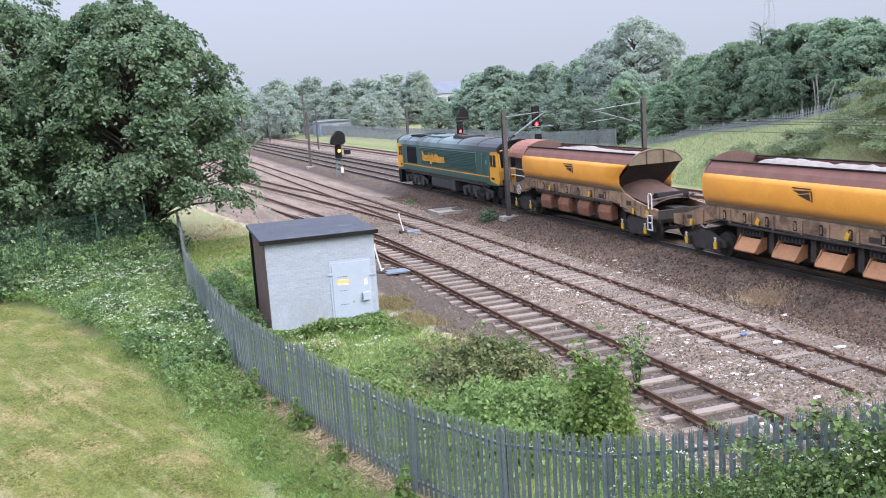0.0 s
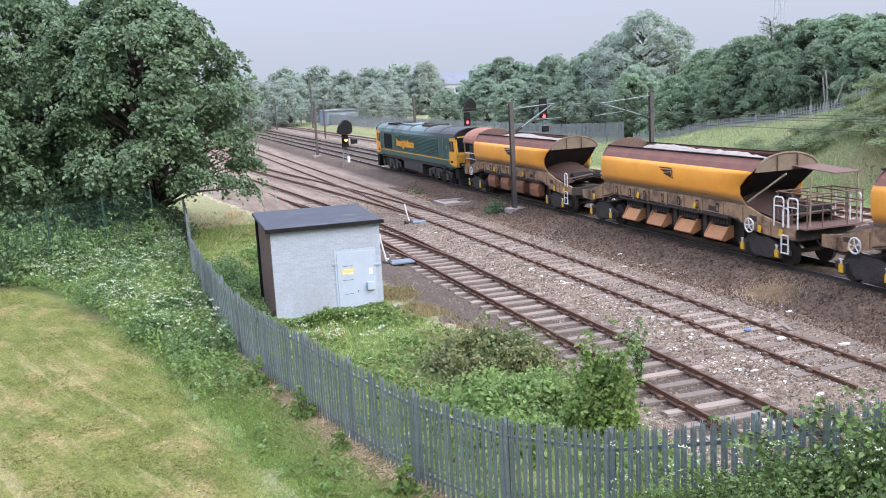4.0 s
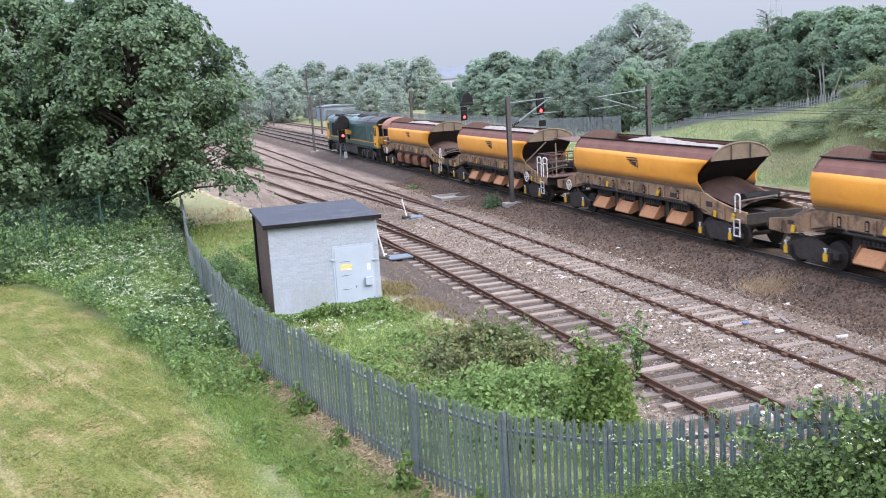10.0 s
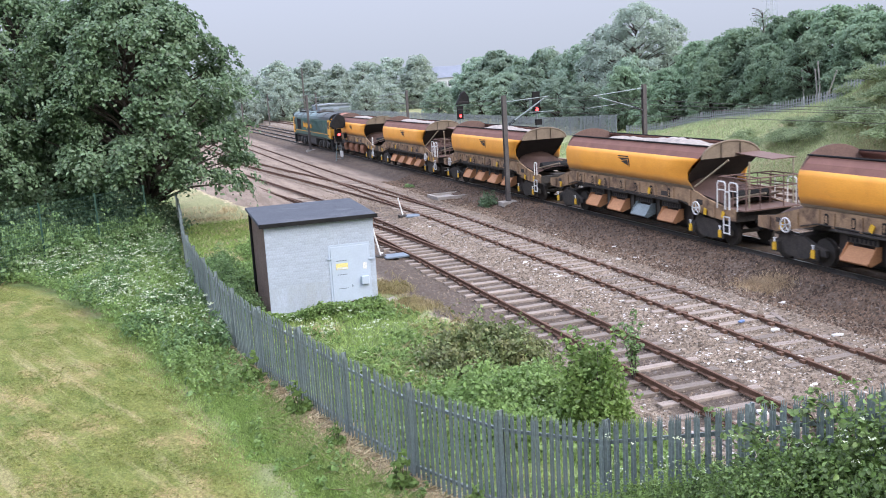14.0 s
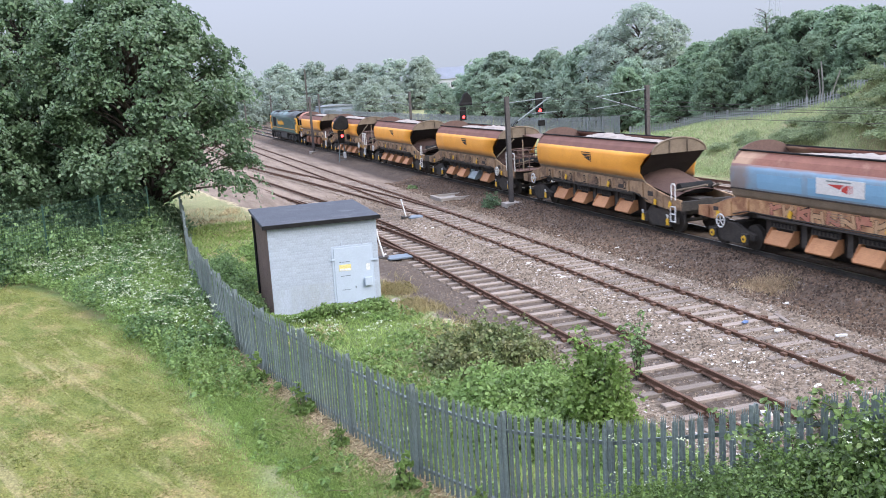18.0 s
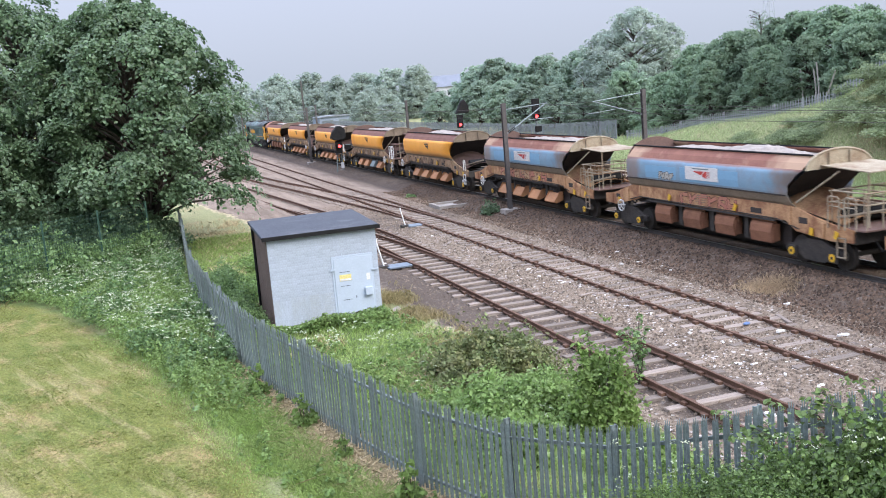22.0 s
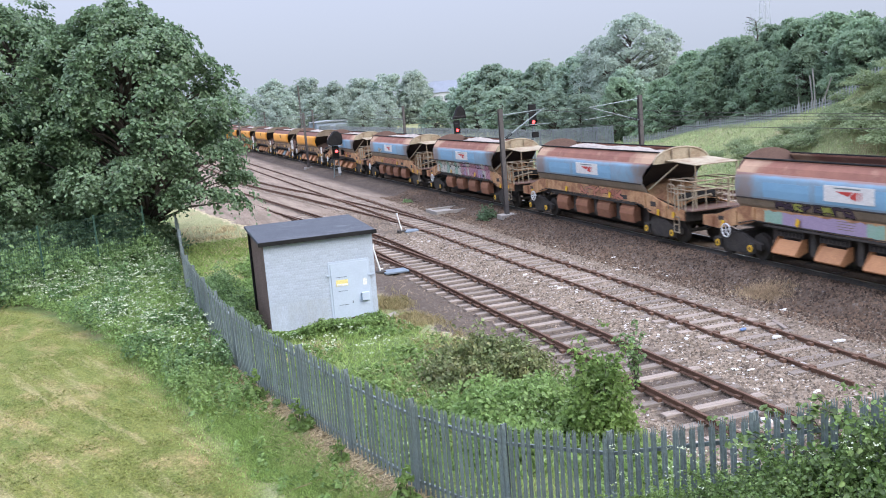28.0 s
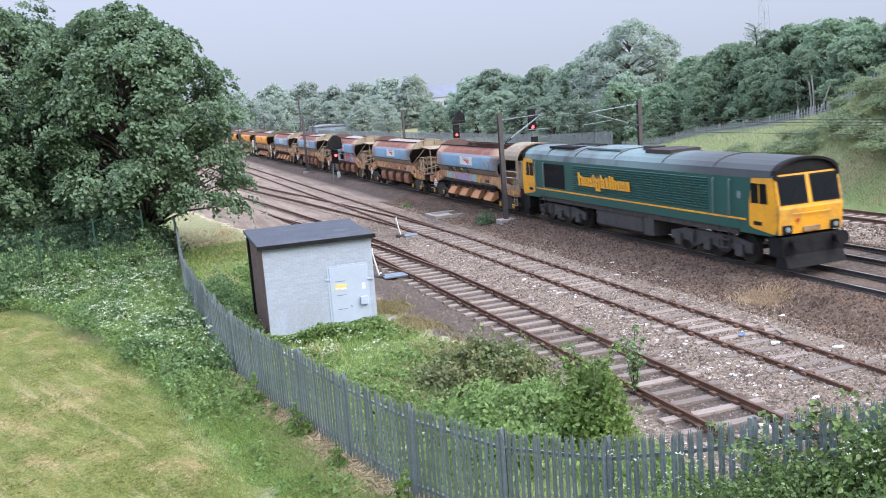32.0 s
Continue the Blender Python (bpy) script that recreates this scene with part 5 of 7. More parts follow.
        box(bm, -0.1, 0.35, -0.1, 0.1, lamp_z - 1.1, lamp_z - 0.7)
        part("relay_box", bm, BLACK, t)
    return t


far_signal(28.0, 77.1, 3.75, False)
far_signal(28.0, 61.3, 4.5, True)

# ---- fences and buildings beyond the main line ----
OLDSTEEL = surf("dull_fence_steel", (0.24, 0.265, 0.28), (0.19, 0.21, 0.225), 1, 0.7, 0.2, 0.1, 20)
CRESTSTEEL = surf("pale_fence_steel", (0.38, 0.40, 0.40), (0.31, 0.33, 0.33), 1, 0.7, 0.1, 0.1, 20)
back = [(40.9, y, gz(40.9, y)) for y in np.arange(30.0, 72.0, 2.75)]
palisade("palisade_fence", "weathered grey palisade fence on top of the cutting", back, 0.75, 0.26, True, CRESTSTEEL)
back = [(40.6 - 0.035 * (y - 72), y, gz(40, y)) for y in np.arange(72.5, 200, 2.75)]
palisade("palisade_fence", "grey palisade fence beyond the main line", back, 1.8, 0.155, False, OLDSTEEL)


def green_fence():
    t = thing("mesh_fence", "dark green welded mesh fence below the trees", "fence")
    posts = [(-9.9, 36.4), (-7.75, 38.2), (-5.6, 40.05), (-3.5, 41.9), (-1.35, 43.9), (0.75, 45.9)]
    for (x, y) in posts:
        bm = B()
        box(bm, x - 0.04, x + 0.04, y - 0.03, y + 0.03, -0.3, 3.0)
        part("post", bm, GREENWIRE, t)
    for (x, y), (u, v) in zip(posts, posts[1:]):
        bm = B()
        for k in range(15):
            z = 0.1 + 0.2 * k
            tube(bm, (x, y, z), (u, v, z), 0.006, 4)
        for k in range(1, 24):
            f = k / 24
            tube(bm, (x + (u - x) * f, y + (v - y) * f, 0.05), (x + (u - x) * f, y + (v - y) * f, 2.92), 0.005, 4)
        part("mesh_panel", bm, GREENWIRE, t)


green_fence()


PANELGREY = surf("pale_mast_paint", (0.40, 0.43, 0.47), (0.35, 0.38, 0.42), 1, 0.7, 0, 0.05, 5)


def far_buildings():
    blue = surf("blue_grey_cladding", (0.30, 0.35, 0.42), (0.26, 0.31, 0.38), 0.6, 0.6, 0.1, 0.1, 5)
    t = thing("long_shed", "low blue-grey clad shed beyond the main line", "shed", pose(39.6, 178, 0.3))
    bm = B()
    box(bm, -3.2, 3.2, 0, 7, 0, 2.9)
    part("wall", bm, blue, t)
    bm = B()
    prism(bm, [(-3.4, 2.9), (3.4, 2.9), (3.4, 3.0), (0, 3.2), (-3.4, 3.0)], "y", -0.3, 7.3)
    part("roof", bm, OLDSTEEL, t)
    for x in (-2.8, 0.5):
        bm = B()
        box(bm, x, x + 2.2, -0.05, -0.004, 0.1, 2.3)
        part("shutter_door", bm, STEEL, t)
    rend = surf("white_render", (0.62, 0.63, 0.64), (0.55, 0.56, 0.58), 0.5, 0.8, 0, 0.1, 6)
    slate = surf("grey_roof", (0.22, 0.24, 0.28), (0.18, 0.20, 0.24), 0.5, 0.8, 0, 0.2, 6)
    t = thing("distant_house", "distant pale house with a grey roof above the trees", "house", pose(87, 246, 0.9, 0, 0, -18))
    bm = B()
    box(bm, -4.5, 4.5, 0, 8, 0, 6.2)
    part("wall", bm, rend, t)
    bm = B()
    prism(bm, [(-0.4, 6.2), (8.4, 6.2), (4.0, 9.3)], "x", -4.8, 4.8)
    part("roof", bm, slate, t)
    for x in (-3, 0, 3):
        for z in (1.2, 3.9):
            bm = B()
            box(bm, x - 0.55, x + 0.55, -0.06, -0.004, z, z + 1.3)
            part("window", bm, GLASS_FAR, t)
    t = thing("lattice_tower", "distant slender steel lattice mast in the mist", "mast", pose(184.7, 236.4, 0.9))
    bm = B()
    zs = [0, 6, 12, 18, 24, 30, 36, 42]
    for k, (a, b) in enumerate(zip(zs, zs[1:])):
        wa, wb = 1.7 - 0.03 * a, 1.7 - 0.03 * b
        for sx, sy in ((-1, -1), (-1, 1), (1, -1), (1, 1)):
            tube(bm, (sx * wa, sy * wa, a), (sx * wb, sy * wb, b), 0.09, 5)
        for s in (-1, 1):
            tube(bm, (-wa, s * wa, a), (wb, s * wb, b), 0.06, 4)
            tube(bm, (s * wa, -wa, a), (s * wb, wb, b), 0.06, 4)
            tube(bm, (-wb, s * wb, b), (wb, s * wb, b), 0.06, 4)
    part("lattice", bm, PANELGREY, t)


GLASS_FAR = surf("far_window", (0.03, 0.035, 0.04), (0.04, 0.045, 0.05), 1, 0.15, 0, 0, 5)
far_buildings()


# ---- small lineside things ----
def point_marker(x, y, h, lean, plate):
    t = thing("point_lever", "white point lever post beside a blue-grey steel plate", "lever", pose(x, y, gz(x, y)), "point levers")
    bm = B()
    tube(bm, (0, 0, -0.05), (lean, 0.1, h), 0.035, 8)
    part("lever_post", bm, WHITE, t)
    bm = B()
    tube(bm, (lean, 0.1, h - 0.02), (lean, 0.1, h + 0.1), 0.05, 8)
    part("grip", bm, WHITE, t)
    bm = B()
    box(bm, 0.05, 1.05, -0.55, 0.25, 0.02, 0.09)
    part("cover_plate", bm, plate, t, bevel=0.01)
    bm = B()
    box(bm, -0.25, 0.15, -0.2, 0.2, -0.05, 0.12)
    part("base_block", bm, DARKSTEEL, t)


PLATE = surf("blue_plate", (0.18, 0.22, 0.26), (0.14, 0.175, 0.21), 3, 0.6, 0.1, 0.1, 20)
point_marker(13.85, 47.9, 0.95, -0.2, PLATE)
point_marker(9.72, 37.3, 1.15, -0.25, PLATE)

bm = B()
for x0, x1, y0, y1 in ((0, 2.5, 0, 0.18), (0, 2.5, 1.9, 2.08), (0, 0.18, 0.18, 1.9), (2.32, 2.5, 0.18, 1.9)):
    box(bm, x0, x1, y0, y1, -0.1, 0.2)
box(bm, 0.18, 2.32, 0.18, 1.9, -0.1, 0.08)
ch = part("cable_chamber", bm, CONCRETE)
ch.matrix_world = pose(17.5, 52.9, gz(17.5, 53))
tagged(ch, "square concrete cable chamber set in the ballast", "chamber")


def litter():
    rng = random.Random(5)
    for k in range(26):
        bm = B()
        w, h = rng.uniform(0.05, 0.16), rng.uniform(0.04, 0.1)
        pts = [(w * math.cos(a) * rng.uniform(0.6, 1.1), h * math.sin(a) * rng.uniform(0.6, 1.1)) for a in [2 * math.pi * i / 7 for i in range(7)]]
        prism(bm, pts, "z", 0, rng.uniform(0.01, 0.05))
        x, y = rng.choice(((10.2, 0), (13.7, 0), (17.3, 0), (18.6, 0)))[0] + rng.uniform(-0.9, 0.9), 16 + 30 * rng.random() ** 1.4
        if x < 13.2 and abs(x - 11.64) < 1.5:
            x = 13.5 + rng.random()
        o = part("litter", bm, PAPER)
        o.matrix_world = pose(x, y, gz(x, y) + 0.005, rng.uniform(-8, 8), rng.uniform(-8, 8), rng.uniform(0, 360))
        tagged(o, "scrap of pale litter lying on the ballast", "litter", "litter")
    for x, y, s in ((17.0, 19.1, 1.4), (12.0, 15.6, 1.7), (16.0, 20.3, 1.4)):
        bm = B()
        pts = [(0.12 * s * math.cos(a) * rng.uniform(0.7, 1.1), 0.07 * s * math.sin(a) * rng.uniform(0.7, 1.1)) for a in [2 * math.pi * i / 8 for i in range(8)]]
        prism(bm, pts, "z", 0, 0.05)
        o = part("litter", bm, PAPER)
        o.matrix_world = pose(x, y, gz(x, y) + 0.02, 6, 4, rng.uniform(0, 360))
        tagged(o, "larger crumpled white sheet on the ballast", "litter", "litter")
    for k in range(22):
        f = rng.random()
        bm = B()
        w, h = rng.uniform(0.03, 0.1), rng.uniform(0.02, 0.06)
        prism(bm, [(w * math.cos(a) * rng.uniform(0.6, 1.1), h * math.sin(a) * rng.uniform(0.6, 1.1)) for a in [2 * math.pi * i / 6 for i in range(6)]], "z", 0, rng.uniform(0.008, 0.03))
        x, y = 14.5 + rng.uniform(-0.28, 0.28), 16.5 + 14 * f
        o = part("litter", bm, PAPER)
        o.matrix_world = pose(x, y, gz(x, y) + 0.012, rng.uniform(-8, 8), rng.uniform(-8, 8), rng.uniform(0, 360))
        tagged(o, "small pale scrap lying along the rail", "litter", "litter")
    bm = B()
    prism(bm, [(-0.16, -0.05), (0.02, -0.08), (0.18, -0.02), (0.1, 0.07), (-0.12, 0.06)], "z", 0, 0.04)
    o = part("plastic_bag", bm, BLUEBAG, None, bevel=0.01)
    o.matrix_world = pose(15.75, 21.4, gz(15.75, 21.4) + 0.04, 5, 3, 30)
    tagged(o, "crumpled blue plastic bag between the rails", "litter")
    for k, (x, y, l, a) in enumerate(((16.9, 21.3, 1.1, 70), (14.0, 27.5, 0.7, 20), (10.1, 18.5, 1.2, 80), (12.6, 33.9, 1.3, 100), (13.9, 41.0, 0.9, 60))):
        bm = B()
        box(bm, -l / 2, l / 2, -0.06, 0.06, 0, 0.05)
        o = part("loose_plank", bm, SLEEPER, None, bevel=0.008)
        o.matrix_world = pose(x, y, gz(x, y) + 0.01, 0, 2, a)
        tagged(o, "short grey weathered plank lying on the ballast", "plank", "loose planks")


BLUEBAG = surf("blue_plastic", (0.12, 0.19, 0.34), (0.09, 0.15, 0.28), 8, 0.4, 0, 0.2, 30)
PAPER = surf("pale_litter", (0.72, 0.71, 0.68), (0.58, 0.56, 0.53), 8, 0.8, 0, 0.1, 30)
litter()


def stones(name, label, seed, n, x0, x1, y0, deep, big, mat):
    """Loose ballast stones lying proud of the bed."""
    rs = np.random.RandomState(seed)
    y = y0 + deep * rs.rand(n) ** 1.35
    x = rs.uniform(x0, x1, n)
    s = rs.uniform(0.018, big, n)
    # few stones lie in the sooty bed of the nearer siding and on the soil beside it
    s *= np.where((x < 13.0) & (rs.rand(n) < 0.8), 0.35, 1.0)
    base = np.array([[1, 1, -0.3], [-1, 0.8, -0.3], [-0.7, -1, -0.3], [0.9, -0.8, -0.3], [0.2, 0.1, 0.9]])
    a = rs.uniform(0, 6.3, n)
    c, d = np.cos(a), np.sin(a)
    q = base[None] * rs.uniform(0.6, 1.3, (n, 5, 3)) * s[:, None, None]
    vx = q[..., 0] * c[:, None] - q[..., 1] * d[:, None] + x[:, None]
    vy = q[..., 0] * d[:, None] + q[..., 1] * c[:, None] + y[:, None]
    g = np.array([gz(u, v) for u, v in zip(x, y)])
    vz = q[..., 2] + g[:, None] + 0.012
    v = np.stack([vx, vy, vz], -1).reshape(-1, 3)
    k = np.arange(n)[:, None] * 5
    f = np.concatenate([k + np.array([[i, (i + 1) % 4, 4]]) for i in range(4)])
    me = bpy.data.meshes.new(name)
    me.from_pydata(v.tolist(), [], f.tolist())
    me.materials.append(mat)
    tagged(new(name, me), label, "ballast", kind="stuff")


stones("ballast_stones", "loose pale grey and brown ballast stones", 31, 36000, 9.4, 18.3, 14, 48, 0.044, STONE)
stones("ballast_stones", "dark oily ballast stones on the main line's shoulder", 33, 22000, 17.6, 20.9, 16, 50, 0.06, OILSTONE)
stones("ballast_stones", "dark brown ballast stones beside the loop line", 34, 7000, 26.6, 29.6, 20, 55, 0.06, OILSTONE)


# ---- the ballast train ----
ORANGE = surf("orange_hopper_paint", (0.90, 0.40, 0.055), (0.82, 0.345, 0.045), 1.2, 0.5, 0, 0.08, 25, (0.60, 0.27, 0.06), 0.9, 0.30, speckle=0.15)
BROWNBAND = surf("rusty_top_band", (0.24, 0.115, 0.085), (0.18, 0.085, 0.065), 1.5, 0.8, 0.05, 0.2, 25, speckle=0.15)
REDRUST = surf("orange_rust", (0.40, 0.19, 0.13), (0.25, 0.11, 0.08), 1.1, 0.85, 0.05, 0.25, 25, (0.52, 0.32, 0.235), 0.7, 0.37)
BANDRUST = surf("rusty_hopper_top", (0.32, 0.145, 0.10), (0.22, 0.095, 0.07), 1.1, 0.85, 0.05, 0.2, 25, (0.42, 0.235, 0.165), 0.8, 0.36, speckle=0.2)
DUST = surf("dusty_grey_skirt", (0.26, 0.205, 0.145), (0.175, 0.14, 0.10), 1.2, 0.9, 0, 0.2, 25)
TAN = surf("dusty_tan_frame", (0.39, 0.26, 0.15), (0.25, 0.16, 0.095), 1.6, 0.85, 0, 0.25, 25, (0.11, 0.07, 0.048), 1.5, 0.45)
RUSTTAN = surf("rusty_tan_frame", (0.58, 0.36, 0.185), (0.45, 0.245, 0.12), 1.1, 0.85, 0, 0.25, 25, (0.27, 0.125, 0.065), 1.5, 0.49)
CREAM = surf("cream_end_paint", (0.38, 0.325, 0.235), (0.29, 0.24, 0.165), 2, 0.75, 0, 0.15, 25, (0.22, 0.15, 0.095), 1.3, 0.45)
# The rear end plates' shade is put into this darker tan.
SHADETAN = surf("shade_toned_tan_paint", (0.22, 0.17, 0.12), (0.15, 0.115, 0.082), 2, 0.8, 0, 0.15, 25)
CHUTE = surf("orange_chute", (0.48, 0.235, 0.105), (0.37, 0.17, 0.075), 3, 0.7, 0, 0.15, 30, obj=0.15)
RUSTCHUTE = surf("rusty_chute", (0.27, 0.125, 0.068), (0.19, 0.085, 0.048), 3, 0.85, 0, 0.25, 30, obj=0.15)
SLOPE = surf("brown_slope_sheet", (0.17, 0.105, 0.085), (0.13, 0.08, 0.065), 2, 0.8, 0, 0.2, 25)
# HOLLOW serves dark parts, and also paints the shade inside recesses.
HOLLOW = surf("dark_steel_and_shade", (0.04, 0.033, 0.03), (0.055, 0.045, 0.04), 2, 0.85, 0, 0.2, 25)
BLUE = surf("faded_blue_paint", (0.19, 0.325, 0.435), (0.24, 0.35, 0.43), 1.0, 0.6, 0, 0.1, 25, (0.22, 0.26, 0.30), 0.7, 0.42, speckle=0.15)
LIGHTBLUE = surf("cleaner_blue_paint", (0.22, 0.40, 0.545), (0.19, 0.355, 0.50), 1.5, 0.55, 0, 0.1, 25, speckle=0.15)

def worn(m, low, band, wobble, top, fade=0.11):
    """Adds rust that runs down from the top rim in ragged streaks, and grime along the foot, to a paint."""
    n, l = m.node_tree.nodes, m.node_tree.links
    b = n["Principled BSDF"]
    src = b.inputs["Base Color"].links[0].from_socket
    tc = n.new("ShaderNodeTexCoord")
    mp = n.new("ShaderNodeMapping")
    mp.inputs["Scale"].default_value = (1, 0.8, 0.22)
    nz = n.new("ShaderNodeTexNoise")
    nz.inputs["Scale"].default_value = 1.3
    nz.inputs["Detail"].default_value = 7
    l.new(tc.outputs["Object"], mp.inputs[0])
    l.new(mp.outputs[0], nz.inputs["Vector"])
    sp = n.new("ShaderNodeSeparateXYZ")
    l.new(tc.outputs["Object"], sp.inputs[0])
    ad = n.new("ShaderNodeMath")
    ad.operation = "MULTIPLY_ADD"
    ad.inputs[1].default_value = wobble
    l.new(nz.outputs[0], ad.inputs[0])
    l.new(sp.outputs["Z"], ad.inputs[2])
    for lo, hi, c in ((top + wobble * 0.5, top + wobble * 0.5 + 0.07, band), (low + wobble * 0.5 + fade, low + wobble * 0.5 - fade, (0.20, 0.155, 0.11))):
        mr = n.new("ShaderNodeMapRange")
        mr.inputs[1].default_value, mr.inputs[2].default_value = lo, hi
        mr.inputs[4].default_value = 0.85
        l.new(ad.outputs[0], mr.inputs[0])
        mx = n.new("ShaderNodeMixRGB")
        mx.inputs[2].default_value = (*c, 1)
        l.new(mr.outputs[0], mx.inputs[0])
        l.new(src, mx.inputs[1])
        src = mx.outputs[0]
    l.new(src, b.inputs["Base Color"])


def bleached(m, start, colour):
    """Old cream paint that still shows towards both ends of a hopper's top, in ragged patches."""
    n, l = m.node_tree.nodes, m.node_tree.links
    b = n["Principled BSDF"]
    src = b.inputs["Base Color"].links[0].from_socket
    tc = n.new("ShaderNodeTexCoord")
    sp = n.new("ShaderNodeSeparateXYZ")
    l.new(tc.outputs["Object"], sp.inputs[0])
    far = n.new("ShaderNodeMath")
    far.operation = "ABSOLUTE"
    l.new(sp.outputs["Y"], far.inputs[0])
    nz = n.new("ShaderNodeTexNoise")
    nz.inputs["Scale"].default_value = 1.1
    nz.inputs["Detail"].default_value = 7
    l.new(tc.outputs["Object"], nz.inputs["Vector"])
    ad = n.new("ShaderNodeMath")
    ad.operation = "MULTIPLY_ADD"
    ad.inputs[1].default_value = 4.0
    l.new(nz.outputs[0], ad.inputs[0])
    l.new(far.outputs[0], ad.inputs[2])
    mr = n.new("ShaderNodeMapRange")
    mr.inputs[1].default_value, mr.inputs[2].default_value = start + 1.9, start + 3.0
    mr.inputs[4].default_value = 0.8
    l.new(ad.outputs[0], mr.inputs[0])
    mx = n.new("ShaderNodeMixRGB")
    mx.inputs[2].default_value = (*colour, 1)
    l.new(mr.outputs[0], mx.inputs[0])
    l.new(src, mx.inputs[1])
    l.new(mx.outputs[0], b.inputs["Base Color"])


bleached(BANDRUST, 3.9, (0.56, 0.38, 0.25))
bleached(BLUE, 4.1, (0.27, 0.20, 0.16))
worn(BLUE, 2.27, (0.27, 0.13, 0.095), 0.14, 3.04)
worn(ORANGE, 2.16, (0.42, 0.18, 0.07), 0.2, 3.12, 0.2)
TAGYELLOW = surf("yellow_fitting", (0.75, 0.45, 0.03), (0.65, 0.38, 0.03), 6, 0.55, 0, 0.1, 30)
LOGORED = surf("red_mark", (0.55, 0.06, 0.05), (0.45, 0.05, 0.04), 5, 0.6, 0, 0.05, 30)
LOAD = surf("granite_load", (0.33, 0.29, 0.258), (0.235, 0.205, 0.185), 2, 0.95, 0, 0.6, 12, island=0.2)
PANEL = surf("white_panel", (0.72, 0.70, 0.66), (0.64, 0.61, 0.57), 5, 0.6, 0, 0.05, 30)

SIDE = [(1.02, 1.78), (1.24, 2.02), (1.345, 2.3), (1.375, 2.6), (1.37, 2.95), (1.30, 3.14)]
PITCH = 16.336
TRAIN = []


def end_cut(z, on):
    """How far the flank is cut back at the rear end at a height."""
    return on * lerp_at(z, ((1.7, 0.5), (2.0, 0.7), (2.3, 0.86), (2.55, 0.84), (2.8, 0.6), (3.14, 0.15), (3.4, 0.0)))


def shell(bm, prof, y0, y1, n=6, cut=0):
    """Both curved flanks of a hopper, drawn along the wagon, with thickness."""
    for s in (-1, 1):
        rows = []
        for inset in (0.0, 0.05):
            rows.append([[bm.verts.new((s * (x - inset), y0 + end_cut(z, cut) + (y1 - y0 - end_cut(z, cut)) * k / n, z)) for x, z in prof] for k in range(n + 1)])
        fs = []
        for g in rows:
            for a, b in zip(g, g[1:]):
                fs += [bm.faces.new((a[i], a[i + 1], b[i + 1], b[i])) for i in range(len(prof) - 1)]
        for k in range(n):
            for i in (0, len(prof) - 1):
                fs.append(bm.faces.new((rows[0][k][i], rows[0][k + 1][i], rows[1][k + 1][i], rows[1][k][i])))
        for k in (0, n):
            for i in range(len(prof) - 1):
                fs.append(bm.faces.new((rows[0][k][i], rows[0][k][i + 1], rows[1][k][i + 1], rows[1][k][i])))
        bmesh.ops.recalc_face_normals(bm, faces=fs)


def arch_poly(w, z0, rise, n=12, bottom=None):
    pts = [(w * math.cos(math.pi * i / n), z0 + rise * math.sin(math.pi * i / n)) for i in range(n + 1)]
    return pts if bottom is None else pts + bottom


def wheelset(parent, y, r=0.46):
    bm = B()
    for s in (-1, 1):
        tube(bm, (s * 0.68, 0, 0), (s * 0.815, 0, 0), r, 20)
        tube(bm, (s * 0.66, 0, 0), (s * 0.685, 0, 0), r + 0.03, 20)
        tube(bm, (s * 0.8, 0, 0), (s * 0.84, 0, 0), r * 0.45, 12)
    tube(bm, (-1.0, 0, 0), (1.0, 0, 0), 0.08, 10)
    w = part("wheelset", bm, DARKSTEEL, parent)
    w.location = (0, y, r)
    WHEELS.append((w, y, r))
    return w


WHEELS = []


def bogie(parent, y, round_caps=False):
    bm = B()
    for s in (-1, 1):
        poly = [(-1.35, 0.42), (-1.35, 0.62), (-0.7, 0.78), (-0.35, 0.92), (0.35, 0.92), (0.7, 0.78), (1.35, 0.62), (1.35, 0.42), (0.75, 0.40), (0.45, 0.22), (-0.45, 0.22), (-0.75, 0.40)]
        prism(bm, [(y + a, b) for a, b in poly], "x", s * 1.0, s * 1.14)
        for k in (-0.22, 0, 0.22):
            tube(bm, (s * 1.07, y + k, 0.36), (s * 1.07, y + k, 0.84), 0.075, 8)
        for k in (-0.93, 0.93):
            box(bm, s * 1.16 if s > 0 else -1.27, 1.27 if s > 0 else -1.16, y + k - 0.17, y + k + 0.17, 0.3, 0.64)
    box(bm, -1.0, 1.0, y - 0.25, y + 0.25, 0.55, 0.95)
    bg = part("bogie", bm, DARKSTEEL, parent, bevel=0.0)
    for k in (-0.93, 0.93):
        wheelset(parent, y + k)
        for s in (-1, 1):
            bm = B()
            if round_caps:
                disc(bm, (s * 1.285, y + k, 0.46), (1, 0, 0), 0.13, 0.03, 12)
            else:
                prism(bm, [(y + k - 0.09, 0.34), (y + k + 0.09, 0.34), (y + k + 0.085, 0.57), (y + k + 0.04, 0.62), (y + k - 0.04, 0.62), (y + k - 0.085, 0.57)], "x", s * 1.272, s * 1.31)
            part("axlebox_cover", bm, TAGYELLOW, bg)
            if not round_caps:
                bm = B()
                prism(bm, [(y + k - 0.035, 0.625), (y + k + 0.035, 0.625), (y + k + 0.035, 0.73), (y + k + 0.07, 0.74), (y + k + 0.07, 0.77), (y + k - 0.07, 0.77), (y + k - 0.07, 0.74), (y + k - 0.035, 0.73)], "x", s * 1.275, s * 1.305)
                part("damper_rod", bm, WHITE, bg, "white damper rod")
            else:
                bm = B()
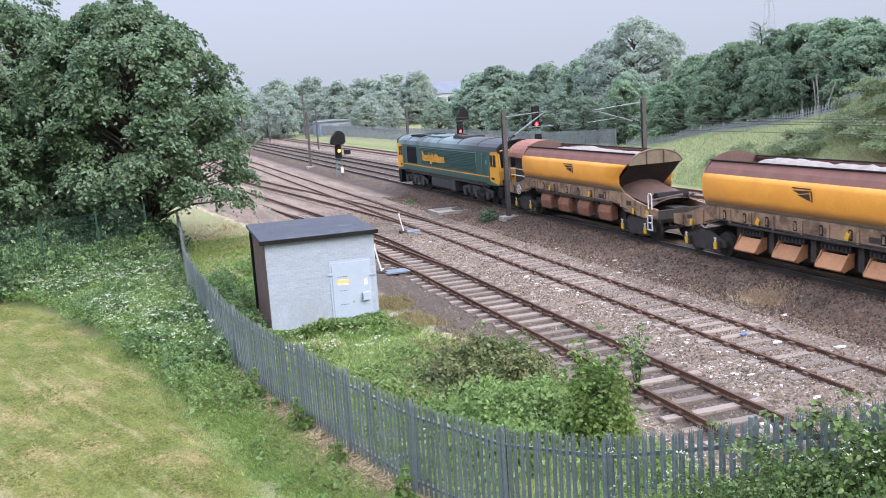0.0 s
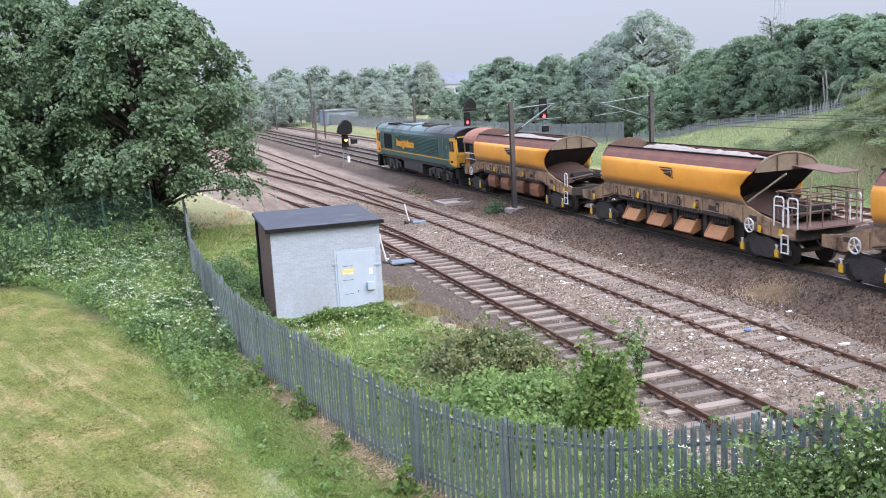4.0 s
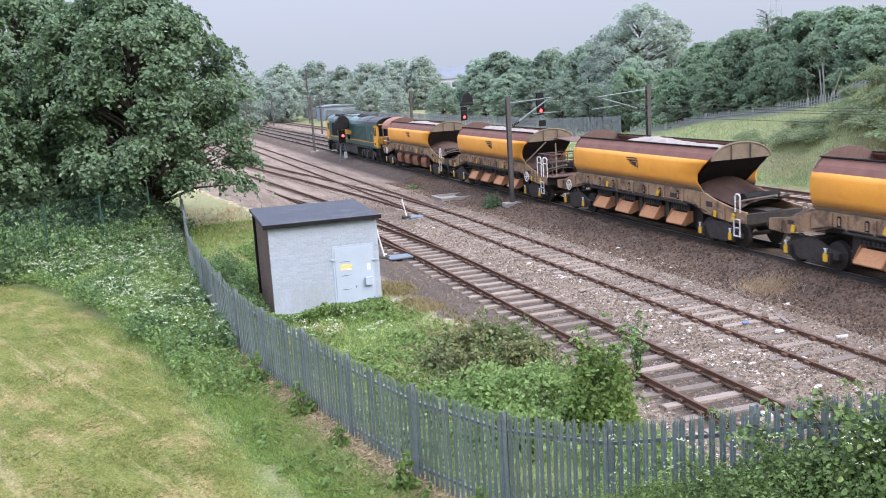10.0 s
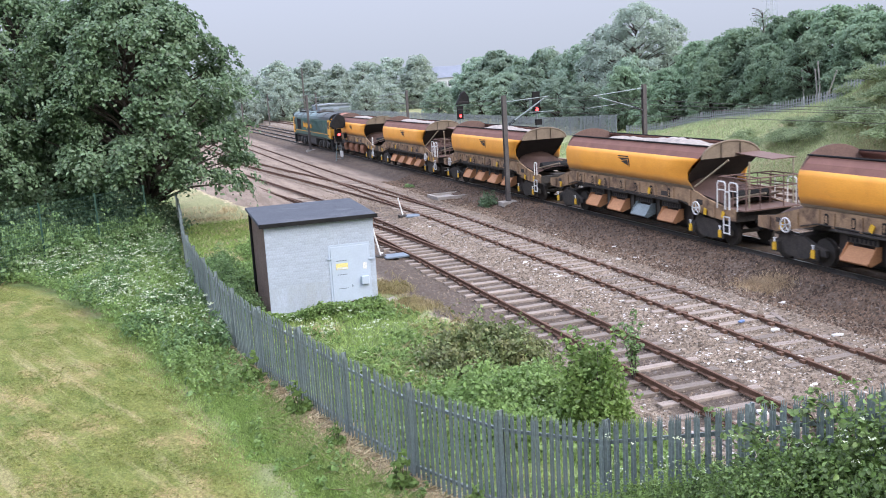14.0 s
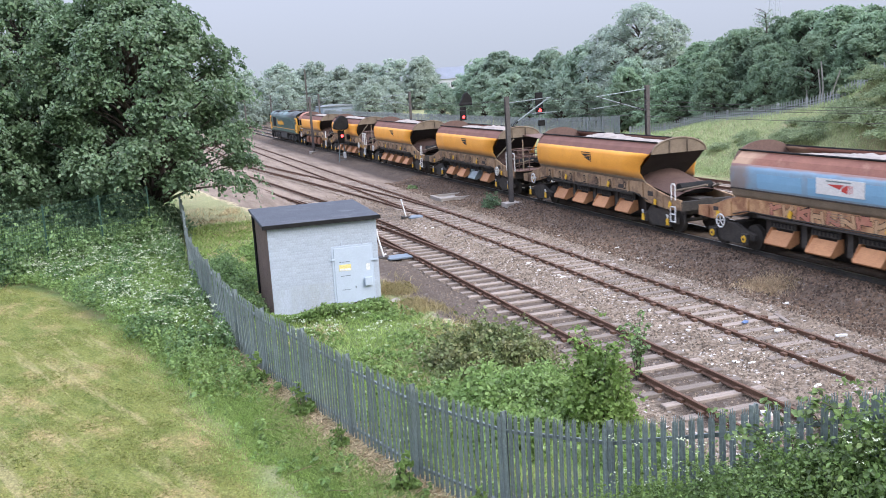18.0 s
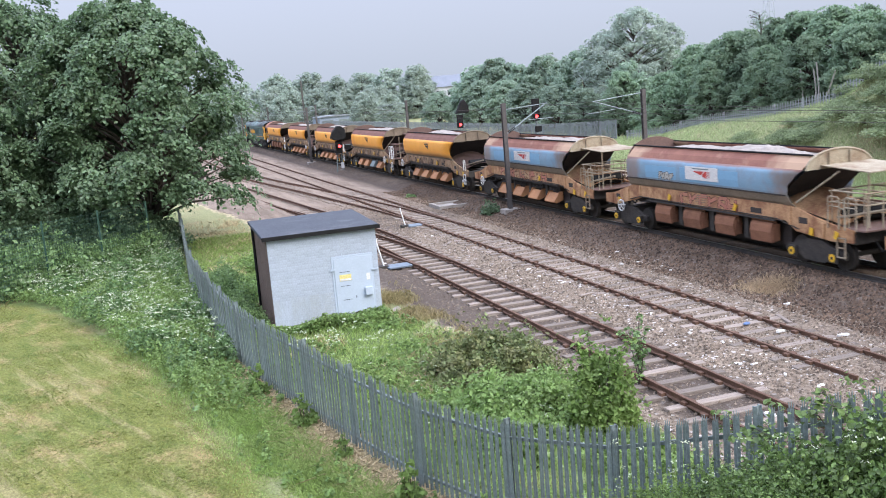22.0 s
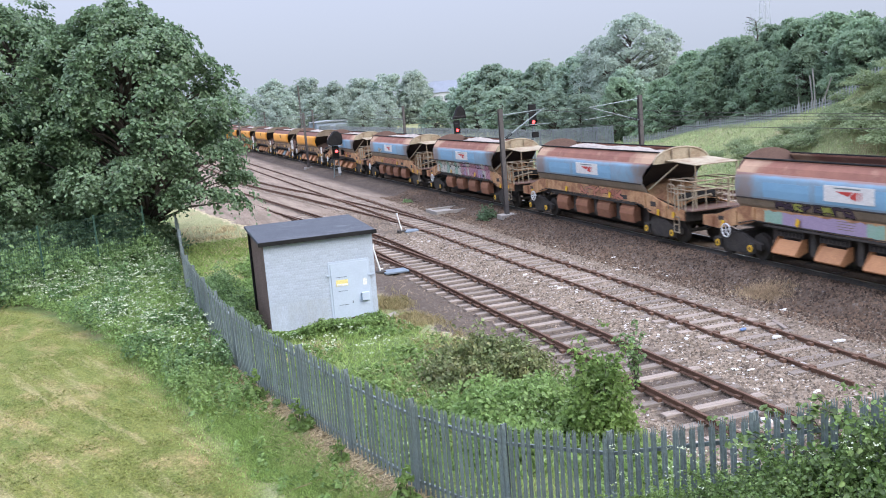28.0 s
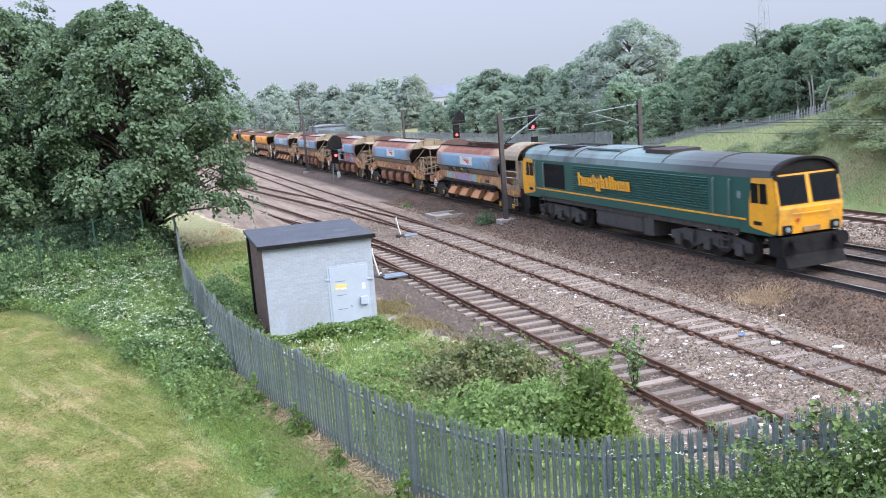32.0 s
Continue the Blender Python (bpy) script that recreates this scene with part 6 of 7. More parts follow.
                disc(bm, (s * 1.305, y + k, 0.46), (1, 0, 0), 0.05, 0.012, 10)
                part("cap_boss", bm, DARKSTEEL, bg)
    return bg


def load_heap(parent, y0, y1, seed):
    rng = random.Random(seed)
    nx, ny = 9, 34
    vs, fs = [], []
    for j in range(ny):
        for i in range(nx):
            u, v = i / (nx - 1) * 2 - 1, j / (ny - 1)
            hump = 3.42 + 0.28 * (1 - u * u) * (0.55 + 0.45 * math.sin(v * 9 + seed) * math.sin(v * 3.1 + 2 * seed)) + rng.uniform(-0.045, 0.045)
            vs.append((u * 1.0, y0 + (y1 - y0) * v, hump - 0.35 * (abs(v - 0.5) * 2) ** 6))
            if i and j:
                a = j * nx + i
                fs.append((a - nx - 1, a - nx, a, a - 1))
    me = bpy.data.meshes.new("ballast_load")
    me.from_pydata(vs, [], fs)
    me.materials.append(LOAD)
    ob = new("ballast_load", me)
    ob.parent = parent


def handwheel(parent, y, z, mat):
    bm = B()
    n = 14
    ring = [Vector((-1.4, y + 0.24 * math.cos(2 * math.pi * i / n), z + 0.24 * math.sin(2 * math.pi * i / n))) for i in range(n + 1)]
    bent(bm, ring, 0.028, 6)
    for i in range(0, n, 3):
        tube(bm, (-1.4, y, z), ring[i], 0.02, 5)
    tube(bm, (-1.4, y, z), (-1.2, y, z), 0.03, 6)
    part("handwheel", bm, mat, parent, "white handwheel")


def step_ladder(parent, s, y, mat):
    bm = B()
    x = s * 1.3
    for yy in (y - 0.17, y + 0.17):
        tube(bm, (x, yy, 0.52), (x, yy, 1.16), 0.03, 6)
    for z in (0.54, 0.84, 1.14):
        tube(bm, (x, y - 0.17, z), (x, y + 0.17, z), 0.026, 6)
    part("step_ladder", bm, mat, parent, "white-painted step ladder")


def grab_hoop(parent, s, y, w, z1, mat, bars=0):
    bm = B()
    x = s * 1.27
    bent(bm, [(x, y - w, 1.4), (x, y - w, z1 - 0.08), (x, y - w + 0.07, z1), (x, y + w - 0.07, z1), (x, y + w, z1 - 0.08), (x, y + w, 1.4)], 0.026, 6)
    for k in range(bars):
        z = z1 - 0.3 - 0.3 * k
        tube(bm, (x, y - w, z), (x, y + w, z), 0.02, 6)
    part("grab_rail", bm, mat, parent)


def hopper_wagon(blue=False, platform=False, hood=0, mark=True, seed=1, rusty=False, loaded=True):
    lab = ("faded blue ballast hopper wagon with rusty top and tan frame" if blue else "orange ballast hopper wagon with a brown top band, loaded with stone")
    t = thing("hopper_wagon", lab, "wagon", group="wagons of the ballast train")
    paint, band, frame_mat = (BLUE, BANDRUST, RUSTTAN) if blue else (ORANGE, BROWNBAND, TAN)
    end_mat = CREAM if blue else SHADETAN
    rail_mat = CREAM if blue else WHITE
    rng = random.Random(seed)
    y0, y1 = -5.55, 5.4
    bm = B()
    shell(bm, SIDE[1:], y0, y1, 6, 1)
    hop = part("hopper", bm, paint, t, smooth=True)
    bm = B()
    shell(bm, [(1.0, 1.6), (1.08, 1.8), (1.25, 2.02), (1.335, 2.24)] if blue else [(1.0, 1.6), (1.08, 1.8), (1.215, 1.97), (1.26, 2.05)], y0 + 0.02, y1 - 0.003, 6, 1)
    for v in bm.verts:
        v.co.x *= 1.006
    part("hopper_skirt", bm, DUST, hop)
    bm = B()
    shell(bm, [(1.30, 3.14), (1.17, 3.34), (1.0, 3.5), (0.98, 3.56)], y0, y1, 6, 1)
    part("top_band", bm, band, hop)
    bm = B()
    for s in (-1, 1):
        bent(bm, [(s * 0.98, y0, 3.58), (s * 0.98, y1, 3.58)], 0.035, 6)
    part("rim", bm, BLACK, hop)
    if loaded:
        load_heap(t, y0 + 1.0, y1 - 0.9, seed)
    else:
        bm = B()
        box(bm, -1.15, 1.15, y0 + 1.0, y1 - 0.9, 1.9, 1.95)
        part("hopper_floor", bm, HOLLOW, t)
    # arched ends
    bm = B()
    prism(bm, arch_poly(1.27, 3.12, 0.74), "y", y1 - 0.1, y1 - 0.04)
    part("end_plate", bm, SLOPE, t, "rusty arched end plate")
    bm = B()
    prism(bm, arch_poly(1.29, 3.12, 0.60), "y", y0 - 0.06, y0)
    ep = part("end_plate", bm, end_mat, t, "cream arched end plate with ribs")
    bm = B()
    for x in (-0.42, 0.42):
        box(bm, x - 0.04, x + 0.04, y0 - 0.13, y0 - 0.06, 3.13, 3.64)
    n = 14
    bent(bm, [(1.3 * math.cos(math.pi * i / n), y0 - 0.05, 3.12 + 0.61 * math.sin(math.pi * i / n)) for i in range(n + 1)], 0.045, 6)
    part("rib", bm, end_mat, ep)
    # slope sheets under both ends; the hollow's shade is put into their dark colour
    for yy, d in ((y0, 1), (y1, -1)):
        bm = B()
        v0 = [bm.verts.new((s * 1.27, yy, 3.12)) for s in (-1, 1)]
        v1 = [bm.verts.new((s * 1.3, yy + d * 0.7, 2.6)) for s in (-1, 1)]
        v2 = [bm.verts.new((s * 1.02, yy + d * 1.5, 1.8)) for s in (-1, 1)]
        bm.faces.new((v0[0], v0[1], v1[1], v1[0]))
        bm.faces.new((v1[0], v1[1], v2[1], v2[0]))
        bmesh.ops.solidify(bm, geom=bm.faces[:], thickness=0.04)
        part("slope_sheet", bm, HOLLOW, t)
    # shedding plate over the rear bogie: a shallow half cone that widens to the hopper
    bm = B()
    g = []
    for k in range(5):
        f = k / 4
        y, w, zc = -4.4 - 2.65 * f, 1.2 - 0.1 * f, 1.97 - 0.47 * f
        g.append([bm.verts.new((w * u, y, zc + (0.5 - 0.25 * f) * (1 - u * u))) for u in (-1, -0.6, -0.2, 0.2, 0.6, 1)])
    for a, b in zip(g, g[1:]):
        for i in range(5):
            bm.faces.new((a[i], a[i + 1], b[i + 1], b[i]))
    bmesh.ops.solidify(bm, geom=bm.faces[:], thickness=0.03)
    part("shedding_plate", bm, RUSTTAN if blue else SLOPE, t, smooth=True)
    bm = B()
    g = []
    for k in range(4):
        f = k / 3
        y, w, zc = 4.6 + 2.4 * f, 1.15 - 0.4 * f, 2.0 - 0.5 * f
        g.append([bm.verts.new((w * u, y, zc + 0.15 * (1 - u * u))) for u in (-1, -0.4, 0.4, 1)])
    for a, b in zip(g, g[1:]):
        for i in range(3):
            bm.faces.new((a[i], a[i + 1], b[i + 1], b[i]))
    bmesh.ops.solidify(bm, geom=bm.faces[:], thickness=0.03)
    part("shedding_plate", bm, SLOPE, t)
    if blue:
        bm = B()
        shell(bm, [(1.33, 2.235), (1.37, 2.25), (1.37, 2.285), (1.345, 2.29)], y0 + 0.9, y1 - 0.01, 1)
        part("hopper_lip", bm, HOLLOW, hop, "dark lip along the hopper's foot")
    # side frames
    poly = [(-7.55, 1.02), (-7.55, 1.42), (-6.6, 1.52), (-5.7, 1.70), (-5.1, 1.88), (-4.4, 1.93), (5.2, 1.93), (5.9, 1.74), (6.7, 1.5), (7.55, 1.4), (7.55, 1.02), (6.6, 0.98), (6.0, 1.12), (5.0, 1.3), (4.35, 1.5), (4.0, 1.45), (-4.0, 1.38), (-4.5, 1.42), (-5.0, 1.12), (-6.6, 0.98)]
    for s in (-1, 1):
        bm = B()
        prism(bm, poly, "x", s * 1.16, s * 1.24)
        fr = part("side_frame", bm, frame_mat, t)
        for k, y in enumerate(() if blue else (3.9, 2.75, 1.55, 0.15, -1.05, -2.3, -3.6)):
            bm = B()
            box(bm, s * 1.245 if s > 0 else -1.285, 1.285 if s > 0 else -1.245, y - 0.05, y + 0.05, 1.42, 1.88)
            part("frame_rib", bm, frame_mat, fr)
            bm = B()
            prism(bm, [(y + 0.34 + a, 1.66 + 0.75 * b) for a, b in ((-0.09, -0.22), (0.09, -0.22), (0.09, 0.18), (0.05, 0.23), (-0.05, 0.23), (-0.09, 0.18))], "x", s * 1.243, s * 1.25)
            sl = part("slot", bm, BLACK, fr)
            bm = B()
            prism(bm, [(y + 0.34 + a, 1.66 + 0.75 * b) for a, b in ((-0.045, -0.16), (0.045, -0.16), (0.045, 0.15), (-0.045, 0.15))], "x", s * 1.2505, s * 1.256)
            part("slot_plate", bm, frame_mat, sl)
        # stiffeners, dark plates that paint shaded openings, and the brake pipe along the frame
        for y, wy, za, zb in ((5.55, 0.05, 1.22, 1.74), (4.55, 0.04, 1.5, 1.92), (-4.75, 0.05, 1.3, 1.88), (-6.3, 0.04, 1.05, 1.5), (6.9, 0.04, 1.06, 1.42)):
            bm = B()
            box(bm, s * 1.244 if s > 0 else -1.29, 1.29 if s > 0 else -1.244, y - wy, y + wy, za, zb)
            part("stiffener", bm, frame_mat, fr)
        for y, wy, za, zb in ((-5.35, 0.2, 1.4, 1.6), (6.45, 0.16, 1.3, 1.45), (-3.0, 0.3, 1.52, 1.7)):
            bm = B()
            box(bm, s * 1.2415 if s > 0 else -1.2475, 1.2475 if s > 0 else -1.2415, y - wy, y + wy, za, zb)
            part("dark_opening_plate", bm, HOLLOW, fr, "dark plate that paints a shaded opening on the frame")
        bm = B()
        bent(bm, [(s * 1.27, 5.4, 1.3), (s * 1.27, 4.6, 1.47), (s * 1.27, -4.1, 1.44), (s * 1.27, -5.2, 1.2)], 0.02, 5)
        part("brake_pipe", bm, DARKSTEEL, fr)
        bm = B()
        box(bm, s * 1.2 if s > 0 else -1.3, 1.3 if s > 0 else -1.2, -4.0, 4.0, 1.34, 1.41)
        part("flange", bm, DARKSTEEL, fr)
        for y, z, a in ((6.25, 1.2, 20), (-5.8, 1.2, 20), (2.3, 1.62, 40), (-1.9, 1.62, 40), (-6.9, 1.2, 30)):
            bm = B()
            box(bm, -0.015, 0.015, -0.08, 0.08, -0.12, 0.12, pose(s * 1.31, y, z, a * 0.6, 0, 0))
            part("fitting", bm, TAGYELLOW, fr)
    bm = B()
    box(bm, -1.15, 1.15, -4.3, 4.6, 1.45, 1.75)
    box(bm, -0.35, 0.35, -7.5, 7.5, 1.05, 1.4)
    for y in (-7.45, 7.45):
        box(bm, -1.2, 1.2, y - 0.1, y + 0.1, 0.98, 1.35)
    part("underframe", bm, DARKSTEEL, t)
    # door chutes along each side
    tall_chutes = rusty or seed in (27, 28, 29)
    orange_chutes = not tall_chutes
    for s in (-1, 1):
        for k, y in enumerate((2.85, 0.83, -1.22, -3.27)):
            bm = B()
            if tall_chutes:
                poly = [(-1.14, 1.24), (-1.19, 1.25), (-1.27, 1.14), (-1.31, 0.92), (-1.25, 0.56), (-1.19, 0.56), (-1.25, 0.92)]
            else:
                poly = [(-1.08, 0.92), (-1.12, 0.97), (-1.47, 0.55), (-1.43, 0.5)]
            prism(bm, [(s * -a, b) for a, b in poly], "y", y - 0.56, y + 0.56)
            m = CHUTE if orange_chutes else RUSTCHUTE
            if orange_chutes and k == 2 and seed == 2:
                m = STEEL
            ch = part("door_chute", bm, m, t)
            for e in (-0.58, 0.58):
                bm = B()
                cheek = ((0.95, 1.2), (1.17, 1.2), (1.26, 0.95), (1.22, 0.6), (0.95, 0.62)) if tall_chutes else ((0.95, 1.05), (1.16, 1.05), (1.44, 0.6), (1.36, 0.47), (0.95, 0.62))
                prism(bm, [(s * a, b) for a, b in cheek], "y", y + e - 0.015, y + e + 0.015)
                part("cheek", bm, m, ch)
            bm = B()
            box(bm, s * 1.1 if s > 0 else -1.14, 1.14 if s > 0 else -1.1, y - 0.64, y + 0.64, 1.06, 1.3)
            part("seal_strip", bm, DARKSTEEL if orange_chutes else RUSTCHUTE, ch)
            bm = B()
            for j in range(7):
                yy = y - 0.54 + 0.18 * j
                box(bm, s * 1.142 if s > 0 else -1.155, 1.155 if s > 0 else -1.142, yy - 0.035, yy + 0.035, 1.1, 1.22)
            box(bm, s * 1.142 if s > 0 else -1.148, 1.148 if s > 0 else -1.142, y - 0.6, y + 0.6, 1.22, 1.25)
            part("toothed_edge", bm, BLACK, ch)
        for y in (1.85, -0.2, -2.25):
            bm = B()
            box(bm, s * 0.6 if s > 0 else -1.1, 1.1 if s > 0 else -0.6, y - 0.12, y + 0.12, 0.55, 1.4)
            part("door_ram", bm, DARKSTEEL, t)
    bm = B()
    box(bm, -0.75, 0.75, -4.2, 4.2, 0.42, 1.45)
    part("door_gear", bm, HOLLOW, t)
    for y in (5.7, -5.75):
        bogie(t, y, round_caps=blue)
    # couplings, hoses and pipes
    for y, d in ((7.55, 1), (-7.55, -1)):
        bm = B()
        box(bm, -0.12, 0.12, min(y, y + d * 0.6), max(y, y + d * 0.6), 0.9, 1.15)
        part("coupling", bm, DARKSTEEL, t)
        for s in (-1, 1):
            bm = B()
            bent(bm, [(s * 0.4, y, 1.0), (s * 0.42, y + d * 0.3, 0.7), (s * 0.35, y + d * 0.58, 0.85)], 0.035, 6)
            part("brake_hose", bm, BLACK, t)
    bm = B()
    tube(bm, (-0.75, -6.7, 1.75), (0.75, -6.7, 1.75), 0.24, 12)
    part("air_tank", bm, BLACK, t)
    bm = B()
    for s in (-1, 1):
        tube(bm, (s * 1.0, -6.2, 1.6), (s * 0.3, -8.0, 2.0), 0.05, 6)
    part("pipe", bm, CREAM if blue else DUST, t)
    # ladders, rails and wheel
    for s in (-1, 1):
        step_ladder(t, s, -7.1, rail_mat)
    grab_hoop(t, -1, -7.1, 0.14, 2.05, rail_mat)
    handwheel(t, 5.95 if (blue or not platform) else -5.35, 1.0 if blue else 1.28, WHITE)
    if platform:
        for s in (-1, 1):
            for y in (-6.75, -7.45):
                grab_hoop(t, s, y, 0.24, 2.4, rail_mat, 1)
        for x in (-1.1, -0.5, 0.5, 1.1):
            bm = B()
            for z in (2.2, 2.55):
                tube(bm, (x, -6.48, z), (x, -7.97, z), 0.025, 6)
            for y in (-6.5, -7.2, -7.95):
                tube(bm, (x, y, 1.45), (x, y, 2.55), 0.022, 6)
            part("platform_railing", bm, CREAM if blue else SLOPE, t)
        for y in (-6.5, -7.95):
            for z in (2.2, 2.55):
                bm = B()
                tube(bm, (-1.2, y, z), (1.2, y, z), 0.025, 6)
                part("cross_rail", bm, CREAM if blue else SLOPE, t)
        bm = B()
        box(bm, -1.2, 1.2, -8.0, -6.45, 1.4, 1.45)
        part("platform", bm, SLOPE, t)
        bm = B()
        box(bm, -0.75 if blue else 0.2, 1.25, -7.7, -5.5, 0, 0.03)
        for v in bm.verts:
            v.co.z += 3.12 + 0.1 * (v.co.y + 7.7) / 2
        part("canopy_sheet", bm, CREAM if blue else SLOPE, t)
        for a, b in (((-1.2, -5.0, 2.05), (-0.7, -6.4, 3.1)), ((-0.7, -7.6, 1.45), (-0.7, -7.6, 3.12)), ((1.2, -7.6, 1.45), (1.2, -7.6, 3.12))):
            bm = B()
            tube(bm, a, b, 0.033, 6)
            part("canopy_stay", bm, CREAM, t)
    # arched housing at the outer end of the train
    if hood:
        ya, yb = sorted((hood * 5.35 if hood > 0 else -5.6, hood * 7.5))
        n = 12
        bm = B()
        outer = [(1.3 * math.cos(math.pi * i / n), 3.0 + 0.86 * math.sin(math.pi * i / n)) for i in range(n + 1)]
        inner = [(1.24 * math.cos(math.pi * i / n), 2.96 + 0.83 * math.sin(math.pi * i / n)) for i in range(n, -1, -1)]
        prism(bm, outer + inner, "y", ya, yb)
        hd = part("housing_roof", bm, CREAM if blue else REDRUST, t, "arched end housing roof", smooth=False)
        for x in (-1.2, 1.2):
            for z in (2.0, 2.35):
                bm = B()
                tube(bm, (x, ya + 0.1, z), (x, yb - 0.1, z), 0.024, 6)
                part("housing_rail", bm, WHITE, t)
        for x in (-1.22, 1.22):
            for y in (ya + 0.1, yb - 0.1):
                bm = B()
                box(bm, x - 0.035, x + 0.035, y - 0.035, y + 0.035, 1.4, 3.05)
                part("housing_post", bm, CREAM if blue else TAN, t)
            bm = B()
            box(bm, x - 0.03, x + 0.03, ya, yb, 1.4, 1.62)
            part("housing_side", bm, CREAM if blue else TAN, t)
        bm = B()
        box(bm, -0.95, 0.95, ya + 0.2, yb - (0.9 if blue else 0.2), 1.4, 2.9)
        part("engine", bm, CREAM if blue else HOLLOW, t, bevel=0.03)
    # markings
    for s in (-1, 1):
        x = 1.378
        if blue:
            for ya, yb, z0, z1 in ((1.7, 3.9, 2.36, 2.86), (-2.2, 1.4, 2.36, 2.9)):
                bm = B()
                shell(bm, [(1.358, z0), (1.38, 2.6), (1.376, z1)], ya, yb, 1)
                bmesh.ops.delete(bm, geom=[v for v in bm.verts if v.co.x * s < 0], context="VERTS")
                part("paint_patch", bm, LIGHTBLUE, hop)
            bm = B()
            box(bm, s * x - 0.012, s * x + 0.012, -1.05, 1.0, 2.46, 2.96)
            pn = part("name_panel", bm, PANEL, hop, "white panel with a red arrow mark")
            bm = B()
            for tri in ([(0.5, 2.79), (-0.22, 2.81), (-0.02, 2.66)], [(-0.12, 2.7), (-0.3, 2.81), (-0.38, 2.81), (-0.36, 2.55), (-0.1, 2.62)], [(-0.42, 2.81), (-0.47, 2.81), (-0.47, 2.56), (-0.44, 2.56)], [(-0.52, 2.81), (-0.56, 2.81), (-0.56, 2.58), (-0.54, 2.58)]):
                prism(bm, tri, "x", s * (x + 0.014), s * (x + 0.018))
            part("arrow_mark", bm, LOGORED, pn)
            bm = B()
            box(bm, s * (x + 0.016) - 0.002, s * (x + 0.016) + 0.002, -0.5, 0.55, 2.87, 2.91)
            part("lettering_bar", bm, STEEL, pn)
        elif mark:
            bm = B()
            for tri in ([(0.42, 2.86), (-0.42, 2.88), (-0.36, 2.83), (0.1, 2.76)], [(0.2, 2.72), (-0.34, 2.79), (-0.4, 2.56), (-0.12, 2.63)], [(-0.4, 2.88), (-0.47, 2.88), (-0.5, 2.52), (-0.45, 2.54)]):
                prism(bm, tri, "x", s * (x + 0.004), s * (x + 0.01))
            box(bm, s * (x + 0.006) - 0.004, s * (x + 0.006) + 0.004, -0.42, 0.45, 2.92, 2.96)
            part("arrow_mark", bm, HOLLOW, hop)
        bm = B()
        for k in range(4):
            y = 0.3
            box(bm, s * 1.247 - 0.003, s * 1.247 + 0.003, y - 0.5 + 0.05 * k, y + 0.3, 1.84 - 0.08 * k, 1.86 - 0.08 * k)
        part("lettering_bar", bm, DUST, t)
    return t


def painted(z):
    """How far out the wagon's side lies at a height: frame plate, then skirt, then hopper."""
    return lerp_at(z, ((1.93, 1.2425), (1.96, 1.215), (2.02, 1.262), (2.24, 1.349), (2.29, 1.376), (2.4, 1.372), (2.62, 1.385), (2.95, 1.378)))


def sprayed(name, polys, lift, mat, parent):
    """Flat shapes of paint laid close on the wagon's side; each is cut into narrow strips so that it follows the curve."""
    bm = B()
    for pts in polys:
        f = bm.faces.new([bm.verts.new((0, a, b)) for a, b in pts])
        zs = [b for _, b in pts]
        for z in np.arange(min(zs) + 0.08, max(zs), 0.08):
            bmesh.ops.bisect_plane(bm, geom=bm.verts[:] + bm.edges[:] + bm.faces[:], plane_co=(0, 0, z), plane_no=(0, 0, 1))
    for v in bm.verts:
        v.co.x = -painted(v.co.z) - lift
    return part(name, bm, mat, parent)


def graffiti(parent, seed, wash, fills, y0, y1, z0, z1, n):
    """A ragged wash of paint with overlapping angular letters on it, none of them readable."""
    rng = random.Random(seed)
    if wash:
        k = 16
        top = [(y1 + (y0 - y1) * i / k, z1 - rng.uniform(0.0, 0.16) * (z1 - z0)) for i in range(k + 1)]
        foot = [(y1 + (y0 - y1) * i / k, z0 + rng.uniform(0.0, 0.12) * (z1 - z0)) for i in range(k, -1, -1)]
        sprayed("painted_wash", [top + foot], 0.0015, wash, parent)
    wide = (y1 - y0) / max(1, n)

    def stroke(a, b, w):
        d = Vector((b[0] - a[0], b[1] - a[1])).normalized() * w
        return [(a[0] - d.y - d.x * 0.4, a[1] + d.x - d.y * 0.4), (b[0] - d.y + d.x * 0.4, b[1] + d.x + d.y * 0.4), (b[0] + d.y + d.x * 0.4, b[1] - d.x + d.y * 0.4), (a[0] + d.y - d.x * 0.4, a[1] - d.x - d.y * 0.4)]

    for k in range(n):
        y = y1 - wide * (k + 0.5)
        h = z1 - z0
        skew = rng.uniform(-0.1, 0.1)
        w = wide * 0.36
        hi, lo = z1 - rng.uniform(0.04, 0.14) * h, z0 + rng.uniform(0.06, 0.18) * h
        mid_z = (hi + lo) / 2 + rng.uniform(-0.1, 0.1) * h
        kind = rng.randrange(4)
        lines = [((y + w, lo), (y + w + skew, hi))]
        if kind != 1:
            lines.append(((y - w + skew, hi), (y + w * 0.6, rng.choice((hi, mid_z)))))
        if kind != 0:
            lines.append(((y + w * 0.8, mid_z), (y - w, rng.choice((lo, mid_z)))))
        if kind in (1, 3):
            lines.append(((y - w + skew, hi), (y - w, lo)))
        thick = min(0.3 * wide, 0.16 * h)
        step_out = 0.003 + 0.0016 * (k % 3)
        sprayed("painted_edge", [stroke(a, b, thick + 0.022) for a, b in lines], step_out, BLACK, parent)
        sprayed("painted_letter", [stroke(a, b, thick) for a, b in lines], step_out + 0.0008, fills[k % len(fills)], parent)


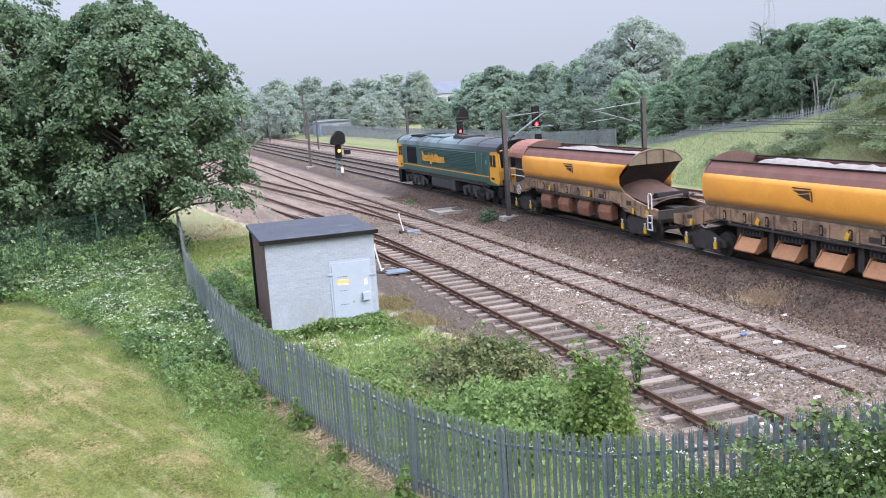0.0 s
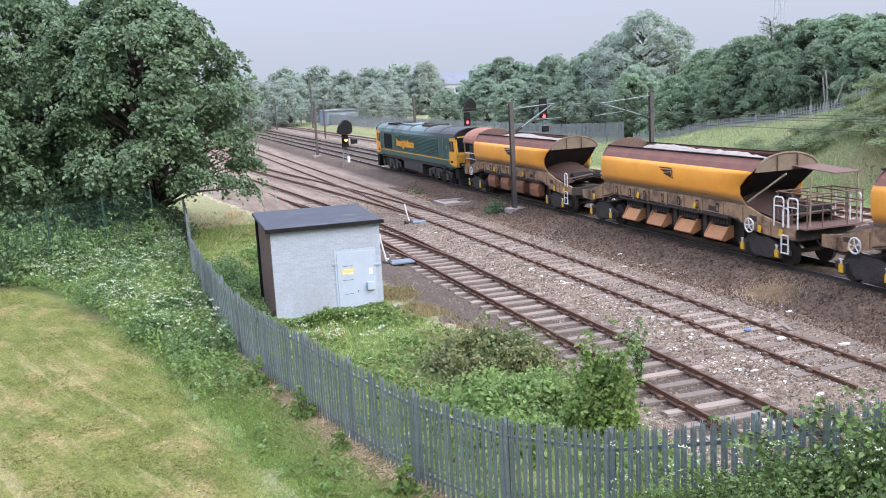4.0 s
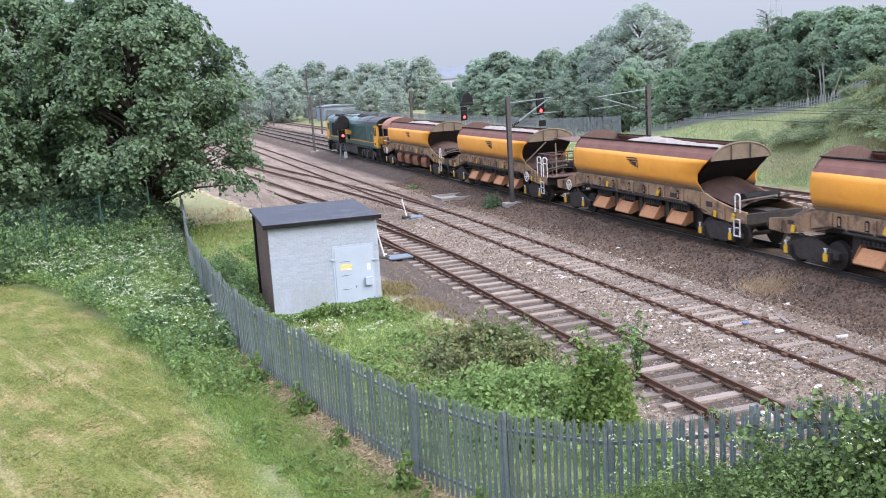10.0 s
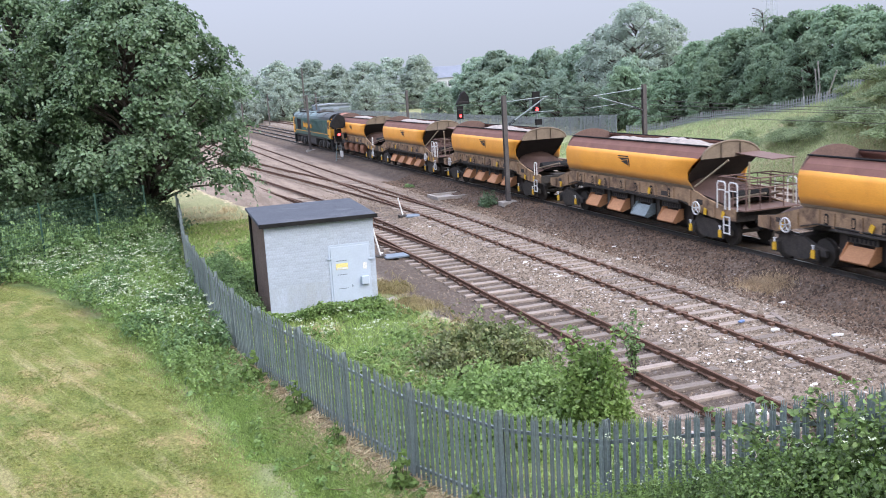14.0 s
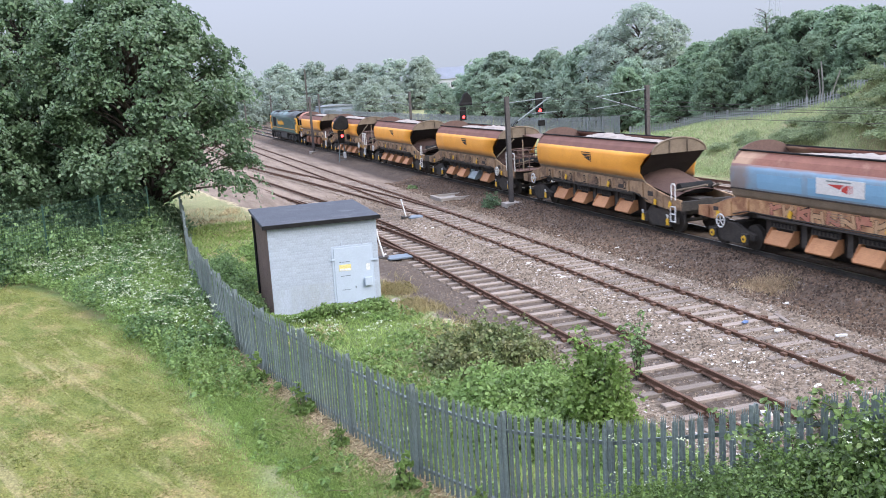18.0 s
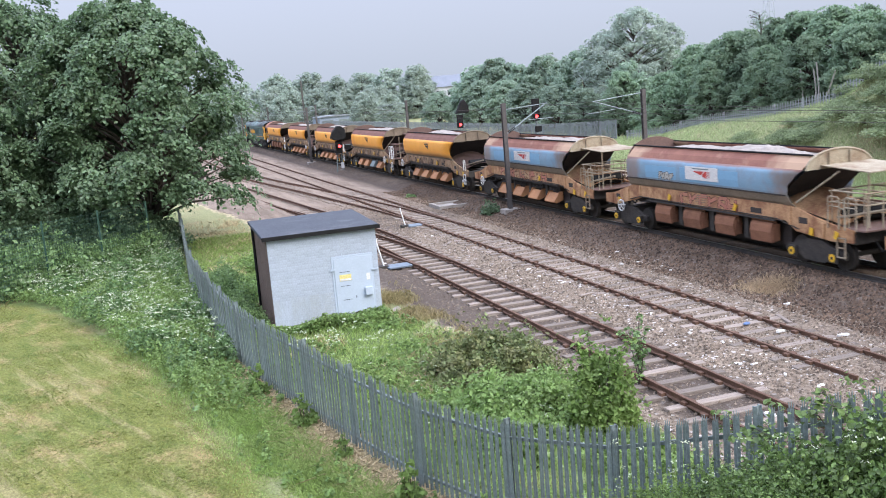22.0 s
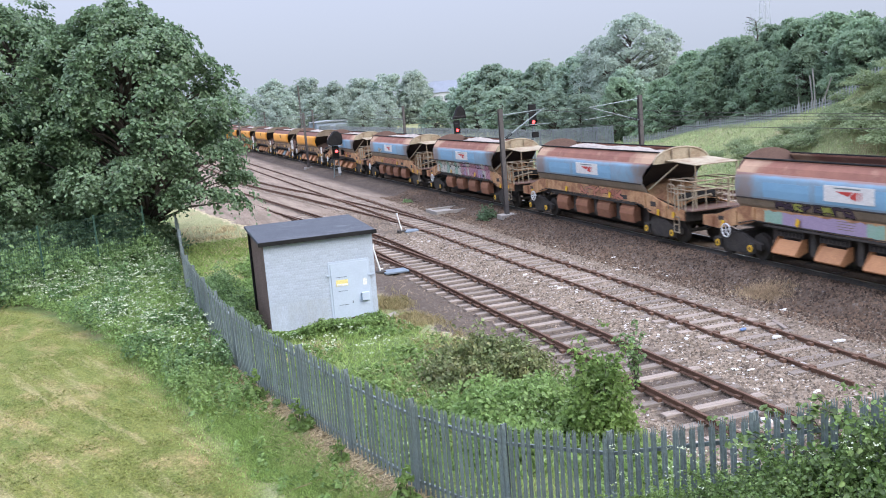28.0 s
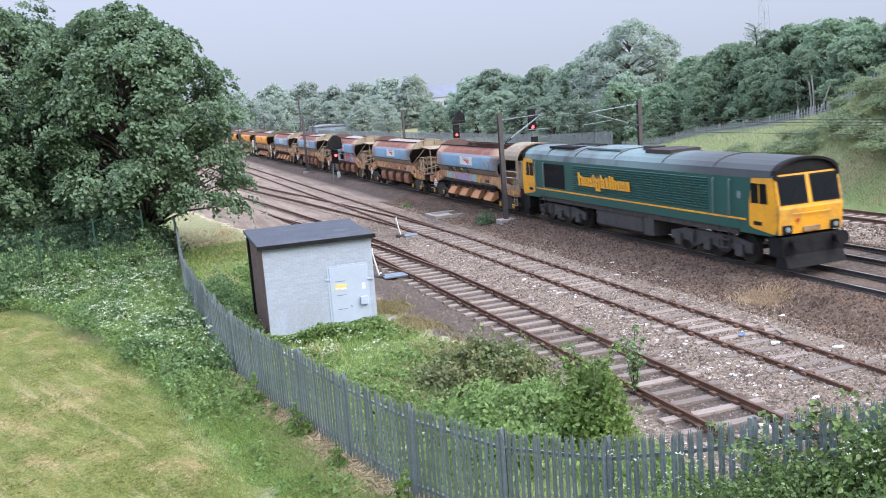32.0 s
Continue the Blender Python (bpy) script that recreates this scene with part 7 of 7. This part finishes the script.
G_WHITE = surf("spray_white", (0.55, 0.53, 0.46), (0.46, 0.44, 0.38), 3, 0.7, 0, 0.05, 30)
G_PINK = surf("spray_pink", (0.43, 0.22, 0.25), (0.38, 0.19, 0.26), 3, 0.7, 0, 0.05, 30)
G_GREEN = surf("spray_green", (0.24, 0.40, 0.30), (0.30, 0.42, 0.34), 3, 0.7, 0, 0.05, 30)
G_RUST = surf("faded_red_spray", (0.40, 0.14, 0.10), (0.46, 0.22, 0.14), 3, 0.8, 0, 0.05, 30)
G_TAN = surf("faded_tan_spray", (0.52, 0.34, 0.19), (0.44, 0.26, 0.14), 3, 0.8, 0, 0.05, 30)
G_DARK = surf("dark_spray", (0.05, 0.035, 0.06), (0.08, 0.05, 0.08), 3, 0.7, 0, 0.05, 30)
G_YELLOW = surf("yellow_green_spray", (0.42, 0.44, 0.10), (0.36, 0.38, 0.10), 3, 0.7, 0, 0.05, 30)
G_MAUVE = surf("spray_mauve", (0.38, 0.29, 0.40), (0.33, 0.26, 0.37), 3, 0.7, 0, 0.05, 30)


def put_wagon(t, k):
    t.matrix_world = pose(main_x(0), 0, MAIN_Z)
    TRAIN.append((t, -PITCH * k - 5.4))


odd = hopper_wagon(seed=3)
even = hopper_wagon(platform=True, seed=4)
fourth = hopper_wagon(platform=True, seed=2)
first = hopper_wagon(hood=1, seed=5, rusty=True)
rest_m = pose(0, 0, 0)
for t, k in ((first, 1), (even, 2), (odd, 3), (fourth, 4)):
    put_wagon(t, k)
put_wagon(copy_thing(odd, rest_m), 5)
for k in range(6, 11):
    w = hopper_wagon(blue=True, platform=k != 10, hood=-1 if k == 10 else 0, seed=20 + k, loaded=k != 10)
    if k == 6:
        graffiti(w, 5, None, [G_RUST, G_TAN], -2.6, 3.4, 1.46, 1.9, 9)
    if k == 7:
        graffiti(w, 3, None, [G_WHITE], 1.9, 2.9, 2.34, 2.62, 4)
        graffiti(w, 6, None, [G_RUST], -2.0, 1.6, 1.46, 1.88, 6)
    if k == 8:
        graffiti(w, 8, G_WHITE, [G_WHITE, G_GREEN, G_WHITE], 0.6, 5.1, 1.43, 2.2, 9)
        graffiti(w, 9, G_PINK, [G_PINK, G_MAUVE, G_WHITE, G_PINK], -4.2, 0.6, 1.43, 2.26, 8)
    if k == 9:
        graffiti(w, 13, None, [G_RUST], -3.0, 1.0, 1.46, 1.88, 6)
    if k == 10:
        graffiti(w, 11, G_MAUVE, [], -0.6, 3.1, 1.43, 1.92, 0)
        graffiti(w, 14, None, [G_DARK, G_DARK, G_YELLOW], -0.2, 3.4, 1.97, 2.26, 8)
        graffiti(w, 12, G_GREEN, [], 3.1, 4.0, 1.45, 1.92, 0)
        graffiti(w, 15, G_GREEN, [], -1.3, -0.6, 1.45, 1.92, 0)
        bm = B()
        bent(bm, [(-painted(2.62) - 0.006, -3.15 + 0.14 * math.cos(i * math.pi / 6), 2.6 + 0.22 * math.sin(i * math.pi / 6)) for i in range(13)], 0.022, 4)
        part("painted_stroke", bm, G_WHITE, w, "white painted ring on the blue flank")
        bm = B()
        bent(bm, [(-painted(2.62) - 0.006, -3.45, 2.82), (-painted(2.62) - 0.006, -3.75, 2.82), (-painted(2.62) - 0.006, -3.6, 2.4)], 0.022, 4)
        part("painted_stroke", bm, G_WHITE, w, "white painted stroke on the blue flank")
    put_wagon(w, k)


# ---- the two locomotives ----
GREEN = surf("locomotive_green", (0.018, 0.088, 0.072), (0.021, 0.078, 0.065), 0.8, 0.45, 0, 0.05, 25, (0.03, 0.06, 0.05), 1.0, 0.35, speckle=0.15)
ROOF = surf("roof_grey_green", (0.175, 0.25, 0.245), (0.135, 0.195, 0.195), 0.7, 0.6, 0, 0.1, 25, (0.085, 0.10, 0.10), 0.35, 0.45, speckle=0.15)
YELLOW = surf("warning_yellow", (0.80, 0.385, 0.02), (0.70, 0.32, 0.02), 2, 0.5, 0, 0.05, 25, (0.40, 0.23, 0.07), 1.4, 0.42, speckle=0.15)
GLASS = surf("dark_window", (0.008, 0.010, 0.012), (0.012, 0.014, 0.015), 2, 0.12, 0, 0, 25, spec=0.08)
BOGIEGREY = surf("dusty_bogie_grey", (0.065, 0.063, 0.06), (0.04, 0.038, 0.036), 2, 0.85, 0.0, 0.2, 25)


def sooted(m, y0, y1, colour):
    """Soot and grime that darken a roof from one end of the engine to the other, in ragged patches."""
    n, l = m.node_tree.nodes, m.node_tree.links
    b = n["Principled BSDF"]
    src = b.inputs["Base Color"].links[0].from_socket
    tc = n.new("ShaderNodeTexCoord")
    sp = n.new("ShaderNodeSeparateXYZ")
    l.new(tc.outputs["Object"], sp.inputs[0])
    nz = n.new("ShaderNodeTexNoise")
    nz.inputs["Scale"].default_value = 0.7
    nz.inputs["Detail"].default_value = 6
    l.new(tc.outputs["Object"], nz.inputs["Vector"])
    ad = n.new("ShaderNodeMath")
    ad.operation = "MULTIPLY_ADD"
    ad.inputs[1].default_value = 4.0
    l.new(nz.outputs[0], ad.inputs[0])
    l.new(sp.outputs["Y"], ad.inputs[2])
    mr = n.new("ShaderNodeMapRange")
    mr.inputs[1].default_value, mr.inputs[2].default_value = y0 + 2, y1 + 2
    mr.inputs[4].default_value = 0.9
    l.new(ad.outputs[0], mr.inputs[0])
    mx = n.new("ShaderNodeMixRGB")
    mx.inputs[2].default_value = (*colour, 1)
    l.new(mr.outputs[0], mx.inputs[0])
    l.new(src, mx.inputs[1])
    l.new(mx.outputs[0], b.inputs["Base Color"])


sooted(ROOF, -1.5, -6.5, (0.04, 0.042, 0.045))


def locomotive():
    t = thing("diesel_locomotive", "dark green diesel freight locomotive with yellow cab ends and grey roof", "locomotive", group="locomotives of the ballast train")
    W = 1.32
    zs, zc = 1.32, 3.15
    bm = B()
    box(bm, -W, W, -8.1, 8.1, zs, zc)
    body = part("body", bm, GREEN, t)
    bm = B()
    n = 10
    prof = [(W * math.cos(math.pi * i / n), zc + 0.66 * math.sin(math.pi * i / n) ** 0.75 if 0 < i < n else zc) for i in range(n + 1)]
    prism(bm, prof, "y", -9.9, 9.9)
    roof = part("roof", bm, ROOF, t, "grey-green curved roof, sooty in the middle")
    # roof seams, grilles and exhaust
    for y in (-6.6, -3.2, 0.6, 4.2, 7.2):
        bm = B()
        bent(bm, [(x * 1.004, y, z + 0.012) for x, z in prof[1:-1]], 0.022, 5)
        part("roof_seam", bm, HOLLOW, roof)
    for y0, y1 in ((5.0, 7.6),):
        bm = B()
        for s in (-1, 1):
            for k in range(10):
                y = y0 + (y1 - y0) * k / 10
                box(bm, s * 0.15 if s > 0 else -0.95, 0.95 if s > 0 else -0.15, y, y + 0.16, zc + 0.56, zc + 0.672)
        part("radiator_grille", bm, BLACK, roof)
    bm = B()
    for x in (-0.55, 0.0, 0.55):
        box(bm, x - 0.23, x + 0.23, 0.9, 3.9, zc + 0.6, zc + 0.685)
    part("roof_hatch", bm, ROOF, roof, bevel=0.01)
    bm = B()
    box(bm, -0.75, 0.75, -3.0, -1.2, zc + 0.55, zc + 0.74)
    box(bm, -0.3, 0.3, -1.1, -0.3, zc + 0.55, zc + 0.8)
    part("exhaust_silencer", bm, HOLLOW, roof)
    # ribbed sides, doors, grille and stripe
    for s in (-1, 1):
        bm = B()
        for k in range(12):
            z = 1.86 + 0.1 * k
            prism(bm, [(s * W, z), (s * (W + 0.045), z + 0.05), (s * W, z + 0.075)], "y", -6.3, 4.4)
        part("side_ribs", bm, GREEN, body)
        bm = B()
        box(bm, s * W if s > 0 else -W - 0.02, W + 0.02 if s > 0 else -W, 5.3, 7.5, 1.82, 3.0)
        gr = part("air_intake", bm, BLACK, body, "black side air intake")
        bm = B()
        for k in range(12):
            z = 1.86 + 0.095 * k
            box(bm, s * (W + 0.022) if s > 0 else -W - 0.04, W + 0.04 if s > 0 else -W - 0.022, 5.35, 7.45, z, z + 0.035)
        part("louvre", bm, BLACK, gr)
        bm = B()
        box(bm, s * W if s > 0 else -W - 0.012, W + 0.012 if s > 0 else -W, -8.5, 8.5, 1.66, 1.725)
        part("stripe", bm, YELLOW, body, "yellow waistline stripe")
        for y in (-7.2, 7.95):
            bm = B()
            box(bm, s * W if s > 0 else -W - 0.006, W + 0.006 if s > 0 else -W, y - 0.35, y + 0.35, 1.4, 3.12)
            dr = part("cab_door", bm, GREEN, body)
            bm = B()
            for e in (-0.48, 0.48):
                bent(bm, [(s * (W + 0.03), y + e, 1.75), (s * (W + 0.09), y + e, 1.8), (s * (W + 0.09), y + e, 3.0), (s * (W + 0.03), y + e, 3.05)], 0.025, 6)
            part("handrail", bm, STEEL, dr)
            bm = B()
            for e in (-0.3, 0.3):
                tube(bm, (s * (W - 0.02), y + e, 0.5), (s * (W - 0.02), y + e, 1.35), 0.025, 6)
            for z in (0.52, 0.82, 1.12):
                box(bm, s * 1.15 if s > 0 else -1.36, 1.36 if s > 0 else -1.15, y - 0.3, y + 0.3, z, z + 0.03)
            part("cab_steps", bm, DARKSTEEL, t)
        # company name drawn as plain yellow blocks of its length
        h0 = 2.12
        ya = 3.75
        for k in range(12):
            w = 1.38 * (0.36, 0.24, 0.3, 0.14, 0.32, 0.28, 0.2, 0.14, 0.14, 0.3, 0.3, 0.24)[k]
            hh = (0.62, 0.42, 0.42, 0.56, 0.46, 0.58, 0.5, 0.58, 0.56, 0.42, 0.42, 0.42)[k]
            drop = 0.16 if k == 4 else 0.0
            bm = B()
            sg, bar = -1, 0.42 * w if w > 0.3 else w
            for f0, up in ((0.0, hh), (w - bar, hh * (0.72 if hh > 0.5 and w > 0.3 else 1.0)))[:2 if w > 0.3 else 1]:
                y = ya + sg * f0
                prism(bm, [(y, h0 - drop), (y + sg * bar, h0 - drop), (y + sg * bar + 0.06, h0 + up), (y + 0.06, h0 + up)], "x", s * (W + 0.046), s * (W + 0.056))
            if w > 0.3:
                for zb in ((hh * 0.62, -drop) if k % 3 else (hh * 0.62,)):
                    box(bm, min(s * (W + 0.046), s * (W + 0.055)), max(s * (W + 0.046), s * (W + 0.055)), ya + sg * (w - bar) - 0.002, ya + sg * bar + 0.06, h0 + zb, h0 + zb + 0.09)
            ya -= w + 0.05
            part("name_block", bm, YELLOW, body, "plain yellow block of a painted name")
        bm = B()
        prism(bm, [(-8.2, 2.4), (-8.06, 2.4), (-8.02, 2.55), (-8.06, 2.66), (-8.2, 2.66), (-8.24, 2.55)], "x", s * (W + 0.003), s * (W + 0.011))
        part("crest", bm, STEEL, body)
    # cabs
    for e in (-1, 1):
        bm = B()
        side = [(8.1, zs - 0.1), (9.75, zs - 0.1), (10.12, 1.3), (10.15, 2.2), (9.92, 3.28), (9.6, zc), (8.1, zc)]
        prism(bm, [(e * a, b) for a, b in side], "x", -W + 0.004, W - 0.004)
        cab = part("cab", bm, GREEN, t)
        for s in (-1, 1):
            bm = B()
            prism(bm, [(e * a, b) for a, b in ((8.7, 1.5), (8.95, 1.42), (10.0, 1.3), (10.13, 1.5), (10.15, 2.2), (9.93, 3.2), (8.85, 3.15), (8.7, 2.25))], "x", s * (W - 0.002), s * (W + 0.014))
            cs = part("cab_side_panel", bm, YELLOW, cab)
            bm = B()
            prism(bm, [(e * a, b) for a, b in ((8.8, 2.3), (9.68, 2.3), (9.6, 2.98), (8.8, 2.98))], "x", s * (W + 0.01), s * (W + 0.022))
            sw = part("side_window", bm, GLASS, cs, "dark cab side window")
            bm = B()
            prism(bm, [(e * a, b) for a, b in ((9.22, 2.3), (9.26, 2.3), (9.26, 2.98), (9.22, 2.98))], "x", s * (W + 0.02), s * (W + 0.03))
            part("window_bar", bm, YELLOW, sw)
            bm = B()
            box(bm, s * (W + 0.02) - 0.005, s * (W + 0.02) + 0.005, e * 9.15 - 0.22, e * 9.15 + 0.22, 1.55, 1.68)
            part("number_bar", bm, BLACK, cs)
        # the front: yellow panel, two windscreens, lamps, buffers
        bm = B()
        prism(bm, [(e * 10.13, 1.28), (e * 10.17, 1.3), (e * 10.22, 2.14), (e * 10.2, 2.2), (e * 10.15, 2.2)], "x", -W + 0.02, W - 0.02)
        prism(bm, [(e * 10.15, 2.2), (e * 10.2, 2.2), (e * 9.975, 3.28), (e * 9.9, 3.28)], "x", -W + 0.02, W - 0.02)
        fp = part("front_panel", bm, YELLOW, cab, "grimy yellow cab front")
        for x0, x1 in ((-1.18, -0.14), (0.14, 1.18)):
            g = lambda z: e * (10.206 - 0.209 * (z - 2.2))
            bm = B()
            prism(bm, [(g(2.28), 2.28), (g(2.28) + e * 0.016, 2.285), (g(3.22) + e * 0.016, 3.225), (g(3.22), 3.22)], "x", x0 - 0.05, x1 + 0.05)
            part("window_rubber", bm, BLACK, fp)
            bm = B()
            tube(bm, (x0 * 0.7 + x1 * 0.3, g(2.3) + e * 0.04, 2.3), (x0 * 0.4 + x1 * 0.6, g(2.85) + e * 0.05, 2.85), 0.012, 5)
            part("wiper", bm, BLACK, fp)
            bm = B()
            g = lambda z: e * (10.224 - 0.209 * (z - 2.2))
            prism(bm, [(g(2.34), 2.34), (g(2.34) + e * 0.012, 2.345), (g(3.16) + e * 0.012, 3.165), (g(3.16), 3.16)], "x", x0, x1)
            part("windscreen", bm, GLASS, fp, "dark windscreen")
        # the roof's dark overhang: a face set back under a rounded rim
        bm = B()
        face = [(x, z) for x, z in prof if z > 3.28]
        prism(bm, [(1.28, 3.285), *[(x * 0.99, z - 0.01) for x, z in face], (-1.28, 3.285)], "y", e * 9.85, e * 9.94)
        vs = part("roof_visor", bm, BLACK, cab)
        bm = B()
        outer = [(x * 1.006, z + 0.01) for x, z in prof]
        prism(bm, outer + [(x * 0.94, z - 0.07) for x, z in prof[::-1]], "y", e * 9.8, e * 10.06)
        part("visor_rim", bm, BLACK, vs)
        for x in (-0.98, 0.98):
            bm = B()
            box(bm, x - 0.2, x + 0.2, min(e * 10.16, e * 10.24), max(e * 10.16, e * 10.24), 1.3, 1.6)
            lc = part("lamp_cluster", bm, BLACK, fp, bevel=0.03)
            bm = B()
            disc(bm, (x, e * 10.25, 1.46), (0, 1, 0), 0.09, 0.03, 12)
            part("lamp_glass", bm, STEEL, lc)
        bm = B()
        bent(bm, [(-0.75, e * 10.24, 1.95), (-0.75, e * 10.3, 1.97), (0.75, e * 10.3, 1.97), (0.75, e * 10.24, 1.95)], 0.018, 6)
        part("front_handrail", bm, YELLOW, fp)
        bm = B()
        box(bm, -0.35, 0.35, min(e * 10.19, e * 10.235), max(e * 10.19, e * 10.235), 1.34, 1.5)
        part("jumper_box", bm, TAN, fp, bevel=0.01)
        bm = B()
        disc(bm, (-0.55, e * 10.23, 1.75), (0, 1, 0), 0.07, 0.03, 10)
        part("tail_lamp", bm, LOGORED, fp)
        bm = B()
        box(bm, -1.25, 1.25, min(e * 9.6, e * 10.3), max(e * 9.6, e * 10.3), 0.55, 1.2)
        for x in (-0.88, 0.88):
            tube(bm, (x, e * 10.3, 1.05), (x, e * 10.62, 1.05), 0.12, 10)
            disc(bm, (x, e * 10.66, 1.05), (0, 1, 0), 0.25, 0.06, 16)
        prism(bm, [(e * 9.9, 0.15), (e * 10.5, 0.2), (e * 10.3, 0.6), (e * 9.9, 0.6)], "x", -1.2, 1.2)
        part("buffer_beam", bm, BLACK, t)
    # underframe: tank, bogies, wheels
    bm = B()
    box(bm, -1.28, 1.28, -8.0, 8.0, 1.1, 1.33)
    part("solebar", bm, DARKSTEEL, t)
    bm = B()
    prism(bm, [(-1.25, 0.45), (-1.0, 0.28), (1.0, 0.28), (1.25, 0.45), (1.25, 1.1), (-1.25, 1.1)], "y", -1.6, 2.4)
    part("fuel_tank", bm, BOGIEGREY, t, bevel=0.03)
    bm = B()
    box(bm, -1.3, 1.3, -2.5, -1.75, 0.4, 1.1)
    part("battery_box", bm, BOGIEGREY, t)
    for c in (-6.1, 6.1):
        for s in (-1, 1):
            bm = B()
            poly = [(-2.5, 0.45), (-2.5, 0.8), (-1.5, 0.98), (1.5, 0.98), (2.5, 0.8), (2.5, 0.45), (1.4, 0.5), (1.0, 0.3), (0.4, 0.5), (-0.4, 0.5), (-1.0, 0.3), (-1.4, 0.5)]
            prism(bm, [(c + a, b) for a, b in poly], "x", s * 1.06, s * 1.18)
            for k in (-1.9, 0, 1.9):
                box(bm, s * 1.19 if s > 0 else -1.3, 1.3 if s > 0 else -1.19, c + k - 0.2, c + k + 0.2, 0.32, 0.75)
            for k in (-0.95, 0.95):
                tube(bm, (s * 1.22, c + k, 0.5), (s * 1.22, c + k, 0.95), 0.11, 8)
            part("bogie_frame", bm, BOGIEGREY, t)
        for k in (-1.9, 0, 1.9):
            wheelset(t, c + k, 0.53)
    return t


lead = locomotive()
tail = copy_thing(lead, rest_m)
for t, off in ((lead, -2.87), (tail, -187.2)):
    TRAIN.append((t, off))


# ---- movement ----
def along(t):
    """How far the train has come: the front end of the first hopper, plus one wagon."""
    return 62.55 + 1.664 * t + 0.1046 * t * t


RIDE_TURN = math.degrees(math.atan(-SLANT))


def ride(offset):
    rows = []
    for k in range(65):
        t = k * 0.5
        y = along(t) + offset
        rows.append((t, pose(main_x(y), y, MAIN_Z, 0, 0, RIDE_TURN)))
    return rows


def roll(place):
    """A wheelset that turns as the train moves; its height is its radius."""
    rows, t = [], 0.0
    while t < 32.0:
        rows.append(t)
        t = min(32.0, t + max(2, int(FPS * 1.3 * place.z / (1.664 + 0.2092 * (t + 0.3)))) / FPS)
    rows.append(32.0)
    return [(t, pose(*place, -math.degrees((along(t) - along(0)) / place.z), 0, 0)) for t in rows]


def sway(m, size, phase):
    """A bush that leans to and fro in the wind."""
    rows = []
    for k in range(41):
        t = k * 0.8
        a = size * (math.sin(2.1 * t + phase) + 0.6 * math.sin(3.7 * t + 2 * phase))
        rows.append((t, m @ pose(0, 0, 0, 0.4 * a, a, 0)))
    return rows


def motions():
    for ob, offset in TRAIN:
        walk(ob, ride(offset))
        for w in ob.children:
            if w.name.startswith("wheelset"):
                walk(w, roll(w.location.copy()))
    for ob, size, phase in ((SHRUB, 3.0, 0.0), (SHOOTS, 3.4, 0.2), (SAPLING, 2.2, 1.3)):
        walk(ob, sway(ob.matrix_world.copy(), size, phase))
    # the signal changes from amber to red as the locomotive passes
    walk(ADDED_DRUM, [(t, pose(0, -0.3, 2.45, 0, 0, a)) for t, a in ((0, 0), (7.2, 0), (7.3, 60), (7.4, 120), (7.5, 180), (32, 180))])


motions()
